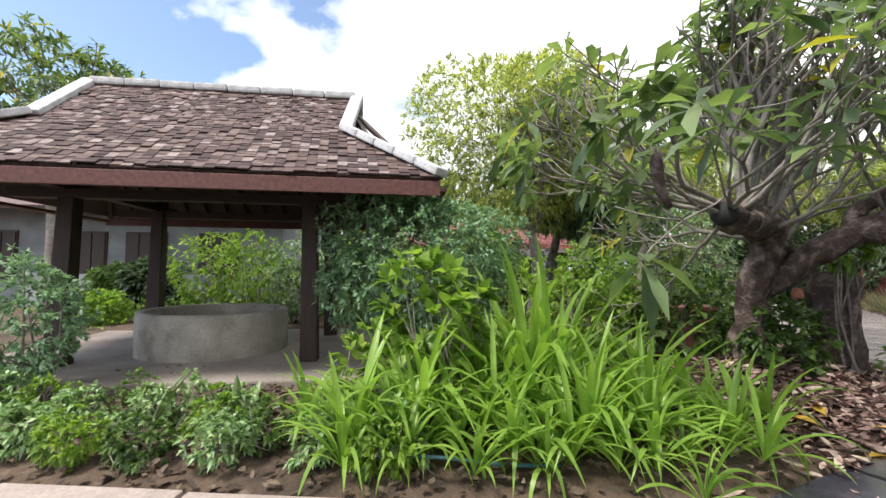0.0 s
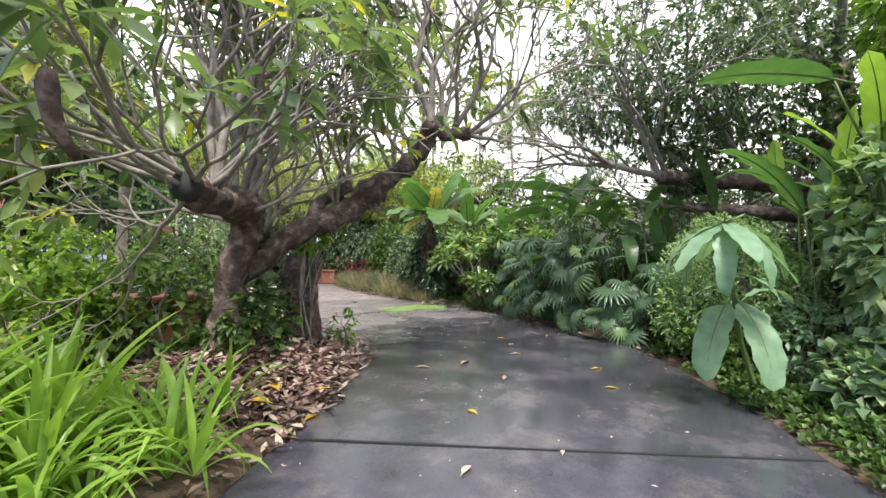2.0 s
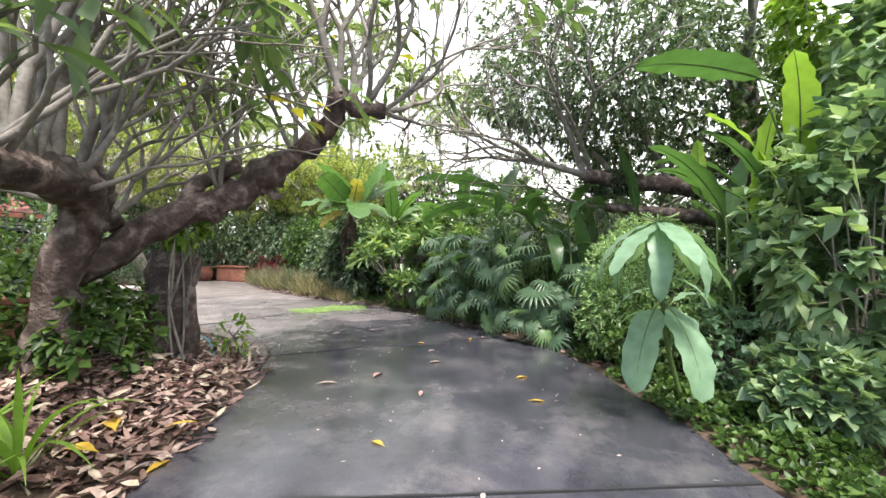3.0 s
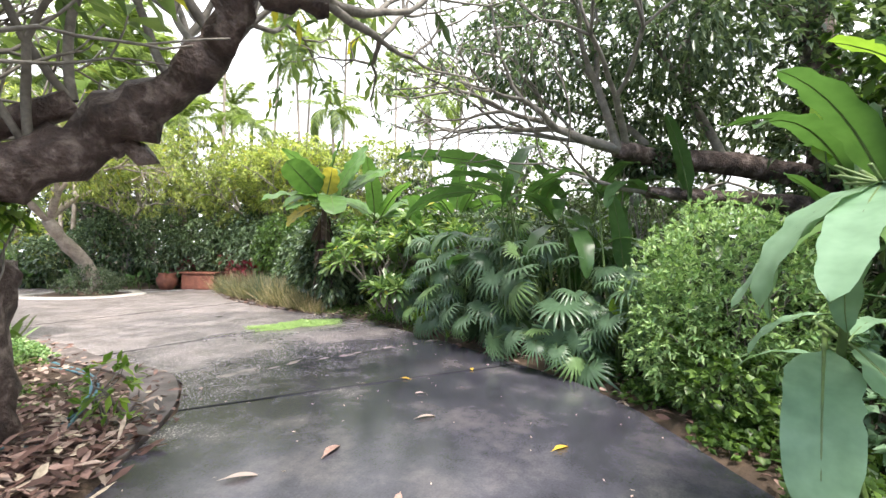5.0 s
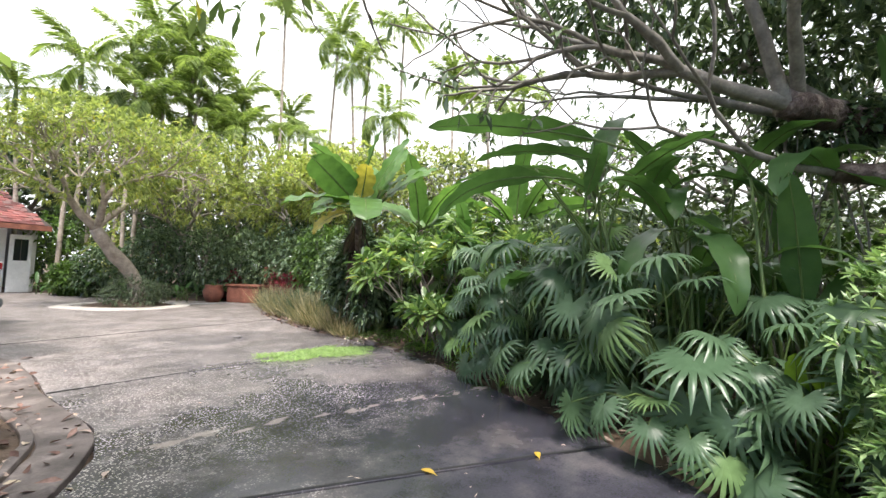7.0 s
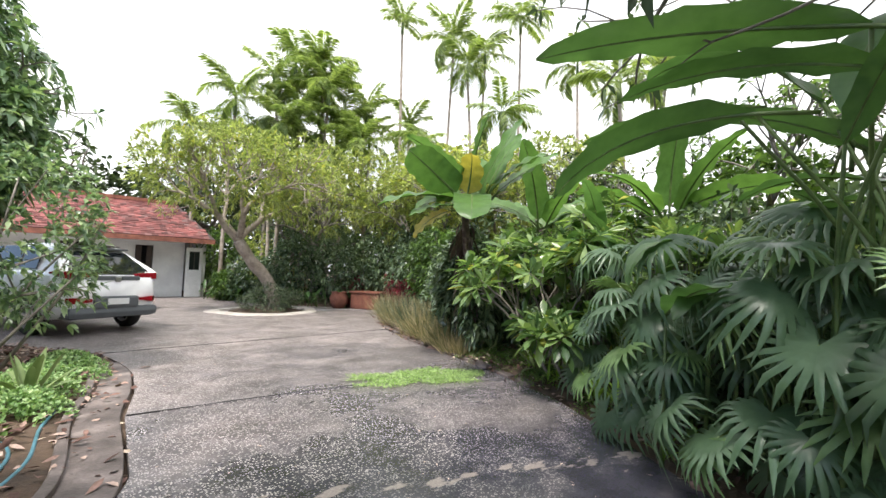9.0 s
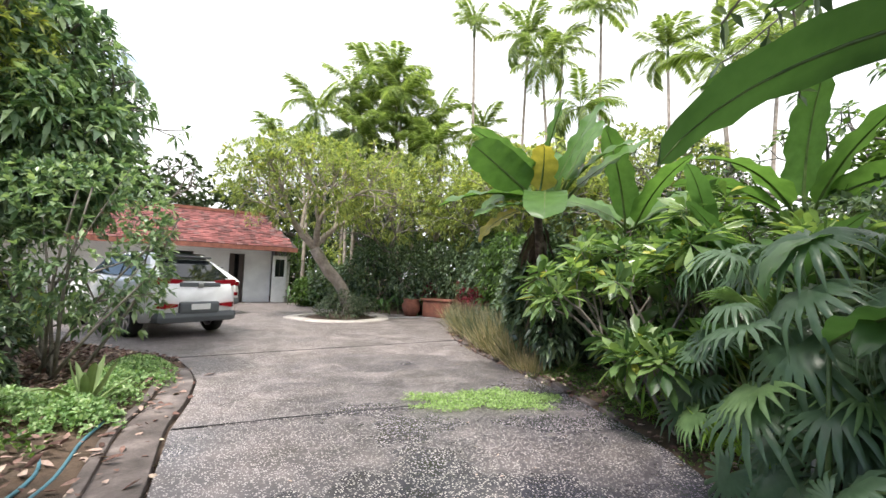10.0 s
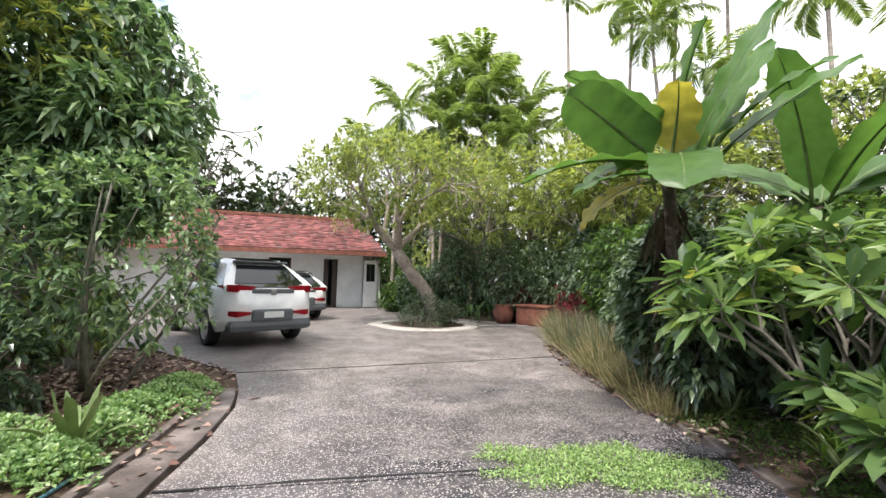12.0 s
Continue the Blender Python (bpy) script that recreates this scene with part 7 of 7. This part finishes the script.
# ---------------- the dark tree on the right and the trees beyond ----------------
def dark_tree():
    o = np.array([9.6, -1.4, 0.0])
    t = thing("dark_tree", tuple(o), "dark mossy tree with long low limbs over the bushes", "tree")
    r = rng(500)
    a = Acc()
    W = lambda *p: smooth_line([np.array(q) - o for q in p], 16)
    tube(a, W((9.6, -1.4, 0), (9.5, -1.2, 1.4), (9.4, -1.1, 2.6), (9.5, -1.0, 4.2)), np.linspace(0.30, 0.18, 16), 12, 0.10, r)
    part("trunk", a, M["bark_dark"], t)
    for p, r0, r1 in ((((9.5, -1.2, 2.2), (9.3, -0.2, 2.45), (8.8, 0.7, 2.5), (8.25, 1.2, 2.52)), 0.17, 0.10), (((8.9, -0.9, 1.85), (8.6, 0.1, 1.95), (8.5, 0.9, 2.05)), 0.12, 0.07)):
        a = Acc()
        tube(a, W(*p), np.linspace(r0, r1, 16), 10, 0.12, r)
        part("limb", a, M["bark_dark"], t)
    a, tips = Acc(), []
    for p, d, ln, rad in (((8.25, 1.2, 2.52), (-0.5, 0.8, 0.28), 0.8, 0.055), ((8.25, 1.2, 2.52), (-0.25, 0.3, 0.9), 0.8, 0.05), ((8.4, 1.1, 2.5), (-0.7, 0.1, 0.6), 0.8, 0.045), ((8.8, 0.7, 2.5), (0.2, 0.9, 0.8), 0.9, 0.05),
                          ((9.2, 0.0, 2.5), (-0.4, 0.3, 1.0), 0.9, 0.06), ((9.5, -1.0, 4.1), (-0.6, 0.9, 0.5), 1.0, 0.08), ((9.5, -1.0, 4.1), (0.3, 0.6, 0.9), 1.0, 0.08), ((9.5, -1.0, 4.1), (-0.8, -0.2, 0.7), 1.0, 0.08),
                          ((8.7, 0.8, 2.5), (-0.3, 0.9, 0.15), 0.9, 0.04), ((8.5, 0.9, 2.05), (-0.5, 0.6, -0.05), 0.7, 0.03)):
        grow(a, r, np.array(p) - o, np.array(d, float), ln, rad, 4, tips, 2, 0.4, 0.12, 0.82, 0.64, 0.5, 6, 5)
    part("twig_frame", a, M["bark_grey"], t)
    lv = Acc()
    whorls(lv, r, tips, 6, 0.11, 0.042, 0.4, "oval", 2)
    P, D = blob_points(r, 1300, np.array([10.2, -0.9, 4.2]) - o, (1.9, 1.9, 1.7), 18, 0.3)
    sprigs(lv, P, D, 6, 0.15, 0.06, r, 0.4, "oval", 0.9, 1)
    P, D = blob_points(r, 1500, np.array([9.0, 0.9, 4.7]) - o, (2.5, 2.6, 1.7), 22, 0.3)
    sprigs(lv, P, D, 6, 0.13, 0.05, r, 0.4, "oval", 0.9, 1)
    for c, rr, n in (((8.6, 2.2, 4.1), (1.7, 1.5, 0.9), 800), ((7.9, 0.6, 3.9), (1.2, 1.3, 0.9), 600), ((9.3, 0.9, 3.3), (1.2, 1.2, 0.6), 600)):
        P, D = blob_points(r, n, np.array(c) - o, rr, 16, 0.2)
        sprigs(lv, P, D, 6, 0.12, 0.045, r, 0.4, "oval", 0.9, 2)
    part("crown", lv, M["dark"], t)


dark_tree()
pole = thing("pole", (9.0, -2.9, 0), "slim white painted pole behind the shrubs", "pole")
a = Acc()
tube(a, [(0, 0, 0), (0, 0, 3), (0, 0, 6)], [0.09, 0.085, 0.08], 14)
part("shaft", a, M["white_pole"], pole)

r_ = rng(515)
for k, (x, y, rx, h) in enumerate(((10.8, 23.6, 1.5, 3.6), (12.6, 22.2, 1.7, 3.8), (14.6, 20.2, 1.8, 3.8), (15.8, 18.2, 1.8, 3.6), (16.6, 15.8, 1.8, 3.6), (16.2, 13.2, 1.8, 3.6), (15.2, 10.8, 1.7, 3.6), (14.6, 8.6, 1.6, 3.2), (14.8, 6.2, 1.7, 3.0), (14.0, 3.2, 1.7, 2.8), (13.0, 0.4, 1.7, 2.8), (11.6, -2.4, 1.6, 2.8), (8.8, -4.2, 1.6, 3.0), (0.8, 14.6, 1.5, 3.6), (-1.2, 14.4, 1.6, 3.8), (-3.0, 13.2, 1.6, 2.2), (1.6, 12.2, 1.0, 1.8), (3.3, 11.5, 0.7, 1.3), (-6.9, 9.4, 0.8, 1.4), (-8.2, 9.9, 0.9, 1.3))):
    shrub("tall_shrub", (x, y, 0), (rx, rx, h * 0.52), 620, 5, 0.21, 0.10, ("mid", "frangi_far", "dark", "mid")[k % 4], "tall dense shrub closing the garden behind the hedge", "shrub", 640 + k, "oval", 0.5, 5, group="tall shrubs", lumps=18, seg=1, lift=h * 0.45)
for k, (x, y, z, rx, h, mat, L, W) in enumerate(((9.5, -1.1, 2.6, 0.75, 1.0, "dark", 0.11, 0.06), (10.62, 7.55, 1.2, 0.5, 1.05, "dark", 0.20, 0.08), (10.42, 7.02, 1.1, 0.36, 0.9, "dark", 0.18, 0.08), (10.9, 7.65, 1.15, 0.6, 1.15, "dark", 0.20, 0.08), (11.15, 8.3, 0.9, 0.5, 0.95, "dark", 0.15, 0.07), (11.1, 6.9, 1.0, 0.6, 1.1, "dark", 0.17, 0.08), (6.7, -1.9, 2.7, 1.1, 1.4, "broad", 0.24, 0.12), (7.3, -1.7, 4.0, 1.1, 0.9, "lime", 0.17, 0.09), (8.2, -2.0, 3.0, 1.3, 1.4, "mid", 0.18, 0.10), (8.9, 0.9, 2.5, 0.45, 0.22, "dark", 0.08, 0.05))):
    shrub("climbing_creeper" if k in (0, 9) else "tall_shrub", (x, y, 0), (rx, rx, h), 520, 5, L, W, mat, "dark creeper hanging from the old tree's limbs" if k in (0, 9) else "tall leafy shrub beside the driveway", "shrub", 660 + k, "oval", 0.4, 5, lumps=12, lift=z)
r_ = rng(520)
for k, (x, y, h, rad, mat) in enumerate(((13.8, -3.6, 5.2, 2.4, "mid"), (15.0, 0.5, 4.6, 2.2, "forest"), (15.5, 4.5, 4.4, 2.0, "mid"), (16.8, 8.6, 4.2, 1.8, "forest"), (10.5, -4.6, 5.4, 2.4, "lime"), (6.8, -4.8, 5.0, 2.4, "mid"), (3.0, -6.0, 5.0, 2.4, "forest"), (17.6, 16.5, 4.4, 1.9, "mid"), (13.0, 20.8, 4.0, 1.5, "dark"), (7.6, -3.2, 3.6, 1.3, "lime"))):
    tree("garden_tree", (x, y, 0), [(0, 0, 0), (0.1, 0, h * 0.25), (0, 0, h * 0.45)], (0, 0, h * 0.64), (rad, rad, h * 0.40), 900, 6, 0.19, 0.085, mat, "leafy garden tree beyond the hedge", 521 + k, rad=0.13, depth=4, seg=1, group="garden trees", shell=0.3)
for k in range(22):
    a_ = -60 + k * 9.0
    d_ = r_.uniform(34, 48)
    x, y = 6 + d_ * math.sin(radians(a_)), 5 + d_ * math.cos(radians(a_))
    h = r_.uniform(8.5, 12) * (1.0 if a_ < 40 else 0.75)
    tree("forest_tree", (x, y, 0), [(0, 0, 0), (0.2, 0, h * 0.3), (0, 0.1, h * 0.5)], (0, 0, h * 0.52), (h * 0.46, h * 0.46, h * 0.50), 620, 7, 0.62, 0.34, "forest", "tall dark tree in the distant tree line", 560 + k, rad=0.3, seg=1, depth=3, group="distant trees", shell=0.4, lumps=20, spread=1.1)

# dry litter cover and hoses
def hose(pts, label):
    a = Acc()
    tube(a, smooth_line(pts, 60), 0.012, 8)
    tagged(part("garden_hose", a, M["hose"]), label=label, category="garden hose", group="garden hoses")


hose([(3.9, 3.95, 0.30), (4.3, 4.12, 0.12), (4.75, 4.65, 0.09), (5.15, 5.25, 0.07), (5.38, 5.9, 0.05), (5.42, 6.6, 0.06), (5.5, 7.2, 0.07), (5.35, 7.45, 0.10)], "pale blue garden hose lying along the gutter strip")
hose([(4.0, 4.05, 0.30), (4.4, 4.30, 0.11), (4.9, 4.9, 0.10), (5.2, 5.5, 0.09), (5.3, 6.1, 0.07), (5.15, 6.5, 0.08), (4.8, 6.6, 0.09)], "second loop of pale blue garden hose on the bed")
hose([(-0.10, 2.40, 0.04), (0.05, 2.34, 0.10), (0.3, 2.32, 0.11), (0.6, 2.33, 0.08), (0.95, 2.4, 0.05)], "blue garden hose looping out of the strap-leaved clumps")
